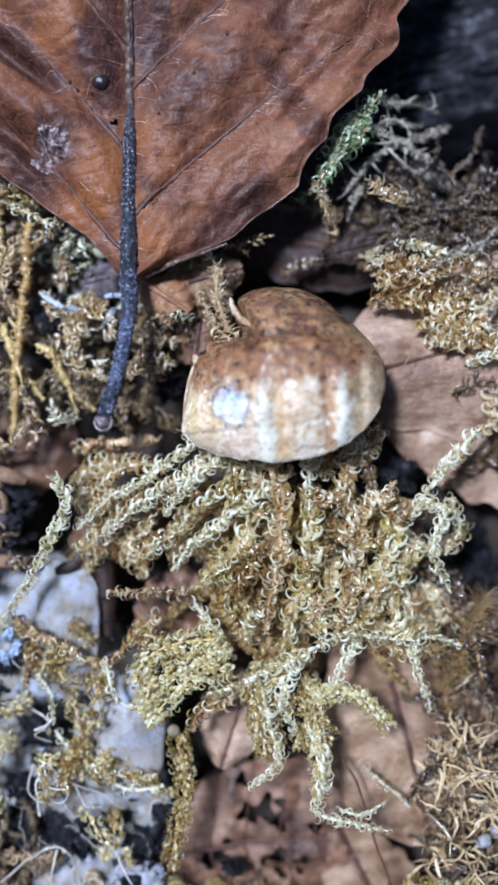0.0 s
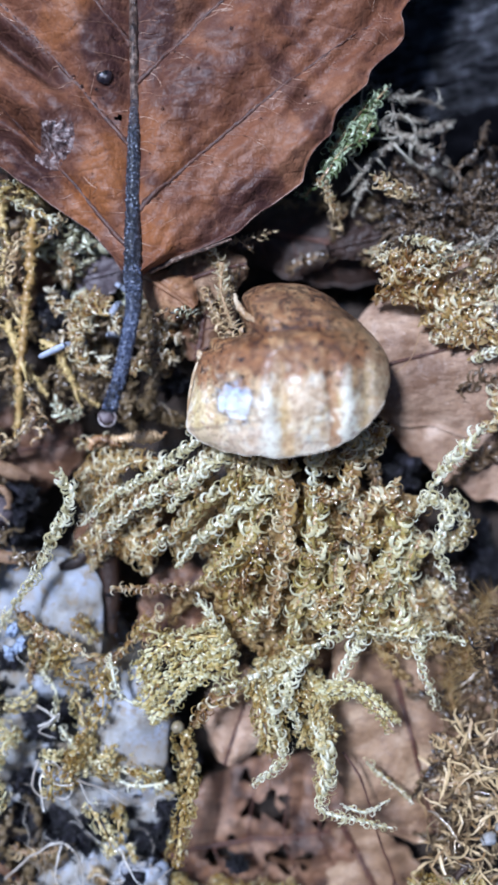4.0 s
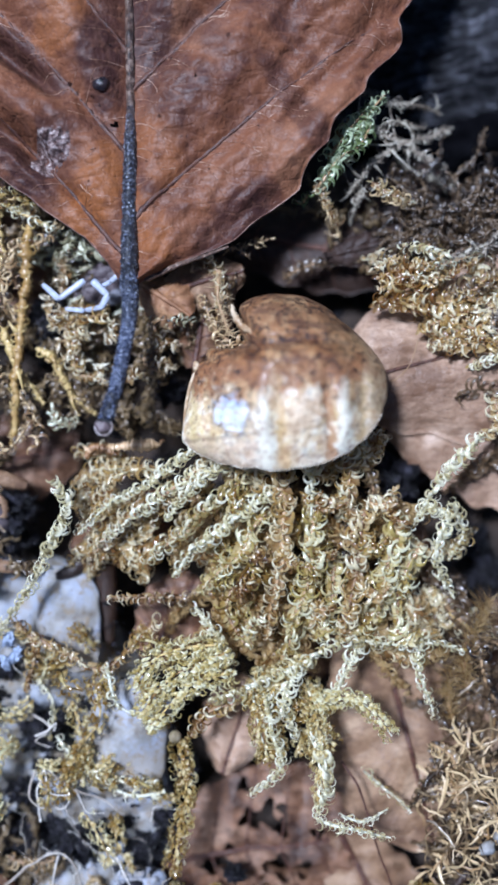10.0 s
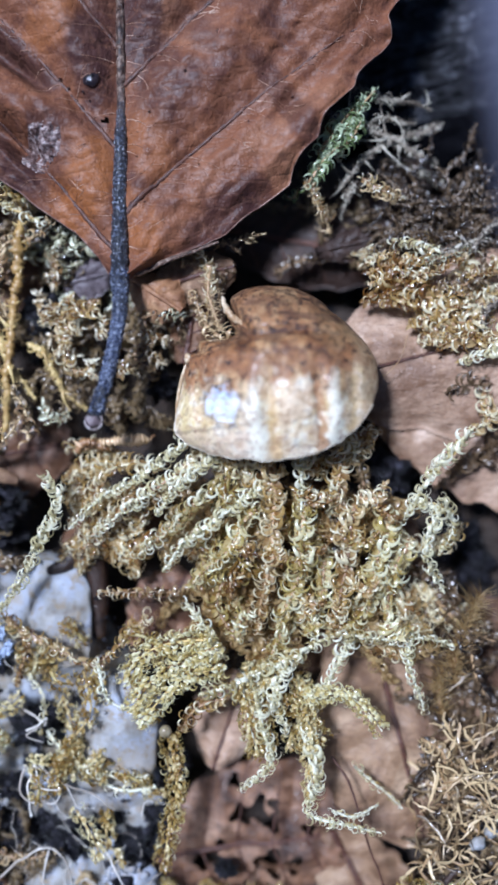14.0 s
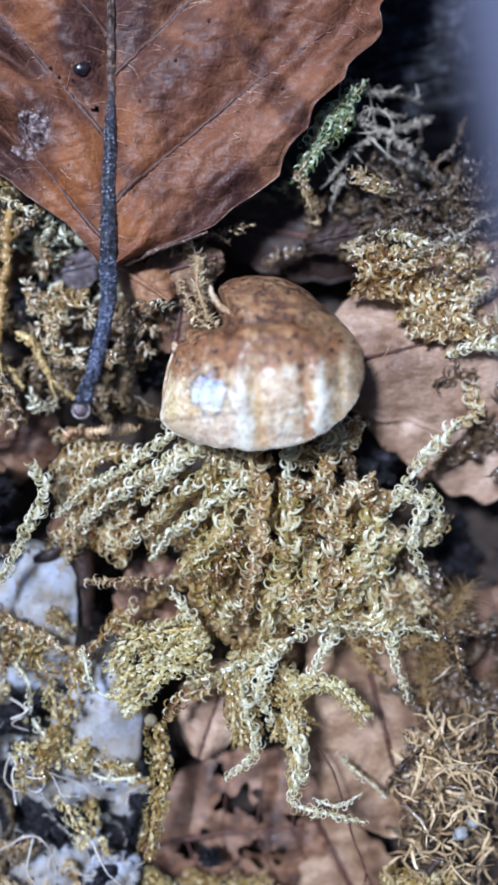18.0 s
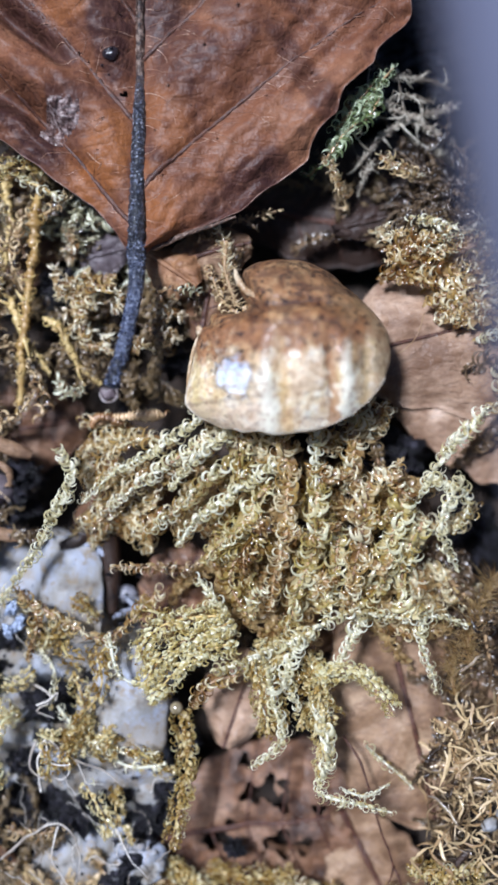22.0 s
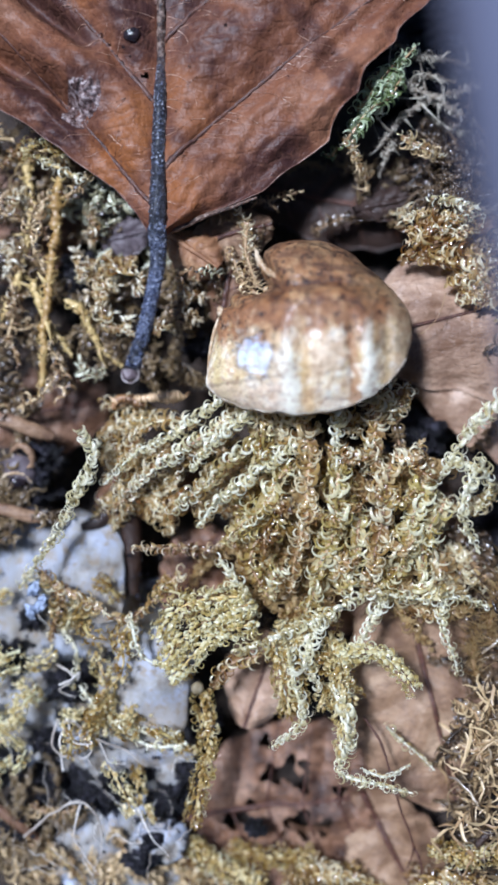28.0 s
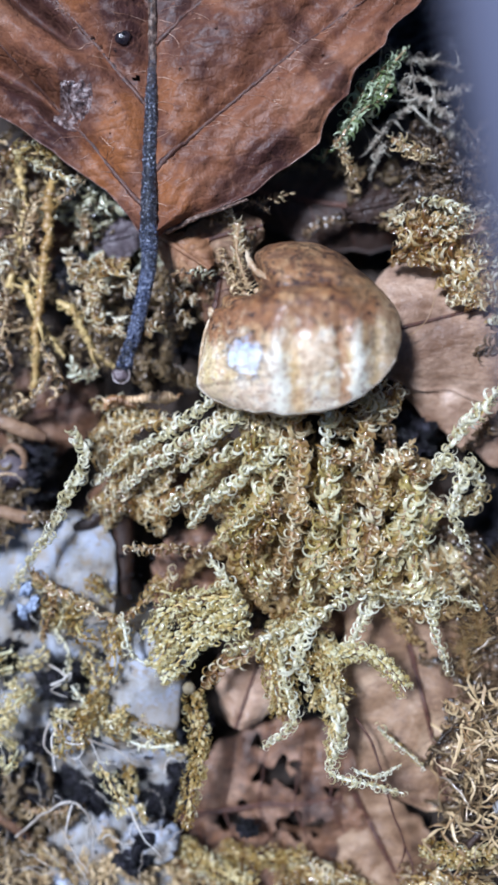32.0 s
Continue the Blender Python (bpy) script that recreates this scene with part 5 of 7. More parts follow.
def fragments():
    pale_crust()
    white_fragment((-11.93, -11.12, -2), 2.1, 3.5, 6, 1, (0.03, 0.04), 0.3)
    white_fragment((-8.38, -18.61, -2), 3.0, 3.9, -8, 2, (0.05, -0.08), 0.9)
    white_fragment((-9.59, -22.90, -2.9), 4.2, 2.3, 10, 3, (0, 0.1))
    white_fragment((-16.34, -12.73, -3.6), 2.4, 4.6, -10, 4)
    white_fragment((-16.68, -21.08, -4.2), 2.9, 2.9, 12, 5)
    white_fragment((-11.41, -29.41, -3.6), 3.4, 1.9, 20, 6, (0, -0.1))
    white_fragment((-15.80, -17.68, -3), 1.4, 1.4, 30, 7, (0.1, 0))
    white_fragment((-6.75, -25.12, -3.3), 1.6, 1.9, 60, 8)
    white_fragment((-11.52, -14.72, -3.2), 2.2, 1.5, 25, 10)
    # knobbly white ring at the near end
    ob = thing("lichen_cup", (-8.43, -29.98, -2.6), "lumpy white ring-shaped lichen crust with dark centre", "lichen")
    rng = random.Random(8)
    x0, y0 = (-7.46, -28.79)
    part("crust", lump((x0, y0, -2.5), 1.85, 1.55, 0.9, 5, 0.25, 16, 28), WHITE_SHELL, ob)
    for k in range(11):
        a = 2 * math.pi * k / 11 + rng.uniform(-0.25, 0.25)
        r = rng.uniform(0.22, 0.42)
        part("lobe", lump((x0 + 1.5 * math.cos(a), y0 + 1.2 * math.sin(a), -1.95 + 0.2 * rng.random()), r * 1.2, r, r, k * 3.1, 0.4), WHITE_SHELL, ob)
    # dark lump paints the shade of the crust's opening
    part("cup", lump((x0 - 0.15, y0 + 0.25, -1.75), 0.85, 0.6, 0.3, 7, 0.3, 12, 18), CRUMB, ob, "dark lump in place of the shaded hollow")
    geo = [(14.74, -24.83, 0.9) + (0.55,), (15.62, -24.29, 0.5) + (0.45,), (-15.67, -13.31, -1.9) + (0.7,)]
    for i, (x, y, z, r) in enumerate(geo):
        solo("white_grain", lump((x, y, z), r, r * 0.8, r * 0.6, i, 0.4), WHITE_SHELL, "small whitish mineral grain among moss", "grain", group="white grains")


def rootlets():
    rng = random.Random(17)
    runs = [
        [(-13.55, -23.83, -1), (-13.67, -21.86, -0.6), (-13.18, -20.39, -0.5), (-12.76, -21.72, -0.2), (-11.54, -21.97, -0.4), (-12.16, -23.02, -0.8), (-13.38, -22.52, -0.9)],
        [(-13.20, -20.42, -0.6), (-11.20, -21.65, -0.5), (-9.66, -22.37, -1), (-8.24, -23.54, -1.2)],
        [(-16.13, -28.37, -1.4), (-13.82, -26.33, -0.9), (-12.00, -25.96, -0.9), (-10.99, -28.33, -1.3), (-11.78, -31.40, -1.6)],
        [(-12.37, -25.96, -0.9), (-12.66, -28.00, -0.6), (-11.33, -30.47, -1.2)],
        [(-14.16, -17.10, -1.6), (-12.89, -17.77, -0.8), (-13.82, -18.71, -0.9), (-12.79, -19.17, -1.2)],
        [(-13.78, -18.2, -0.7), (-13.1, -17.9, -0.4), (-12.48, -17.37, -0.5), (-12.56, -17.91, -0.6)],
        [(-13.84, -20.45, -0.9), (-14.19, -21.99, -0.6), (-13.5, -22.75, -0.6), (-12.75, -22.75, -0.6), (-12.6, -22.35, -0.6), (-13.2, -22.3, -0.7)],
        [(-13.21, -20.36, -0.8), (-11.17, -21.86, -0.6), (-10.6, -23.12, -0.8), (-9.53, -23.35, -1.1)],
        [(-8.78, -26.09, -1.2), (-7.61, -28.00, -0.6), (-6.57, -29.28, -1)],
        [(-15.13, -12.00, -1.8), (-15.34, -13.70, -1.2), (-14.89, -14.53, -1.6)],
    ]
    for i, r in enumerate(runs):
        line = spline(r, 40)
        for q in line:
            q += np.array([0.10 * wob(q[0], q[1], 0, 1.2, i), 0.10 * wob(q[1], q[0], 0, 1.2, i + 4), 0])
        solo("rootlet", tube(line, np.linspace(0.075, 0.030, 40) * rng.uniform(0.8, 1.2), 6, 0.15), ROOT_WHITE, "thin whitish rootlet curling over soil", "root", group="rootlets")
    geo = []
    for k in range(30):
        x, y = rng.uniform(-17.2, -4.7), rng.uniform(-30.9, -22)
        a, z, pts = rng.uniform(0, 6.3), rng.uniform(-2.0, -0.8), []
        for _ in range(14):
            pts.append((x, y, z))
            a += rng.gauss(0, 0.35)
            x, y, z = x + 0.22 * math.cos(a), y + 0.22 * math.sin(a), z + rng.gauss(0, 0.06)
        geo.append(tube(np.array(pts), np.linspace(0.035, 0.018, 14), 4))
    solo("fine_roots", join(geo), ROOT_WHITE, "tangle of fine hair roots over soil", "root", kind="stuff")
    hair = spline([(10.32, 6.81, 1), (9.83, 5.39, 1.2), (9.12, 4.54, 0.8), (8.58, 4.29, 0.9)], 30)
    solo("hair_fibre", tube(hair, 0.035, 5), STEM_BROWN, "single fine brown fibre over tan leaf", "fibre")
    solo("dark_twig", tube(spline([(14.2, -26.6, -0.6), (12.7, -28.0, -0.3), (11.2, -29.4, -0.7)], 40), np.linspace(0.26, 0.2, 40), 8, 0.2), LEAF_DARK, "dark brown bare twig under dry moss", "twig")
    for i, r in enumerate(([(5.74, -19.88, -0.6), (6.80, -21.43, -0.4), (7.50, -23.55, -0.3), (8.22, -25.92, -0.8), (9.04, -28.19, -1), (8.74, -29.84, -1.4)], [(9.07, -28.28, -1.2), (9.59, -29.64, -1), (9.13, -31.77, -1.6)])):
        solo("dark_stalk", tube(spline(r, 40), np.linspace(0.09, 0.05, 40), 6, 0.2), VEIN_DARK, "thin dark wiry stalk over tan leaf", "stalk")


# ---- rotten wood ----
def rotten_wood():
    ob = thing("rotten_wood", (16.11, 29.37, -4.5), "dark fibrous rotten wood coloured near black for deep shade", "wood")
    x0, y0 = (16.39, 28.71)
    verts = []
    nu, nv = 50, 40
    for i in range(nu):
        for j in range(nv):
            l, a = -11 + 26 * i / (nu - 1), -1.5 + 3.0 * j / (nv - 1)
            r = 8.2 * (1 + 0.10 * wob(l * 0.3, a * 4, 0, 1, 3) + 0.05 * wob(l * 0.3, a * 14, 0, 1, 5)) * (1 if l > -8 else 1 - ((-8 - l) / 6) ** 2)
            x, y, z = l, r * math.sin(a), -11.0 + 0.62 * r * math.cos(a)
            c, s = math.cos(0.25), math.sin(0.25)
            verts.append((x0 + x * c - y * s, y0 + x * s + y * c, z))
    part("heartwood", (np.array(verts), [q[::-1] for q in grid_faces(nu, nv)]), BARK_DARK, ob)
    rng = random.Random(31)
    for k in range(620):
        l, a = rng.uniform(-13, 0.5), rng.uniform(-0.62, 0.8)
        pts = []
        n = rng.randint(8, 16)
        for i in range(n):
            ll = l + i * 0.34
            r = 8.25 * (1 + 0.10 * wob(ll * 0.3, a * 4, 0, 1, 3)) + 0.25 * math.sin(math.pi * i / n) * rng.random()
            aa = a + 0.02 * math.sin(i * 0.6 + k)
            x, y, z = ll, r * math.sin(aa), -11.0 + 0.62 * r * math.cos(aa)
            c, s = math.cos(0.25), math.sin(0.25)
            pts.append((x0 + x * c - y * s, y0 + x * s + y * c, z))
        part("fibre", tube(np.array(pts), 0.012 + 0.06 * rng.random() ** 2 * np.sin(np.linspace(0.3, 2.9, n)), 4, 0.2), FIBRE, ob)


# ---- dry twiggy sprigs ----
def sprig(points, radius, seed, label, material=TWIG_PALE, side=7, reach=1.4, name="dry_sprig"):
    rng = random.Random(seed)
    ob = thing(name, points[0], label, "moss", "dry sprigs")
    n = 84
    line = spline(points, n)
    for q in line:
        q += 0.18 * np.array([wob(q[0], q[1], 0, 0.8, seed), wob(q[1], q[0], 0, 0.8, seed + 3), wob(q[0], q[1], 2, 0.6, seed)])
    radius *= 0.72
    part("stem", tube(line, np.linspace(radius, radius * 0.45, n) * [rng.uniform(0.7, 1.3) * min(1, 0.15 + i / 14) for i in range(n)], 8, 0.4, rng), material, ob)
    tagged(part("leaves", leaf_geo(shoot_leaves(line, 0.8 + radius, rng, gap=0.20, sparse=0.92 if material is STEM_RUST else 0.55 if material is STEM_YELLOW else 0.05)), material, ob), kind="stuff")
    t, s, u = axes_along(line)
    for k in range(side):
        i = int(rng.uniform(0.12, 0.97) * (n - 1))
        sg = rng.choice((1, -1))
        d = t[i] * rng.uniform(-0.3, 1.0) + sg * s[i] * rng.uniform(0.3, 1.0) + u[i] * rng.uniform(-0.3, 0.5)
        d /= np.linalg.norm(d)
        l = reach * rng.uniform(0.2, 1.0)
        bend = rng.gauss(0, 0.9)
        pts = [line[i] + d * l * f + np.cross(d, u[i]) * bend * l * f * f + u[i] * 0.25 * l * math.sin(f * 3) for f in np.linspace(0, 1, 9)]
        part("twiglet", tube(np.array(pts), np.linspace(radius * 0.55, radius * 0.08, 9), 6, 0.2, rng), material, ob)
    return ob


def sprigs():
    pale = "pale grey dry branching moss sprig"
    sprig([(7.30, 23.26, -1.6), (9.13, 22.45, -1.6), (10.84, 22.45, -1.9), (12.42, 22.08, -2.4)], 0.24, 1, pale, TWIG_PALE, 10, 0.9)
    sprig([(13.43, 21.29, -2.8), (11.08, 20.34, -2.2), (9.13, 19.59, -1.6), (7.25, 17.64, -1.2), (6.25, 16.60, -1.4)], 0.30, 2, pale, side=11, reach=1.6)
    sprig([(12.93, 18.49, -2.2), (11.37, 18.99, -1.8), (9.47, 19.89, -1.4), (7.62, 20.74, -1.2), (6.89, 21.65, -1.2)], 0.26, 3, pale, side=9)
    sprig([(7.28, 21.90, -1.4), (8.14, 20.67, -1), (9.41, 21.03, -1), (11.30, 20.81, -1.4)], 0.20, 4, pale, side=8)
    sprig([(4.29, 17.46, -0.6), (4.64, 15.97, -0.4), (5.39, 14.62, -0.8), (5.81, 13.68, -1.4)], 0.28, 5, "tawny dry moss sprig at leaf edge", MOSS_STRAW, 12, 0.8)
    sprig([(7.28, 16.97, -1.4), (6.71, 15.82, -1.2), (6.38, 14.64, -1.6)], 0.12, 6, pale, side=4)
    sprig([(15.80, 13.22, -0.2), (13.89, 12.64, 0), (12.11, 11.93, 0), (10.89, 11.25, -0.2)], 0.26, 7, pale, side=12, reach=0.9)
    sprig([(17.88, 14.48, -0.2), (15.63, 13.67, 0.2), (14.56, 12.24, 0.2)], 0.24, 8, pale, side=8, reach=1.0)
    sprig([(13.56, 17.53, -3.4), (11.64, 18.23, -3.2), (9.75, 19.36, -3.2)], 0.5, 9, "grey blurred twig in dark hollow", TWIG_PALE, 2, 0.8)
    sprig([(17.40, 9.75, 0.2), (15.57, 8.48, 0.4), (14.51, 6.88, 0.4), (13.89, 6.21, 0)], 0.22, 10, "whitish dry moss sprig", TWIG_PALE, 8, 0.9)
    for i, r in enumerate(([(-14.08, 14.62, -0.8), (-14.26, 12.03, -0.5), (-14.47, 9.57, -0.9), (-14.85, 6.65, -0.7), (-15.12, 3.77, -0.9), (-15.37, 0.15, -1.6)], [(-13.88, 6.71, -1.2), (-12.57, 5.59, -1), (-11.72, 3.80, -1.3), (-10.19, 2.36, -2)], [(-16.18, 8.22, -1.6), (-15.00, 5.26, -1.3), (-13.43, 3.08, -1.6)], [(-16.97, 16.71, -1.8), (-16.13, 13.31, -1.4), (-16.55, 9.69, -1.6)], [(-17.95, 5.27, -1.4), (-16.80, 8.16, -1.2), (-16.18, 11.15, -1.6)])):
        sprig(r, (0.60, 0.46, 0.36, 0.40, 0.36)[i], 20 + i, "yellow-brown bare moss stem", STEM_YELLOW, 5, 0.9, "bare_moss")
    sprig([(-8.54, -0.22, -0.8), (-9.92, 0.22, -0.4), (-10.50, -0.58, -0.6)], 0.50, 40, "orange-brown knobbly moss stem", STEM_RUST, 4, 0.6)
    sprig([(-5.85, 0.33, -1), (-7.25, 0.43, -0.6), (-9.04, 0.14, -0.5), (-10.17, -0.22, -0.8)], 0.52, 41, "orange-brown knobbly moss stem", STEM_RUST, 4, 0.5)


# ---- moss shoots told apart ----
def moss():
    gold, pale = "golden-brown feather moss shoot with hooked leaves", "pale silvery-green feather moss shoot with braided leaves"
    G, PL, O, B = MOSS_GOLD, MOSS_PALE, MOSS_OLIVE, MOSS_BROWN
    S, SP = STEM_BROWN, STEM_PALE
    seeds = itertools.count(1)

    def tall(r, w, m, s, lab):
        moss_shoot(r, w, m, s, lab, next(seeds), single=True, gap=0.20, braided=m is PL, wobble=0.25 if m is PL else 0.6, beads=m is O)

    tall([(-1.10, 0.14, 0.6), (-3.01, -1.61, 1.2), (-5.30, -4.25, 1)], 1.9, PL, SP, pale)
    tall([(-2.87, 0.67, 0.4), (-5.67, -1.62, 0.8), (-8.33, -2.96, 0.7), (-10.93, -5.21, 0)], 1.6, PL, SP, pale)
    tall([(1.30, -2.50, 0.9), (-1.25, -4.21, 1.5), (-3.35, -5.96, 1.4), (-4.89, -7.77, 0.9)], 2.0, PL, SP, pale)
    tall([(1.37, -4.26, 0.8), (-1.09, -6.17, 1.1), (-3.22, -8.70, 0.6)], 1.9, MOSS_LIME, S, "yellow-green feather moss shoot with hooked leaves")
    tall([(3.83, -0.21, 1), (3.67, -1.96, 1.3), (3.58, -4.07, 1)], 1.7, PL, SP, pale)
    tall([(6.01, -0.04, 0.9), (5.99, -1.96, 1.1), (6.32, -4.09, 0.7)], 2.0, G, S, gold)
    tall([(1.73, -1.09, 0.8), (2.06, -5.11, 1.2), (1.72, -8.64, 1), (1.03, -11.90, 0.5)], 2.3, G, S, gold)
    tall([(4.19, -3.38, 0.8), (3.74, -6.85, 1.3), (2.77, -10.39, 1), (1.74, -12.96, 0.5)], 2.2, MOSS_LIME, S, "yellow-green feather moss shoot with hooked leaves")
    tall([(7.03, -3.75, 0.6), (6.61, -7.56, 1.2), (5.59, -11.46, 0.9)], 2.3, G, S, gold)
    tall([(9.19, -3.94, 0.4), (8.76, -6.89, 0.9), (7.71, -10.43, 0.8)], 2.2, MOSS_LIME, S, "yellow-green feather moss shoot with hooked leaves")
    tall([(14.46, 1.03, 0.6), (12.56, -0.56, 1.2), (11.20, -2.67, 1), (9.86, -4.81, 0.6)], 1.8, PL, SP, pale)
    tall([(10.67, -3.37, 1), (12.19, -4.05, 1.3), (11.37, -6.53, 1), (12.60, -9.11, 0.2)], 1.9, PL, SP, pale)
    tall([(-12.27, -1.92, 0.4), (-11.48, -3.38, 0.8), (-12.56, -6.03, 0.7), (-14.27, -9.11, 0.2), (-16.22, -11.72, -0.4)], 1.8, PL, SP, pale)
    tall([(-1.27, -12.70, 0.9), (-3.53, -13.33, 1.2), (-5.49, -14.63, 0.9), (-7.32, -16.56, 0.3)], 1.9, O, STEM_YELLOW, 'broad olive-yellow moss shoot over white fragments')
    tall([(-1.27, -13.42, 0.8), (-3.37, -14.43, 1), (-5.33, -16.09, 0.7), (-6.45, -17.51, 0.1)], 1.9, O, STEM_YELLOW, 'broad olive-yellow moss shoot over white fragments')
    tall([(-2.16, -12.05, 0.6), (-4.61, -12.34, 0.9), (-6.58, -13.64, 0.6), (-7.58, -15.16, 0.2)], 1.9, O, STEM_YELLOW, 'broad olive-yellow moss shoot over white fragments')
    tall([(-3.59, -10.00, 0.2), (-2.15, -11.50, 0.7), (-1.10, -13.29, 0.6)], 1.5, PL, SP, pale)
    tall([(10.75, -11.70, 0.6), (10.53, -13.95, 0.8), (11.43, -16.76, 0.2)], 1.5, PL, SP, pale)
    tall([(3.66, -15.51, 0.9), (6.25, -15.58, 1.3), (8.84, -17.76, 0.8)], 1.6, O, SP, pale)
    tall([(1.03, -15.24, 0.6), (1.30, -17.79, 0.9), (1.73, -19.80, 0.7), (-0.04, -21.64, 0.2)], 1.8, PL, SP, pale)
    tall([(4.21, -17.53, 0.6), (4.71, -20.61, 0.9), (4.20, -22.80, 0.7)], 2.2, PL, SP, pale)
    tall([(4.02, -23.11, 0.8), (6.27, -23.52, 1.1), (8.76, -24.05, 0.9)], 1.3, PL, SP, 'thin whitish moss branch with small leaves')
    main = spline([(-2.33, -15.59, 0.6), (1.02, -14.28, 0.9), (3.47, -13.00, 1.1), (5.56, -11.82, 1.2), (8.74, -12.08, 1), (11.61, -12.14, 0.7), (15.22, -13.51, 0.4)], 60)
    moss_shoot(main[::6].tolist(), 1.7, PL, SP, "long pale main stem of branching moss", 60, gap=0.22, braided=True)
    low_seeds = itertools.count(100)

    def shoot(r, w, m, s, sp):
        lab = {"moss_gold": gold, "moss_pale": pale, "moss_olive": "olive-yellow moss shoot with curled leaves", "moss_blond": "pale straw-gold feather moss shoot", "moss_lime": "yellow-green feather moss shoot with hooked leaves", "moss_tawny": "tawny moss rosette with glossy leaves", "moss_green": "small green moss shoot at leaf edge", "moss_brown": "dull brown withered moss shoot", "moss_umber": "dark umber withered moss shoot", "moss_straw": "straw-coloured dry moss shoot", "moss_grey": "grey-green blurred moss shoot"}[m.name]
        moss_shoot(r, w, m, s, lab, next(low_seeds), sparse=sp, gap=0.20, braided=m is PL, beads=m is O)

    shoot([(-3.98, -9.53, -0.2), (-6.44, -9.13, 0.3), (-8.90, -9.31, 0.5)], 1.35, MOSS_TAWNY, S, 0.15)
    shoot([(-13.88, -11.72, -0.4), (-11.46, -13.07, 0), (-8.96, -13.96, 0)], 1.5, G, S, 0.2)
    shoot([(-5.99, -10.86, -0.6), (-7.38, -12.40, -0.2), (-9.14, -13.79, 0)], 1.5, G, S, 0.2)
    shoot([(-9.14, -13.79, 0), (-8.58, -15.87, 0.2), (-7.00, -16.82, 0)], 1.5, PL, SP, 0.5)
    shoot([(-10.14, -14.29, -0.6), (-9.74, -16.76, -0.4), (-11.58, -20.06, -0.6), (-12.71, -22.30, -0.8)], 1.5, O, STEM_YELLOW, 0.5)
    shoot([(-4.73, -18.62, -0.6), (-4.16, -21.36, -0.2), (-4.39, -23.79, 0), (-5.01, -26.91, -0.6)], 1.8, O, STEM_YELLOW, 0.0)
    shoot([(-6.17, -21.32, -0.6), (-8.72, -21.21, -0.8), (-11.98, -19.77, -0.8)], 1.4, PL, SP, 0.5)
    shoot([(-10.55, -23.42, -0.9), (-9.60, -24.75, -0.6), (-8.92, -26.69, -0.9)], 1.7, O, STEM_YELLOW, 0.5)
    shoot([(-15.24, -11.08, -0.8), (-13.72, -12.46, -0.5), (-14.52, -15.42, -0.8)], 1.4, G, S, 0.2)
    shoot([(-0.75, -15.93, 0), (-2.88, -16.59, 0.2), (-3.80, -18.13, -0.2)], 1.6, G, S, 0.1)
    shoot([(7.79, -11.60, 0.2), (9.23, -13.05, 0.1), (10.68, -13.43, 0)], 1.6, G, S, 0.1)
    shoot([(14.40, -11.40, -0.6), (14.68, -13.86, -0.3), (15.81, -16.42, -0.5)], 1.8, MOSS_UMBER, S, 0.1)
    shoot([(12.63, -9.99, -0.8), (14.40, -11.76, -0.6), (16.62, -12.53, -0.8)], 2.0, MOSS_UMBER, S, 0.1)
    shoot([(7.18, -0.58, -0.6), (7.69, -2.37, -0.4), (7.16, -4.17, -0.4)], 1.6, B, S, 0.1)
    shoot([(-0.39, -1.64, 0.5), (-2.51, -3.24, 1.0), (-4.82, -5.44, 0.7), (-6.63, -7.05, 0.2)], 2.0, PL, S, 0.1)
    shoot([(-4.6, -2.6, -0.2), (-6.9, -3.6, 0.3), (-9.3, -5.6, 0.0)], 1.8, MOSS_BLOND, S, 0.1)
    shoot([(-6.2, -3.4, -0.4), (-8.3, -4.9, 0.0), (-10.2, -6.6, -0.4)], 1.6, MOSS_TAWNY, S, 0.1)
    shoot([(-3.3, -0.9, 0.3), (-5.4, -2.7, 0.8), (-8.1, -4.6, 0.6), (-9.6, -5.9, 0.1)], 1.9, PL, S, 0.1)
    shoot([(10.68, -5.93, 0), (9.19, -9.08, 0.4), (9.22, -11.25, 0.2)], 2.2, MOSS_LIME, S, 0.0)
    shoot([(5.30, -6.26, 0.2), (4.91, -9.76, 0.6), (4.21, -11.90, 0.5)], 2.0, MOSS_LIME, S, 0.0)
    shoot([(-0.39, -7.36, 0), (-1.46, -9.84, 0.1), (-0.39, -12.29, 0.3)], 1.8, MOSS_LIME, S, 0.1)
    shoot([(1.39, -16.23, 0.2), (3.51, -16.50, 0.5), (5.30, -18.72, 0.2)], 1.8, O, SP, 0.1)
    shoot([(3.15, -12.96, 0.5), (1.03, -15.11, 0.4), (-0.75, -15.49, 0.3)], 2.0, O, SP, 0.0)
    shoot([(7.20, -20.49, -0.8), (8.98, -21.86, -0.6), (10.39, -23.23, -0.4)], 1.1, PL, SP, 0.4)
    shoot([(2.78, -13.57, 0.9), (2.07, -15.66, 1), (2.79, -17.86, 0.7)], 1.8, PL, SP, 0.0)
    shoot([(-0.04, -14.73, 0.5), (0.49, -17.12, 0.8), (1.03, -19.30, 0.6)], 1.7, O, SP, 0.0)
    shoot([(3.85, -16.12, 0.6), (4.19, -19.23, 0.8), (4.39, -21.81, 0.5)], 1.6, O, SP, 0.0)
    shoot([(7.01, -12.19, 0.8), (5.59, -14.28, 0.9), (4.55, -15.74, 0.7)], 1.8, PL, SP, 0.0)
    shoot([(12.78, -3.42, 0.2), (13.31, -5.20, 0.2), (12.46, -7.00, 0)], 1.7, PL, SP, 0.0)
    shoot([(15.37, 3.37, -0.2), (15.63, 1.57, 0.2), (14.53, 0.85, 0.3)], 1.8, G, S, 0.0)
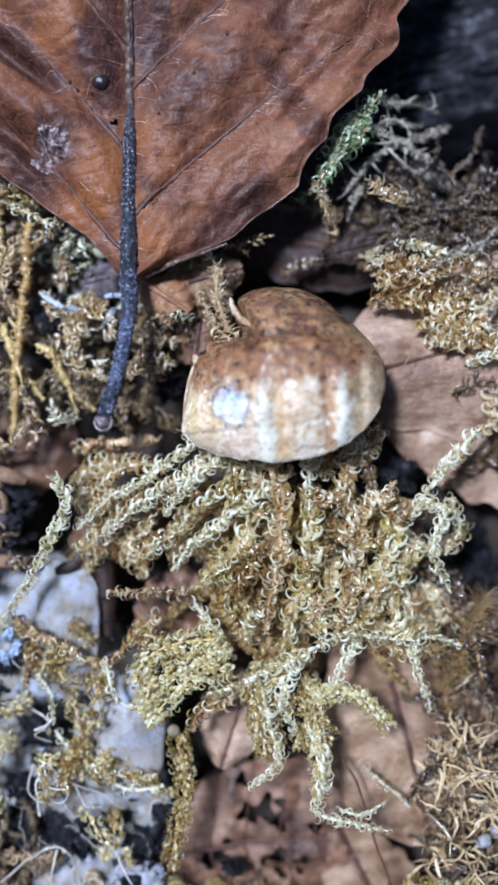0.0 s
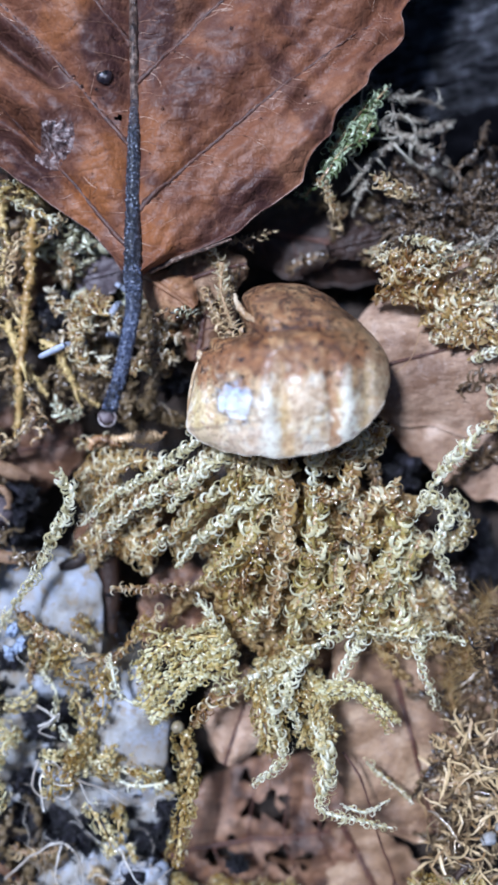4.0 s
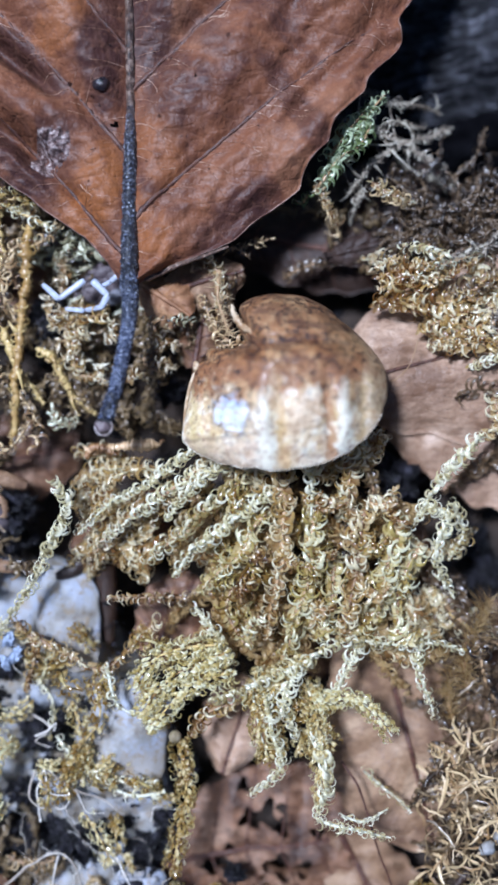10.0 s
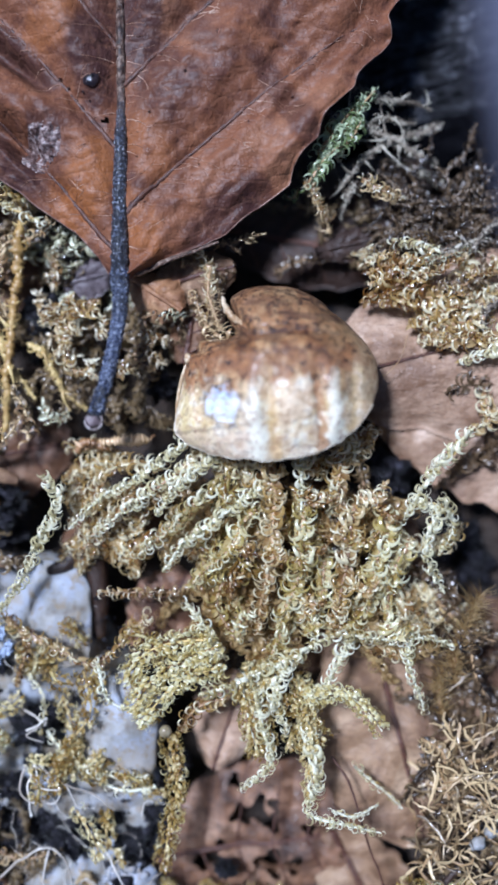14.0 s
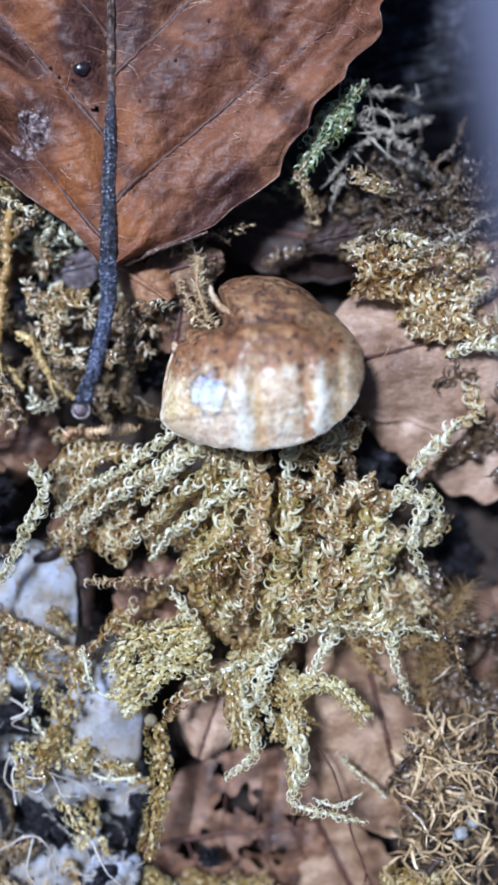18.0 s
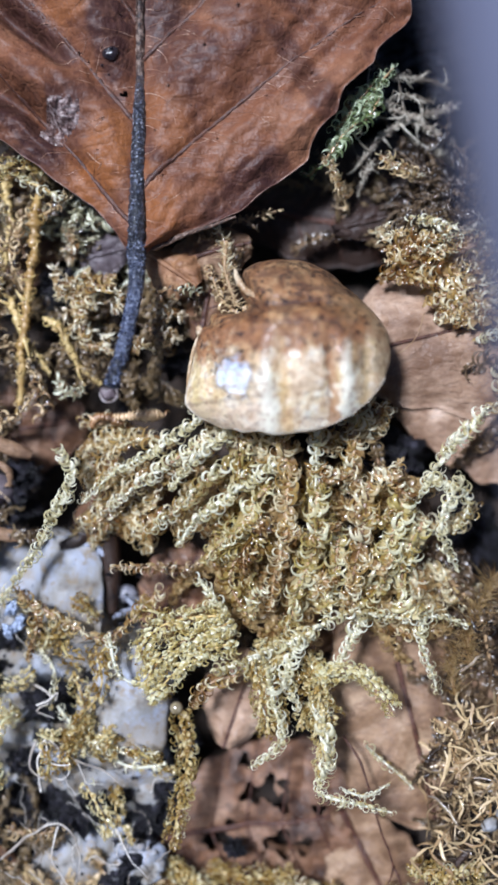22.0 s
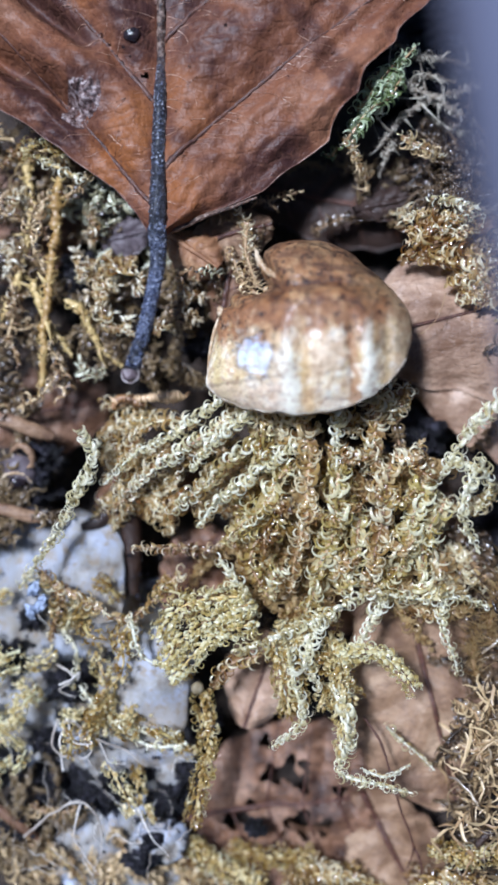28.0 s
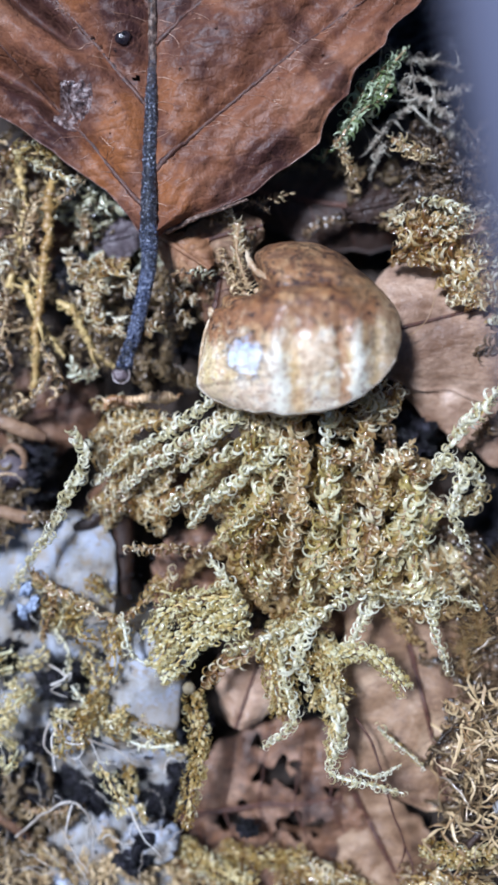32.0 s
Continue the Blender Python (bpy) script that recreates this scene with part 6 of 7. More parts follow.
    shoot([(-13.70, 15.97, -0.4), (-14.63, 15.63, 0.2), (-16.46, 16.04, 0)], 1.8, O, STEM_YELLOW, 0.3)
    shoot([(-12.58, 13.94, -0.2), (-13.74, 14.56, 0.2), (-15.39, 15.14, 0)], 1.6, PL, STEM_YELLOW, 0.4)
    shoot([(-9.6, 13.2, -1.4), (-11.0, 12.7, -1.0), (-12.6, 12.4, -1.2)], 2.0, MOSS_GREY, SP, 0.0)
    shoot([(-10.8, 14.2, -1.6), (-12.0, 14.0, -1.2), (-13.3, 13.3, -1.4)], 2.0, MOSS_GREY, SP, 0.0)
    shoot([(-10.6, 11.9, -1.8), (-11.6, 11.2, -1.4), (-12.6, 11.0, -1.6)], 1.8, MOSS_GREY, SP, 0.1)
    shoot([(-9.10, 8.67, -0.9), (-10.48, 8.43, -0.5), (-11.78, 8.10, -0.7)], 1.5, G, S, 0.0)
    shoot([(-10.90, 8.11, -0.8), (-11.36, 6.62, -0.4), (-11.00, 5.00, -0.4), (-9.96, 4.65, -0.6)], 1.5, G, S, 0.0)
    for x, y, a in ((-5.3, 7.7, 2.2), (-4.6, 6.6, 2.8), (-6.2, 6.3, 1.4), (-5.2, 5.2, 2.4), (-6.6, 4.6, 2.9), (-4.3, 8.6, 2.0), (-9.4, 6.9, 0.6), (-10.4, 7.4, 3.6), (-10.7, 5.8, 2.6), (-9.6, 5.4, 4.4), (-11.3, 8.6, 2.9)):
        shoot([(x, y, -1.3), (x + 0.7 * math.cos(a), y + 0.7 * math.sin(a), -0.5), (x + 1.3 * math.cos(a + 0.5), y + 1.3 * math.sin(a + 0.5), -0.4)], 1.25, MOSS_BLOND if x < -6 else MOSS_TAWNY, S, 0.0)
    for x, y, a, m in ((-16.2, 13.4, 3.4, MOSS_BLOND), (-17.4, 11.6, 2.6, MOSS_TAWNY), (-16.4, 10.4, 4.0, MOSS_TAWNY), (-17.6, 8.4, 1.2, MOSS_BLOND), (-16.3, 7.0, 3.6, MOSS_TAWNY), (-13.2, 9.8, 5.0, MOSS_TAWNY), (-12.6, 6.8, 0.6, MOSS_TAWNY), (-13.0, 2.4, 5.4, MOSS_GREY), (-16.2, 15.6, 2.8, G), (-14.6, 15.2, 0.4, G), (-12.4, 10.4, 0.9, MOSS_TAWNY), (-11.4, 9.6, 5.6, G)):
        shoot([(x, y, -1.7), (x + 0.9 * math.cos(a), y + 0.9 * math.sin(a), -0.9), (x + 1.9 * math.cos(a + 0.6), y + 1.9 * math.sin(a + 0.6), -0.9)], 1.35, m, S, 0.05)
    # short crossing sprays over the fan
    fan = random.Random(404)
    for k in range(22):
        x, y = fan.uniform(-0.5, 9.4), fan.uniform(-11.4, -2.6)
        a = math.atan2(y - 2.0, x - 3.0) + fan.choice((-1, 1)) * fan.uniform(0.4, 1.0)
        l = fan.uniform(1.3, 2.4)
        shoot([(x, y, 0.5), (x + 0.55 * l * math.cos(a), y + 0.55 * l * math.sin(a), fan.uniform(1.3, 1.8)), (x + l * math.cos(a + 0.5), y + l * math.sin(a + 0.5), 1.2)], fan.uniform(1.2, 1.7), (G, MOSS_LIME, G)[k % 3], S, 0.05)
    # small tight curls over the tan leaf and at the leaf margin
    for x, y, a in ((7.8, 11.6, 0.2), (8.6, 10.9, 6.1), (8.0, 10.2, 0.3), (9.9, 11.7, 6.2), (10.4, 10.6, 0.1), (11.9, 11.0, 0.4), (12.6, 9.9, 6.0), (14.0, 10.4, 0.2), (11.4, 6.5, 0.1), (12.6, 7.1, 6.2), (13.7, 6.4, 0.2), (14.9, 7.0, 6.1), (12.0, 7.9, 0.5)):
        shoot([(x, y, -0.2), (x + 1.0, y + math.sin(a), 0.8), (x + 2.1, y + 1.9 * math.sin(a), 0.5)], 1.1, MOSS_GOLD, S, 0.0)
    shoot([(3.9, 16.8, 0.2), (4.7, 15.7, 0.1), (5.4, 14.3, -0.5)], 1.0, MOSS_BLOND, S, 0.0)
    shoot([(7.6, 16.9, -0.2), (8.8, 16.2, 0.3), (10.3, 15.8, 0.0)], 1.2, MOSS_BLOND, S, 0.0)
    shoot([(10.6, 11.2, 0.6), (12.6, 11.8, 1.0), (14.4, 12.4, 0.7)], 0.9, MOSS_GREY, S, 0.0)
    shoot([(-6.21, 7.05, -1), (-6.89, 5.56, -0.6), (-5.47, 4.85, -0.8)], 1.6, MOSS_BROWN, S, 0.0)
    shoot([(-2.72, 12.33, -0.2), (-2.00, 10.84, 0.1), (-2.17, 8.31, 0.3)], 1.3, G, S, 0.2)
    shoot([(-3.48, 10.30, -0.9), (-3.65, 8.10, -0.7), (-4.02, 6.67, -0.9)], 1.5, MOSS_BROWN, S, 0.1)
    shoot([(4.76, 18.28, 0.55), (6.06, 19.88, 0.75), (7.43, 21.55, 0.55)], 1.7, MOSS_GREEN, S, 0.25)
    shoot([(4.17, 16.56, 0.35), (5.11, 17.79, 0.65), (6.35, 18.85, 0.65)], 1.7, MOSS_GREEN, S, 0.25)
    shoot([(6.01, 18.53, 0.55), (7.05, 19.17, 0.75), (7.61, 20.49, 0.55)], 1.6, MOSS_GREEN, S, 0.25)
    shoot([(6.03, 19.31, 0.35), (7.15, 20.84, 0.55), (8.38, 22.42, 0.15)], 1.5, MOSS_GREEN, S, 0.25)
    shoot([(6.49, 18.64, -0.9), (5.74, 19.99, -0.6), (6.46, 21.07, -0.6)], 1.3, MOSS_GREY, S, 0.2)
    shoot([(8.07, 16.53, -0.5), (9.10, 16.09, -0.2), (10.19, 15.58, -0.3)], 1.4, MOSS_STRAW, S, 0.0)
    shoot([(3.57, 16.38, -0.6), (3.20, 15.79, -0.4), (2.84, 15.97, -0.4)], 1.0, MOSS_GREEN, S, 0.0)
    shoot([(-0.04, 12.41, -0.6), (-1.11, 12.84, -0.1), (-1.82, 12.29, 0)], 1.0, B, S, 0.2)
    shoot([(1.05, 13.54, -0.8), (-0.40, 12.91, -0.4), (-1.47, 12.71, -0.3)], 1.0, MOSS_STRAW, S, 0.3)
    shoot([(15.57, 6.53, 0.4), (14.06, 6.83, 0.8), (12.34, 6.15, 0.6)], 2.0, G, S, 0.0)
    shoot([(15.22, 7.95, 0.4), (13.00, 7.54, 0.8), (11.63, 6.86, 0.6)], 2.0, G, S, 0.0)
    shoot([(17.40, 5.84, 0.2), (15.52, 5.80, 0.6), (13.80, 5.29, 0.4)], 1.9, PL, S, 0.0)
    shoot([(11.35, 10.46, 0.2), (9.51, 10.04, 0.6), (7.79, 9.04, 0.2)], 2.0, G, S, 0.0)
    shoot([(11.75, 11.57, 0), (9.53, 11.30, 0.5), (7.79, 10.82, 0.2)], 2.0, G, S, 0.0)
    shoot([(12.78, 9.40, 0.2), (10.90, 9.14, 0.7), (8.83, 9.01, 0.4)], 2.0, G, S, 0.0)
    shoot([(11.47, 13.09, -0.4), (9.75, 12.60, 0.2), (8.18, 11.93, 0)], 1.8, B, S, 0.0)
    shoot([(12.42, 12.24, 0.2), (10.76, 12.54, 0.5), (9.20, 12.93, 0.3)], 1.7, PL, S, 0.1)
    shoot([(15.68, 10.86, 0), (13.80, 10.07, 0.4), (12.36, 9.70, 0.5)], 1.8, B, S, 0.0)
    shoot([(14.18, 8.67, 0.3), (12.69, 8.45, 0.6), (10.59, 7.58, 0.5)], 1.7, G, S, 0.0)
    shoot([(18.12, 7.97, 0.2), (16.61, 7.22, 0.5), (15.17, 6.86, 0.6)], 1.9, G, S, 0.0)
    shoot([(11.39, -18.43, 0), (12.78, -19.43, 0.2), (12.44, -21.25, 0.1)], 1.5, MOSS_STRAW, S, 0.2)
    shoot([(5.63, -22.88, 0.5), (7.02, -23.15, 0.7), (8.46, -22.52, 0.5)], 1.1, PL, SP, 0.3)
    shoot([(-2.67, -29.50, -3), (-0.04, -30.06, -2.6), (2.96, -29.78, -2.8)], 1.8, O, STEM_YELLOW, 0.0)
    shoot([(-5.28, -29.03, -2.8), (-3.01, -30.70, -2.4), (-0.41, -31.55, -2.6)], 1.8, O, STEM_YELLOW, 0.0)
    shoot([(1.46, -31.28, -2.8), (4.42, -30.70, -2.4), (7.42, -31.92, -2.6)], 1.8, G, STEM_YELLOW, 0.0)
    shoot([(-16.55, -29.50, -3), (-13.84, -30.43, -2.6), (-12.01, -32.40, -2.8)], 1.7, MOSS_STRAW, STEM_YELLOW, 0.0)
    shoot([(10.07, -28.00, -0.6), (12.15, -28.53, -0.2), (14.66, -28.17, -0.2)], 1.8, O, STEM_YELLOW, 0.0)
    shoot([(9.04, -31.09, -1), (11.87, -30.16, -0.6), (15.12, -30.88, -0.6)], 1.8, G, STEM_YELLOW, 0.0)
    shoot([(-11.70, -16.25, -1.2), (-10.55, -18.71, -0.9), (-10.95, -21.32, -1.1)], 1.6, O, STEM_YELLOW, 0.5)
    shoot([(-5.69, -22.01, -1.2), (-7.58, -22.19, -0.9), (-9.50, -21.68, -1.1)], 1.5, PL, SP, 0.5)
    shoot([(-12.61, -18.44, -1.2), (-11.35, -19.98, -0.9), (-11.77, -22.63, -1.2)], 1.4, PL, SP, 0.5)
    shoot([(-13.91, -14.82, -1.3), (-12.68, -16.27, -1), (-12.97, -18.62, -1.2)], 1.4, PL, SP, 0.5)
    shoot([(-8.81, -23.62, -1.4), (-8.57, -25.28, -1), (-7.88, -27.23, -1.3)], 1.4, O, STEM_YELLOW, 0.5)
    shoot([(-15.86, -26.35, -1.8), (-13.91, -26.68, -1.3), (-11.76, -26.22, -1.5)], 1.2, MOSS_STRAW, S, 0.3)
    shoot([(-3.80, 7.85, -0.2), (-4.35, 8.27, 0.6), (-4.99, 7.86, 0.5)], 1.2, MOSS_GREY, S, 0.1)
    shoot([(-6.39, 7.64, 0), (-5.86, 8.08, 0.7), (-5.11, 8.17, 0.8)], 1.0, MOSS_STRAW, S, 0.2)
    shoot([(-1.47, 6.95, -0.2), (-2.45, 7.96, 0.3), (-3.07, 9.79, 0)], 1.3, MOSS_STRAW, S, 0.15)
    shoot([(-0.76, 11.39, -0.9), (-1.47, 10.19, -0.3), (-1.28, 8.70, 0.1)], 1.3, MOSS_BROWN, S, 0.1)
    shoot([(-0.39, 6.90, 0.2), (-1.10, 6.50, 0.6), (-1.98, 6.52, 0.5)], 1.2, MOSS_STRAW, S, 0.1)
    shoot([(-4.02, 11.37, -0.8), (-3.27, 11.58, -0.4), (-2.02, 11.31, -0.5)], 1.2, MOSS_STRAW, S, 0.2)
    shoot([(2.20, 11.34, -2.6), (3.85, 12.19, -2.2), (5.91, 12.42, -2.4)], 1.5, MOSS_UMBER, S, 0.2)
    shoot([(5.20, 13.62, -2.8), (6.65, 12.79, -2.4), (7.90, 11.60, -2)], 1.4, MOSS_BROWN, S, 0.2)


# dark gaps between the shoots: centre and radius
GAPS = [((-12.89, 8.89), 1.5), ((-8.61, 10.68), 0.9), ((9.07, -2.00), 1.6), ((-8.43, -9.32), 1.3), ((-4.61, 4.25), 1.3), ((-13.54, 5.14), 0.9), ((-14.68, -3.43), 1.5), ((-9.68, 1.93), 1.0), ((7.11, 9.79), 1.5), ((14.96, -4.14), 1.5), ((15.6, -7.0), 2.1), ((17.2, -6.2), 1.6)]


def carpet(box, count, z, material, label, seed, aim=None, length=(2, 4.5), width=(1.5, 2.2), sparse=0.1, beads=False):
    """Moss that fills a stretch of ground between the shoots that can be told apart."""
    rng = random.Random(seed)
    (x0, y1), (x1, y0) = box
    geo, rows = [], []
    for k in range(count):
        x, y = rng.uniform(x0, x1), rng.uniform(y0, y1)
        a = rng.uniform(0, 6.28)
        if aim is not None:
            a = math.atan2(y - aim[1], x - aim[0]) + rng.gauss(0, 0.5)
        l = rng.uniform(*length)
        zz = z + rng.uniform(-0.7, 0.7)
        pts = [(x + l * f * math.cos(a + 0.5 * f), y + l * f * math.sin(a + 0.5 * f), zz + 0.7 * math.sin(f * 2.4) - 0.5 * f) for f in (0, 0.5, 1)]
        if any(math.hypot(p[0] - c[0], p[1] - c[1]) < r for p in pts for c, r in GAPS):
            continue
        line = spline(pts, 10)
        rows += shoot_leaves(line, rng.uniform(*width), rng, gap=0.25, sparse=sparse, beads=beads or material is MOSS_OLIVE)
        geo.append(tube(line, np.linspace(0.14, 0.06, 10), 5))
    ob = solo("moss_carpet", join([leaf_geo(rows)] + geo), material, label, "moss", kind="stuff")
    two_tone(ob, rows, material)


def carpets():
    root = (2.82, 0.86)
    carpet(((-3.61, -2.00), (9.25, -12.36)), 80, -1.4, MOSS_AMBER, "dense amber-brown moss around worn shell", 1, root)
    carpet(((-2.6, -3.00), (9.6, -12.00)), 30, -0.2, MOSS_LIME, "loose yellow-green moss between golden shoots", 73, None, (1.4, 3.0), (1.3, 1.8), 0.25)
    carpet(((-3.25, 0.57), (7.11, -1.46)), 34, -0.5, MOSS_GOLD, "golden moss tucked under worn shell", 60, root, (1.2, 2.4), (1.3, 1.9))
    # Darker brown under the shoots puts the shade between them into colour.
    carpet(((-2.18, -1.64), (7.11, -11.29)), 50, -2.2, MOSS_BROWN, "brown moss beneath golden shoots, shade put into its colour", 2, root)
    carpet(((-10.39, -0.57), (-3.96, -5.93)), 30, -1.2, MOSS_GOLD, "golden-brown moss beside worn shell", 3, root)
    carpet(((-21.11, 18.71), (-11.82, -0.57)), 24, -1.3, MOSS_STRAW, "tawny tangled moss at leaf margin", 41, None, sparse=0.35, width=(0.9, 1.7))
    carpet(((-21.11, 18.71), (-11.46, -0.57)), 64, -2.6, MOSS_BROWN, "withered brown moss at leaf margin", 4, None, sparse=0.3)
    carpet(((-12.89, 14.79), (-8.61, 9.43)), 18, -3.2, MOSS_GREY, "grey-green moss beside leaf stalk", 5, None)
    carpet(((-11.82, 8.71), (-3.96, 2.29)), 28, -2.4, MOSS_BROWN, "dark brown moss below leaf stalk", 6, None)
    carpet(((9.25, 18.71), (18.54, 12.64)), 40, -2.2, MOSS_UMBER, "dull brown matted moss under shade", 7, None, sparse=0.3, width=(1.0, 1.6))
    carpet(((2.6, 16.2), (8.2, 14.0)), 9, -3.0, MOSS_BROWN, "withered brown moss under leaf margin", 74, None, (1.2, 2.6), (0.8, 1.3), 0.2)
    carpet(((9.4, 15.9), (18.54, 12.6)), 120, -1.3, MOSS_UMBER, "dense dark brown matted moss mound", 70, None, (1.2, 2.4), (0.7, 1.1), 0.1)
    carpet(((8.89, 12.29), (18.54, 8.00)), 34, -1.1, MOSS_GOLD, "golden matted moss over tan leaf", 8, None, (1.5, 3))
    carpet(((-0.04, -13.07), (3.89, -19.6)), 11, -0.9, MOSS_OLIVE, "olive moss over dead leaves", 9, (4.25, -11.29), (1.5, 2.6), (1.2, 1.7), 0.25)
    carpet(((-13.96, -12.36), (-5.39, -15.57)), 9, -1.0, MOSS_OLIVE, "olive moss over white fragments", 10, None, (1.2, 2.5), sparse=0.3)
    carpet(((-13.61, -19.86), (-6.11, -22.71)), 8, -1.2, MOSS_OLIVE, "olive moss over white fragments", 11, None, (1.0, 2), (1.0, 1.5), 0.3)
    carpet(((-12.6, -19.3), (-6.3, -23.0)), 9, -1.7, MOSS_OLIVE, "fine olive moss over white fragments", 71, None, (0.9, 1.9), (0.7, 1.1), 0.2)
    carpet(((-20.0, -24.6), (-14.2, -31.0)), 60, -3.0, MOSS_BROWN, "dark brown fuzzy moss at edge of crust", 72, None, (1.2, 2.6), (0.7, 1.2), 0.2)
    carpet(((-21.11, -12.00), (-13.61, -24.00)), 26, -1.6, MOSS_OLIVE, "wispy yellow moss over white fragments", 50, None, (1.2, 2.6), (0.9, 1.5), 0.4)
    carpet(((-5.04, -30.2), (18.54, -33.20)), 24, -3.3, MOSS_GOLD, "golden moss at edge of litter", 12, None, beads=True)
    carpet(((-18.96, -28.79), (-5.04, -32.36)), 20, -3.4, MOSS_STRAW, "tawny moss at edge of litter", 13, None)
    carpet(((8.89, -4.86), (12.46, -11.64)), 16, -1.4, MOSS_GOLD, "dense golden-brown moss around worn shell", 17, root)
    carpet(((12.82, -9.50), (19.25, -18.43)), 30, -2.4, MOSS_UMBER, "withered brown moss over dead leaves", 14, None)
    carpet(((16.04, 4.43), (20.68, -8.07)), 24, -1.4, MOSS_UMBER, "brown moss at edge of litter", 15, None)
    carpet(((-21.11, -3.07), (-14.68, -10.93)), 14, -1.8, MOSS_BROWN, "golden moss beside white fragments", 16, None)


def ribbon(line, width, rng):
    """A flat, channelled, frayed strip."""
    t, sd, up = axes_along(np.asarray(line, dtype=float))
    n = len(line)
    roll = rng.uniform(-0.8, 0.8)
    verts, faces = [], []
    for i in range(n):
        a = roll + 0.15 * i * rng.uniform(-1, 1)
        w = width * math.sin(math.pi * (0.12 + 0.8 * i / (n - 1))) ** 0.6 * rng.uniform(0.7, 1.2)
        side = math.cos(a) * sd[i] + math.sin(a) * up[i]
        hollow = np.cross(side, t[i])
        verts += [line[i] - w * side, line[i] + hollow * w * 0.5, line[i] + w * side]
    for i in range(n - 1):
        for k in range(2):
            faces.append((3 * i + k, 3 * i + k + 1, 3 * i + k + 4, 3 * i + k + 3))
    return np.array(verts), faces


def straw_tangle():
    carpet(((11.8, -19.6), (18.0, -30.0)), 48, -1.5, MOSS_BROWN, "matted straw-brown dry moss", 40, None, (1.5, 3.5), (0.9, 1.6), 0.35)
    ob = thing("dry_moss_tangle", (13.88, -23.66, -1.5), "loose tangle of straw-coloured dry moss strands", "moss")
    rng = random.Random(77)
    for k in range(340):
        x, y = rng.triangular(9.25, 18.5, 13.9), rng.uniform(-30.6, -18.1)
        if rng.random() < 0.4:
            x, y = rng.gauss(13.9, 1.43), rng.gauss(-22, 2.1)
        if x < 12.9 + 0.63 * min(0.0, y + 18.5):
            continue
        a, z, w, pts = rng.uniform(0, 6.28), rng.uniform(-1.4, 0.9), rng.uniform(0.035, 0.12), []
        bend = rng.gauss(0, 0.09)
        n = rng.randint(6, 13)
        dz = rng.gauss(0, 0.09)
        for i in range(n):
            pts.append((x, y, z))
            a += bend + rng.gauss(0, 0.30)
            x, y, z = x + 0.24 * math.cos(a), y + 0.24 * math.sin(a), z + dz
        part("strand", ribbon(np.array(pts), w, rng), MOSS_BROWN if k % 3 == 0 else MOSS_STRAW, ob)


# ---- odds and ends of the litter ----
def amber_plume(spine, seed, count, reach, label, material=MOSS_AMBER, lean=(0.05, 0.8, 0.35), spread=0.32):
    """A plume of fine upright hairs along a bent spine."""
    rng = random.Random(seed)
    ob = thing("moss_plume", spine[0], label, "moss")
    line = spline(spine, 40)
    part("stem", tube(line, np.linspace(0.12, 0.06, 40), 6, 0.2), STEM_BROWN, ob)
    t, sd, up = axes_along(line)
    geo = []
    for _ in range(count):
        i = rng.randrange(1, 40)
        d = np.array([rng.gauss(lean[0], spread), rng.gauss(lean[1], spread), rng.gauss(lean[2], 0.3)])
        d /= np.linalg.norm(d)
        l, bend = reach * rng.uniform(0.4, 1.1), rng.gauss(0, 0.25 + 0.4 * (spread > 0.5))
        pts = [line[i] + d * l * f + sd[i] * bend * l * f * f for f in np.linspace(0, 1, 6)]
        geo.append(tube(np.array(pts), rng.uniform(0.016, 0.032) * np.array([1, 1, 0.9, 0.7, 0.5, 0.2]), 4))
    tagged(part("hairs", join(geo), material, ob), kind="stuff")


def bark_strip(points, width, seed, material, label):
    """A narrow rolled strip of bark or leaf, hollow on one side."""
    rng = random.Random(seed)
    line = spline(points, 30)
    t, sd, up = axes_along(line)
    verts = []
    for i in range(30):
        w = width * math.sin(math.pi * (i + 2) / 34) ** 0.35 * rng.uniform(0.92, 1.08)
        for k in range(9):
            a = -1.5 + 3.0 * k / 8
            verts.append(line[i] + w * (math.sin(a) * sd[i] + (math.cos(a) - 1) * 0.8 * up[i]) + 0.05 * wob(i * 0.3, k, 0, 1.0, seed) * up[i])
    n = len(verts)
    f = grid_faces(30, 9)
    verts = np.array(verts + [v - np.array([0, 0, 0.12]) for v in verts])
    solo("bark_strip", (verts, f + [tuple(i + n for i in reversed(q)) for q in f]), material, label, "bark", group="bark strips")


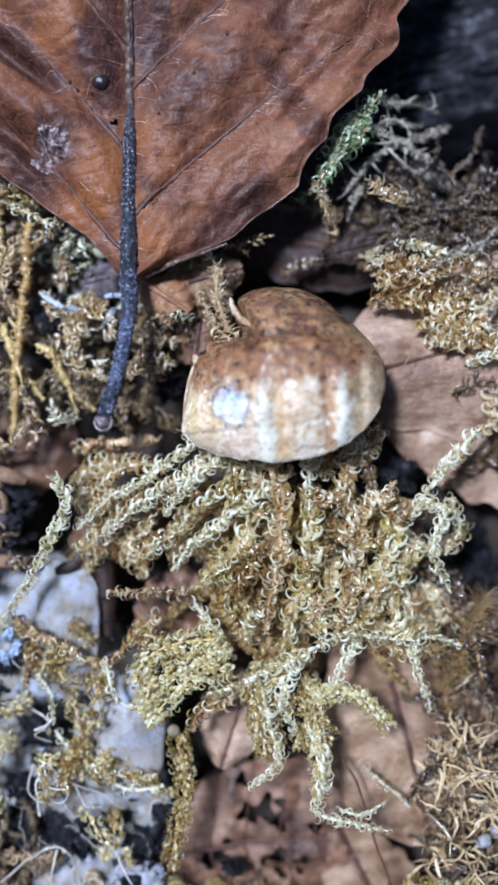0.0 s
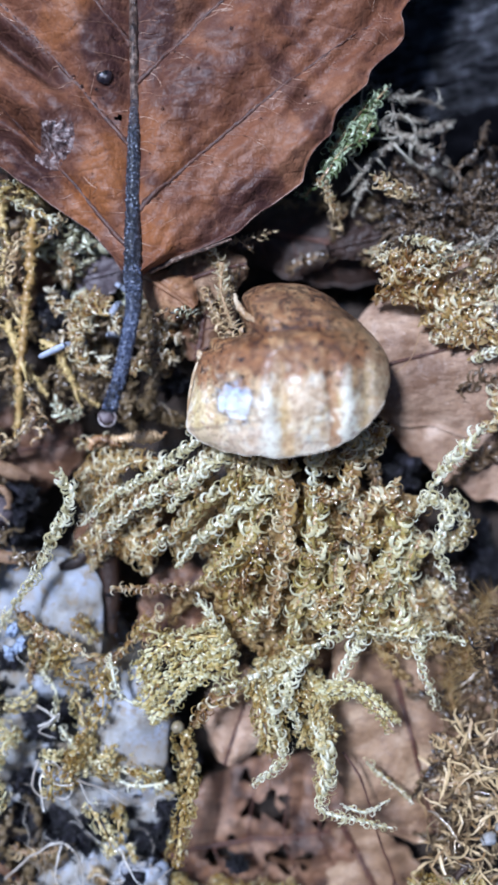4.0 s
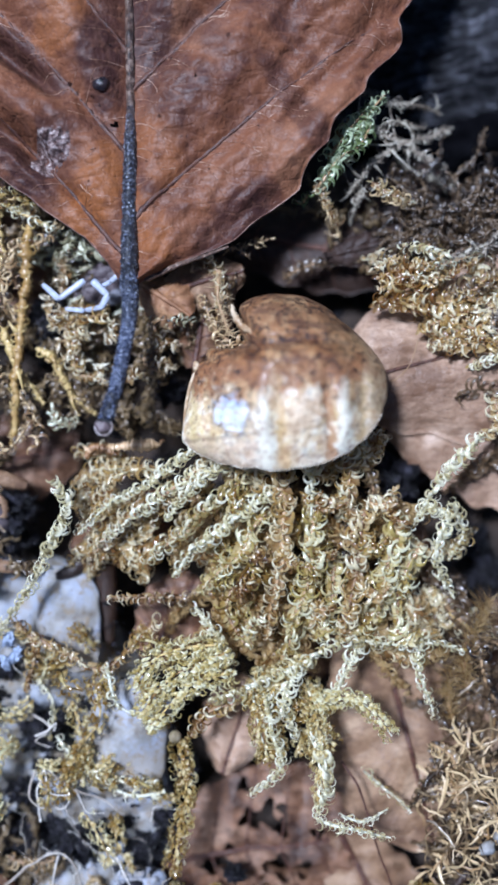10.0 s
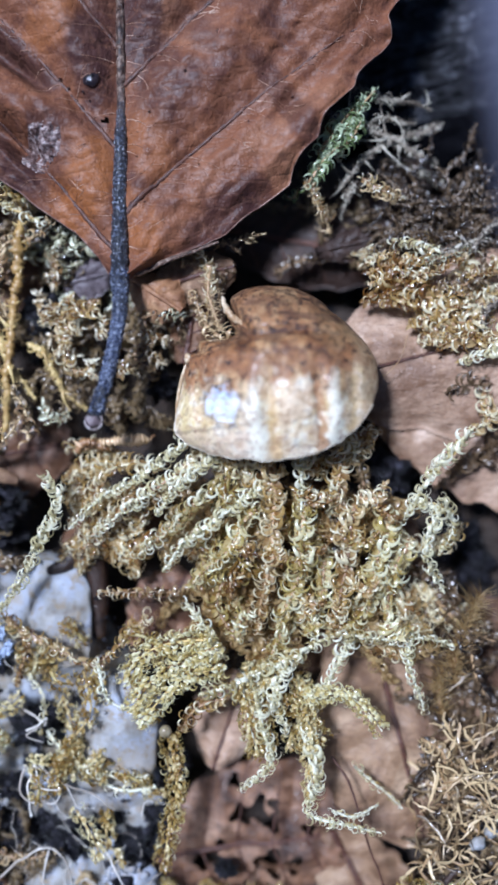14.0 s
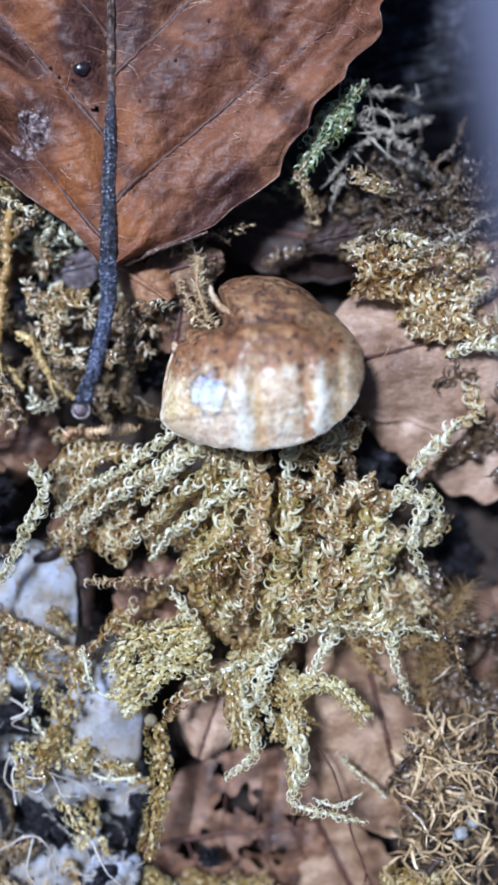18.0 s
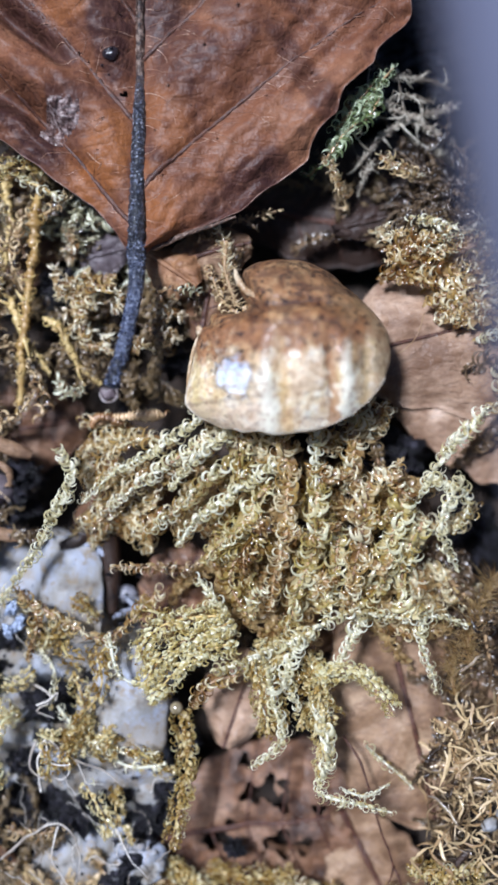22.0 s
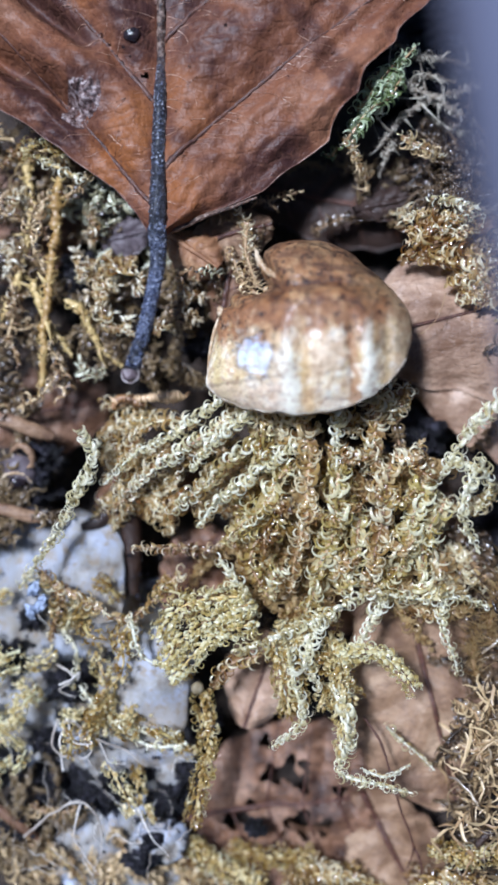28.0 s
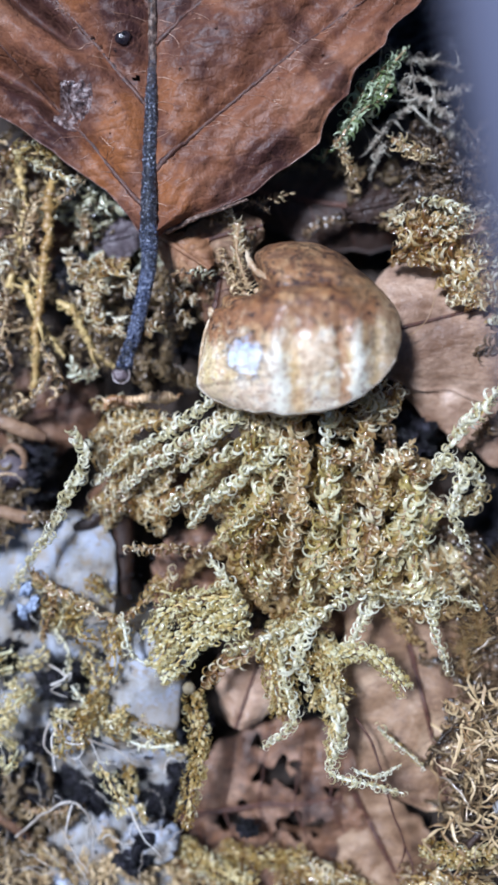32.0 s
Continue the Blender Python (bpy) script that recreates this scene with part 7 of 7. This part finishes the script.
def odds():
    amber_plume([(-2.0, 11.4, 0.0), (-2.1, 9.6, 0.6), (-1.7, 8.2, 0.7), (-1.4, 7.2, 0.6)], 9, 150, 0.65, "straw-coloured dry fibres beside worn shell", MOSS_STRAW, (0.15, -0.3, 0.4), 1.3)
    amber_plume([(15.4, -9.6, -0.9), (14.3, -11.6, -0.5), (13.6, -13.6, -0.5), (13.9, -15.6, -0.9)], 3, 480, 1.3, "amber fuzzy moss plume with fine hairs", spread=0.6)
    amber_plume([(13.0, -14.2, -1.2), (12.6, -15.8, -0.9), (13.0, -17.4, -1.1)], 4, 240, 1.1, "amber fuzzy moss plume with fine hairs", spread=0.6)
    ob = thing("seed_husk", (-16.87, -4.32, -3.6), "plum-black hollow husk with a pale curled rim", "husk")
    part("bowl", lump((-16.9, -4.5, -2.3), 1.35, 1.25, 1.1, 6, 0.12, 16, 24), LEAF_PLUM, ob)
    # solid black lump stands in for the dark inside of the husk
    part("mouth", lump((-16.9, -5.2, -1.9), 0.75, 0.6, 0.75, 9, 0.1, 12, 18), HUMUS, ob, "black lump in place of the shaded mouth")
    rim = spline([(-18.0, -5.4, -1.6), (-17.7, -4.9, -1.3), (-17.1, -4.7, -1.2), (-16.4, -4.8, -1.4), (-16.0, -5.3, -1.7)], 24)
    part("rim", tube(rim, 0.09 * np.sin(np.linspace(0.4, 2.8, 24)) + 0.02, 7, 0.3), LIP_PALE, ob, "thin pale rim")
    curl = spline([(-17.3, -3.3, -1.5), (-16.6, -2.9, -1.0), (-15.9, -3.3, -0.9), (-15.8, -4.1, -1.2), (-16.2, -4.3, -1.4)], 24)
    part("curl", tube(curl, 0.22 * np.sin(np.linspace(0.4, 2.9, 24)) + 0.03, 9, 0.2), LEAF_TAN, ob, "glossy tan curled flap")
    bark_strip([(-19.2, -1.0, -1.2), (-17.4, -1.3, -0.8), (-15.8, -1.9, -0.9), (-14.5, -2.3, -1.3)], 0.5, 5, LEAF_TAN, "tan-brown rolled bark strip")
    bark_strip([(-19.2, -7.0, -1.4), (-17.6, -7.1, -1.0), (-16.0, -7.5, -1.0), (-14.7, -7.6, -1.3)], 0.42, 6, LEAF_TAN, "tan rolled bark strip")
    bark_strip([(-20.0, -25.6, -2.6), (-18.3, -26.8, -2.1), (-16.6, -28.1, -2.1), (-15.3, -29.2, -2.6)], 0.36, 7, LEAF_BROWN, "reddish-brown rolled bark strip")
    for i, (x, y, a, r) in enumerate(((-15.55, -12.2, 70, 0.62), (-15.15, -13.25, 40, 0.50), (-15.75, -13.6, 110, 0.48), (-14.9, -12.7, 10, 0.36))):
        ca, sa = math.cos(radians(a)), math.sin(radians(a))
        v, f = lump((0, 0, 0), r, r * 0.6, 0.2, 3 + i, 0.9, 10, 16, 1.9)
        v = np.column_stack([x + v[:, 0] * ca - v[:, 1] * sa, y + v[:, 0] * sa + v[:, 1] * ca, -1.0 + 0.1 * i + v[:, 2] + 0.25 * v[:, 0]])
        solo("lichen_flake", (v, f), BLUE_FLAKE, "small bright bluish-white lichen flake", "lichen", group="lichen flakes")
    solo("water_droplet", lump((-4.86, -18.18, -0.3), 0.42, 0.42, 0.40, 2, 0.02, 14, 20), PEARL, "pearl-like water droplet on moss tip", "droplet", group="droplets")


# ---- moving things ----
def limb(name, length, radius, parent):
    line = np.array([(length * f, 0, 0) for f in np.linspace(0, 1, 9)])
    v, f = tube(line, radius * np.array([0.75, 1.0, 1.0, 0.95, 0.92, 0.9, 0.88, 0.85, 0.5]), 8)
    v = np.asarray(v) * np.array([1, 1, 0.55])
    ob = new(name, mesh_of(name, v, f, PALE_LIMB, (0, 0, 0)))
    ob.parent = parent
    return ob


def pale_spider():
    ob = thing("pale_spider", (0, 0, 0), "tiny pale long-legged spider hiding under litter", "spider")
    part("abdomen", lump((0.35, 0, -0.5), 0.72, 0.6, 0.45, 2, 0.1, 12, 18), PALE_BODY, ob, "greyish rounded abdomen")
    part("head", lump((-0.4, 0, -0.4), 0.42, 0.36, 0.32, 4, 0.1, 10, 14), PALE_BODY, ob)
    legs = []
    for lf, lt, r in ((2.0, 1.75, 0.23), (1.0, 0.9, 0.20), (1.5, 1.5, 0.20), (1.4, 0.95, 0.26)):
        femur = limb("leg", lf, r, ob)
        tibia = limb("lower_leg", lt, r * 0.92, femur)
        legs.append((femur, tibia, lf))
    return ob, legs


def moss_tuft():
    """A loose tuft of moss that the spider pushes aside."""
    ob = thing("moss_tuft", (0, 0, 0), "loose golden moss tuft with pale curled leaves", "moss")
    rng = random.Random(66)
    for k in range(4):
        a = 1.3 * k
        line = spline([(0.5 * math.cos(a + 2), 0.4 * math.sin(a + 2), -0.3), (0, 0, 0.1), (0.6 * math.cos(a), 0.5 * math.sin(a), 0.0)], 8)
        tagged(part("sprig", join([leaf_geo(shoot_leaves(line, 1.0, rng, gap=0.2)), tube(line, 0.07, 5)]), MOSS_GOLD, ob), kind="stuff")
    return ob


def grey_rod():
    """A smooth rounded rod close to the eye, at the edge of view."""
    ob = thing("grey_rod", (0, 0, 0), "smooth blue-grey plastic rod close to camera", "rod")
    n = 40
    line = np.array([(0.0, y, 0.0) for y in np.linspace(-34, 30, n)])
    rad = [7.5 * math.sqrt(max(0.004, 1 - max(0, (-26 - y) / 8.0) ** 2)) for y in line[:, 1]]
    part("shaft", tube(line, rad, 48), GREY_ROD, ob)
    return ob


ground()
rotten_wood()
litter()
big_leaf()
shell = worn_shell()
fragments()
crumbs()
rootlets()
sprigs()
moss()
carpets()
straw_tangle()
odds()
spider, spider_legs = pale_spider()
tuft = moss_tuft()
rod = grey_rod()


def mm_pose(x, y, z, rx=0, ry=0, rz=0):
    return pose(x * MM, y * MM, z * MM, rx, ry, rz)


def swing(leg, rows):
    femur, tibia, reach = leg
    walk(femur, [(t, mm_pose(x, y, z, 0, drop, a)) for t, x, y, z, drop, a, fold, b in rows])
    walk(tibia, [(t, mm_pose(reach, 0, 0, 0, fold, b)) for t, x, y, z, drop, a, fold, b in rows])


def motions():
    sx, sy, sz = SHELL_AT
    nudges = [(0, -0.06, 0.0, 0), (3.5, -0.06, 0.0, 0), (8.5, -0.08, -0.04, 0), (8.8, -0.10, -0.22, -0.5), (10.5, -0.09, -0.18, -0.4), (10.9, -0.03, -0.02, 0), (13.5, 0, 0, 0), (15.5, -0.05, -0.02, 0), (20.5, -0.08, 0.12, -0.4), (21.0, -0.24, 0.09, -0.1), (23, -0.26, 0.13, 0.1), (32, -0.26, 0.13, 0)]
    walk(shell, [(t, mm_pose(sx + dx, sy + dy, sz, 0, 0, r)) for t, dx, dy, r in nudges])
    body = [(0, -7.83, 10.26, -2.4), (8.3, -8.09, 10.34, -2.4), (8.9, -9.46, 10.09, -1.9), (10.5, -9.38, 10.08, -1.9), (11.0, -8.25, 9.8, -2.2), (13, -7.8, 9.71, -3.0), (15.5, -8.09, 5.98, -5.4), (18, -7.48, -5.03, -5.4), (19.7, -5.01, -10.66, -5.0), (20.3, -6.09, -11.1, -3.4), (21.0, -7.83, -12.23, -3.2), (21.5, -8.38, -11.87, -2.9), (22.2, -8.95, -11.46, -2.9), (22.7, -8.17, -13.08, -3.4), (23.0, -8.03, -12.66, -3.8), (23.5, -8.61, -12.29, -5.4), (32, -7.73, -12.94, -5.4)]
    walk(spider, [(t, mm_pose(x, y, z)) for t, x, y, z in body])
    swing(spider_legs[0], [(0, -2.49, -1.55, 0.89, -37, 176, 46, -40), (0.6, -2.37, -1.51, 0.96, -35, 173, 50, -57), (0.9, -2.48, -1.56, 0.83, -40, 175, 49, -58), (1.2, -3.28, -1.94, 0.67, -46, -174, 54, -50), (1.5, -3.59, -2.34, 0.61, -48, -169, 59, -59), (1.8, -3.54, -1.8, 0.6, -49, -176, 38, -47), (2.1, -3.54, -2.3, 0.61, -48, -169, 59, -59), (2.45, -3.58, -2.13, 0.6, -49, -176, 38, -47), (2.75, -3.52, -2.75, 0.58, -49, -162, 56, -53), (3.0, -3.57, -2.59, 0.6, -48, -156, 34, -53), (3.3, -3.4, -3.46, 0.47, -55, -151, 49, -34), (3.5, -3.43, -3.61, 0.48, -54, -143, 45, -43), (4.5, -2.65, -4.06, 0.48, -54, 163, 51, 106), (5.5, -1.88, -4.51, 0.48, -54, 109, 25, 165), (6.0, -1.52, -4.04, 0.49, -54, 142, 41, 156), (6.5, -1.16, -3.57, 0.5, -53, 175, 58, 172), (6.6, -1.04, -2.5, 0.7, -54, 135, 59, 162), (6.7, -0.91, -1.44, 0.91, -55, 96, 58, 150), (7.0, -1.04, -0.46, 1.68, -41, 88, 39, 82), (7.2, -0.69, -0.83, 1.56, -46, 98, 64, 114), (7.5, -0.11, -1.26, 1.44, -51, 111, 65, -162), (8.0, 0.04, -1.18, 1.36, -55, 119, 70, -150), (8.4, 0.28, -0.48, 2.06, -25, 135, 53, -26), (8.6, 0.17, -0.03, 1.25, -36, 158, 50, 15), (8.8, 0.06, 0.42, 0.44, -46, -180, 35, 47), (9.0, -0.31, 0.45, 1.08, -23, -161, 23, -11), (9.2, -0.9, 0.43, 1.8, 0, -142, 0, -58), (9.6, -1.04, 0.47, 1.8, 0, -145, 5, -47), (10.0, -1.11, 0.66, 1.8, 0, -144, 25, -78), (10.5, -1.49, 0.59, 1.8, 0, -145, 3, -47), (10.62, -0.84, 0.33, 1.18, -21, -176, 47, 12), (10.75, -0.2, 0.06, 0.56, -43, 153, 48, 118), (10.81, -0.59, 0.22, 0.71, -38, -163, 80, 79), (10.88, -0.99, 0.38, 0.86, -34, -120, 68, -83), (10.94, -1.39, 0.55, 1.01, -29, -76, 43, -114), (11.0, -1.79, 0.71, 1.15, -25, -33, 28, -146), (11.12, -1.67, 0.44, 0.96, -33, -74, 42, -125), (11.25, -1.55, 0.18, 0.76, -42, -116, 62, -125), (11.38, -1.43, -0.08, 0.56, -50, -157, 68, -178), (11.5, -1.31, -0.34, 0.36, -59, 162, 47, 157), (12.0, 0.26, -0.22, 0.61, -51, -175, 51, 166), (12.7, 0.45, 0.07, 0.25, -59, -176, 37, 173), (14.5, 0.5, -0.08, -2.31, -61, -180, 36, 167), (17.0, 1.8, -0.91, -1.36, -61, -180, 36, 168), (19.4, 0.78, -1.56, -1.68, -61, -180, 36, 167), (19.6, -0.38, -1.4, -0.8, -62, 172, 59, 150), (19.8, -1.22, -1.5, -0.17, -62, 163, 87, -101), (20.0, -1.73, -1.85, 0.23, -62, 154, 52, -57), (20.25, -1.75, -1.42, 0.75, -31, 112, 31, -25), (20.5, -1.64, -0.82, 1.74, 0, 71, 0, -11), (20.67, -1.19, -0.43, 1.38, -9, 112, 9, -24), (20.83, -0.74, -0.04, 1.02, -19, 154, 15, -38), (21.0, -0.29, 0.34, 0.65, -28, -164, 18, -53), (21.1, 0.13, 0.36, 0.36, -36, -165, 33, -86), (21.2, 0.55, 0.39, 0.08, -45, -166, 36, -125), (21.3, 0.19, 0.8, 0.26, -36, 155, 55, -68), (21.4, -0.18, 1.21, 0.43, -28, 116, 44, 5), (21.5, -0.54, 1.63, 0.61, -20, 78, 13, 49), (21.7, -0.89, 1.77, 0.19, -34, 83, 33, 16), (21.85, -0.63, 1.99, 0.4, -27, 110, 32, 36), (22.0, -0.36, 2.21, 0.61, -20, 136, 32, 55), (22.1, -0.3, 1.81, 0.56, -22, 97, 21, 63), (22.2, -0.24, 1.41, 0.52, -23, 58, 8, 70), (22.35, 0.27, 1.65, 0.2, -41, 86, 41, -7), (22.5, 0.78, 1.89, -0.11, -59, 114, 9, -84), (22.7, 0.84, 3.3, 0.55, -39, 130, -13, -107), (22.85, 0.54, 3.21, 0.94, -32, 77, 50, -27), (23.0, 0.24, 3.11, 1.33, -26, 24, 41, 99), (23.17, 0.35, 2.17, 0.44, -38, 76, 50, 118), (23.33, 0.45, 1.22, -0.46, -49, 129, 48, 146), (23.5, 0.55, 0.27, -1.35, -61, -179, 36, 167), (32.0, 0.54, 0.27, -1.35, -61, -179, 36, 167)])
    swing(spider_legs[1], [(0, -0.04, -0.63, 1.6, -30, -180, 77, 0), (2.0, 0.18, -0.51, 1.6, -30, -180, 83, 0), (3.5, -0.11, -0.89, 1.45, -40, 133, 80, 173), (4.5, 0.04, -0.6, 1.39, -46, 174, 80, -175), (5.5, 0.18, -0.31, 1.32, -51, -145, 78, -163), (6.5, 0.09, 0.25, 1.33, -50, -141, 69, -175), (6.95, 0.19, -0.12, 1.76, -52, 165, 65, -178), (7.4, 0.28, -0.49, 2.19, -54, 112, 61, 180), (8.6, 1.33, 0.53, 1.61, -52, 121, 54, 170), (8.9, 1.57, 1.04, 1.58, -26, 172, 79, -8), (9.2, 1.1, 1.42, 1.8, 0, -136, 33, -24), (10.0, 1.18, 1.23, 1.46, -20, -135, 50, -35), (10.5, 1.32, 0.76, 1.62, -10, -152, 46, -20), (10.75, 0.98, 0.74, 1.43, -30, -140, 81, -1), (11.0, 0.63, 0.72, 1.23, -50, -129, 63, 164), (12.7, 0.45, 0.66, 1.16, -54, -112, 56, 175), (13.6, 0.27, 0.07, -0.17, -52, -146, 56, 160), (14.5, 0.18, -0.08, -1.32, -50, -180, 51, 147), (17.0, 1.48, -0.91, -0.37, -50, -180, 51, 147), (19.4, 0.46, -1.56, -0.69, -50, -180, 51, 147), (20.0, 0.94, 0.62, 1.22, -51, -179, 50, 149), (21.5, 1.05, -1.05, 0.52, -51, -179, 50, 150), (23.0, -0.98, -1.11, 1.42, -51, -179, 50, 149), (23.5, 0.23, 0.26, -0.36, -50, -179, 52, 146), (32.0, 0.23, 0.26, -0.36, -50, -179, 52, 146)])
    swing(spider_legs[2], [(0, -0.61, -2.05, 0.88, -54, -161, 51, 177), (5.5, -0.64, -3.57, 0.88, -54, 162, 43, 166), (6.2, -0.82, -3.61, 1.22, -36, 156, 60, 133), (7.0, -1.09, -3.65, 1.95, -45, -165, 60, 174), (7.6, -0.51, -3.27, 1.77, -55, -180, 48, 180), (8.5, 0.12, -1.78, 1.43, -55, -172, 49, 177), (8.75, 0.32, -1.31, 1.45, -32, -165, 68, -32), (9.0, 0.29, -0.88, 1.56, -9, -157, 7, -39), (9.5, 0.11, -0.92, 1.47, -13, -160, 27, -33), (10.0, 0.16, -0.88, 1.14, -26, -164, 47, -35), (10.5, 0.2, -0.96, 1.06, -30, -163, 63, -45), (11.0, 0.04, -2.48, 1.0, -42, 167, 59, 98), (12.0, -0.59, -2.26, 0.98, -51, -146, 58, -178), (12.7, -0.34, -1.84, 0.72, -56, -135, 46, 177), (14.5, 0.34, -0.08, -1.83, -58, -180, 40, 164), (17.0, 1.64, -0.91, -0.87, -58, -180, 40, 164), (19.4, 0.62, -1.56, -1.2, -58, -180, 40, 164), (20.0, -0.48, -0.71, 0.84, -51, -146, 55, -177), (20.5, 0.04, -0.54, 0.28, -51, 169, 46, 155), (21.0, 0.77, -0.1, 0.43, -51, 124, 23, 161), (21.17, 0.65, -0.3, 0.42, -47, 126, 14, 179), (21.33, 0.53, -0.5, 0.4, -42, 127, 19, -152), (21.5, 0.41, -0.71, 0.38, -38, 128, 39, -118), (21.75, 0.88, -0.81, 0.46, -34, 129, 26, -138), (22.0, 1.35, -0.92, 0.53, -31, 129, 21, -160), (22.2, 0.88, -0.47, 0.87, -17, 134, 45, -157), (22.5, 0.0, -0.02, 1.6, 0, 126, 70, -146), (22.7, -0.09, 1.05, 1.8, 0, 126, 61, -166), (23.0, 0.33, 0.71, 1.64, -22, 125, 46, -171), (23.25, 0.36, 0.49, 0.39, -40, 153, 38, 160), (23.5, 0.39, 0.27, -0.86, -57, -179, 41, 164), (32.0, 0.39, 0.26, -0.86, -57, -179, 41, 164)])
    swing(spider_legs[3], [(0, -1.47, -2.18, 0.95, -55, 45, 51, 180), (8.5, -0.76, -1.86, 1.51, -55, 45, 50, 180), (8.67, -0.65, -1.08, 1.32, -48, 22, 68, -120), (8.83, -0.53, -0.29, 1.14, -40, -1, 38, -84), (9.0, -0.65, 0.45, 1.04, -33, -24, 0, -89), (9.5, -0.87, 0.51, 1.36, -18, -28, 1, -86), (10.0, -0.63, 0.68, 1.8, 0, -44, 12, -78), (10.5, -0.84, 0.5, 1.8, 0, -37, 14, -88), (10.75, -0.86, -0.13, 1.34, -26, -28, 40, -103), (11.0, -0.89, -0.77, 0.88, -53, -18, 41, -152), (12.7, -0.81, -0.58, 0.76, -59, -41, 45, -165), (13.3, -0.51, -0.71, -0.18, -58, -87, 52, -177), (13.9, -0.1, -0.39, -0.95, -57, -134, 52, 166), (14.5, 0.31, -0.08, -1.73, -56, -180, 45, 153), (17.0, 1.61, -0.91, -0.77, -57, -180, 45, 153), (19.4, 0.59, -1.56, -1.1, -57, -180, 45, 153), (20.0, 1.44, 0.81, 0.82, -57, -179, 44, 154), (21.5, 1.55, -0.86, 0.12, -57, -179, 44, 155), (23.0, -0.49, -0.92, 1.02, -57, -179, 44, 154), (23.5, 0.36, 0.27, -0.76, -56, -179, 46, 152), (32.0, 0.36, 0.26, -0.77, -56, -179, 45, 152)])
    walk(tuft, [(t, mm_pose(x, y, z)) for t, x, y, z in [(0, -10.26, 9.28, -0.9), (8.5, -10.26, 9.28, -0.9), (8.9, -12.34, 8.11, -0.8), (32, -12.42, 8.11, -0.8)]])
    rows = [
        (0, 18.11, 0.23, 31.26, 10.0), (3.5, 18.33, 0.05, 31.01, 10.0), (6, 18.11, 0.0, 30.87, 10.0), (9, 17.98, 0.45, 30.78, 10.0),
        (11, 18.17, 0.23, 30.86, 10.0), (12, 17.81, 0.0, 30.78, 10.0), (13, 17.62, 0.17, 30.84, 10.0), (14.5, 17.55, 0.22, 30.72, 10.0),
        (15.5, 17.63, 0.29, 30.62, 10.0), (16, 19.64, -1.7, 29.74, 10.0), (16.5, 18.81, -1.14, 30.15, 10.0), (17, 18.94, -0.77, 30.47, 10.0),
        (17.5, 17.3, -0.1, 30.86, 10.0), (18, 17.27, -0.22, 31.1, 10.0), (18.5, 17.57, -1.58, 30.68, 10.0), (19, 16.35, -0.77, 30.67, 10.0),
        (19.5, 16.6, 1.34, 30.85, 10.0), (20, 16.16, 1.89, 30.68, 10.0), (20.5, 16.22, 1.56, 30.74, 10.0), (21, 15.87, 0.31, 30.7, 10.0),
        (21.5, 15.48, -0.73, 30.71, 10.0), (22, 15.42, -1.33, 30.5, 10.0), (22.5, 15.29, -1.32, 30.43, 10.0), (23, 15.71, -1.43, 30.35, 10.0),
        (23.5, 15.1, -1.5, 30.32, 10.0), (24, 15.47, -1.84, 30.28, 10.0), (25, 15.53, -2.4, 30.14, 10.0), (25.5, 15.68, -2.36, 30.13, 10.0),
        (27.5, 14.86, -2.73, 30.3, 10.0), (28, 14.98, -2.28, 30.3, 10.0), (29, 15.01, -2.67, 30.38, 10.0), (30, 15.21, -2.42, 30.44, 10.0),
        (31, 15.68, -2.31, 30.38, 10.0), (32, 15.73, -2.41, 30.44, 10.0),
    ]
    walk(rod, [(t, mm_pose(x, y, z, 0, 0, lean)) for t, x, y, z, lean in rows])


motions()
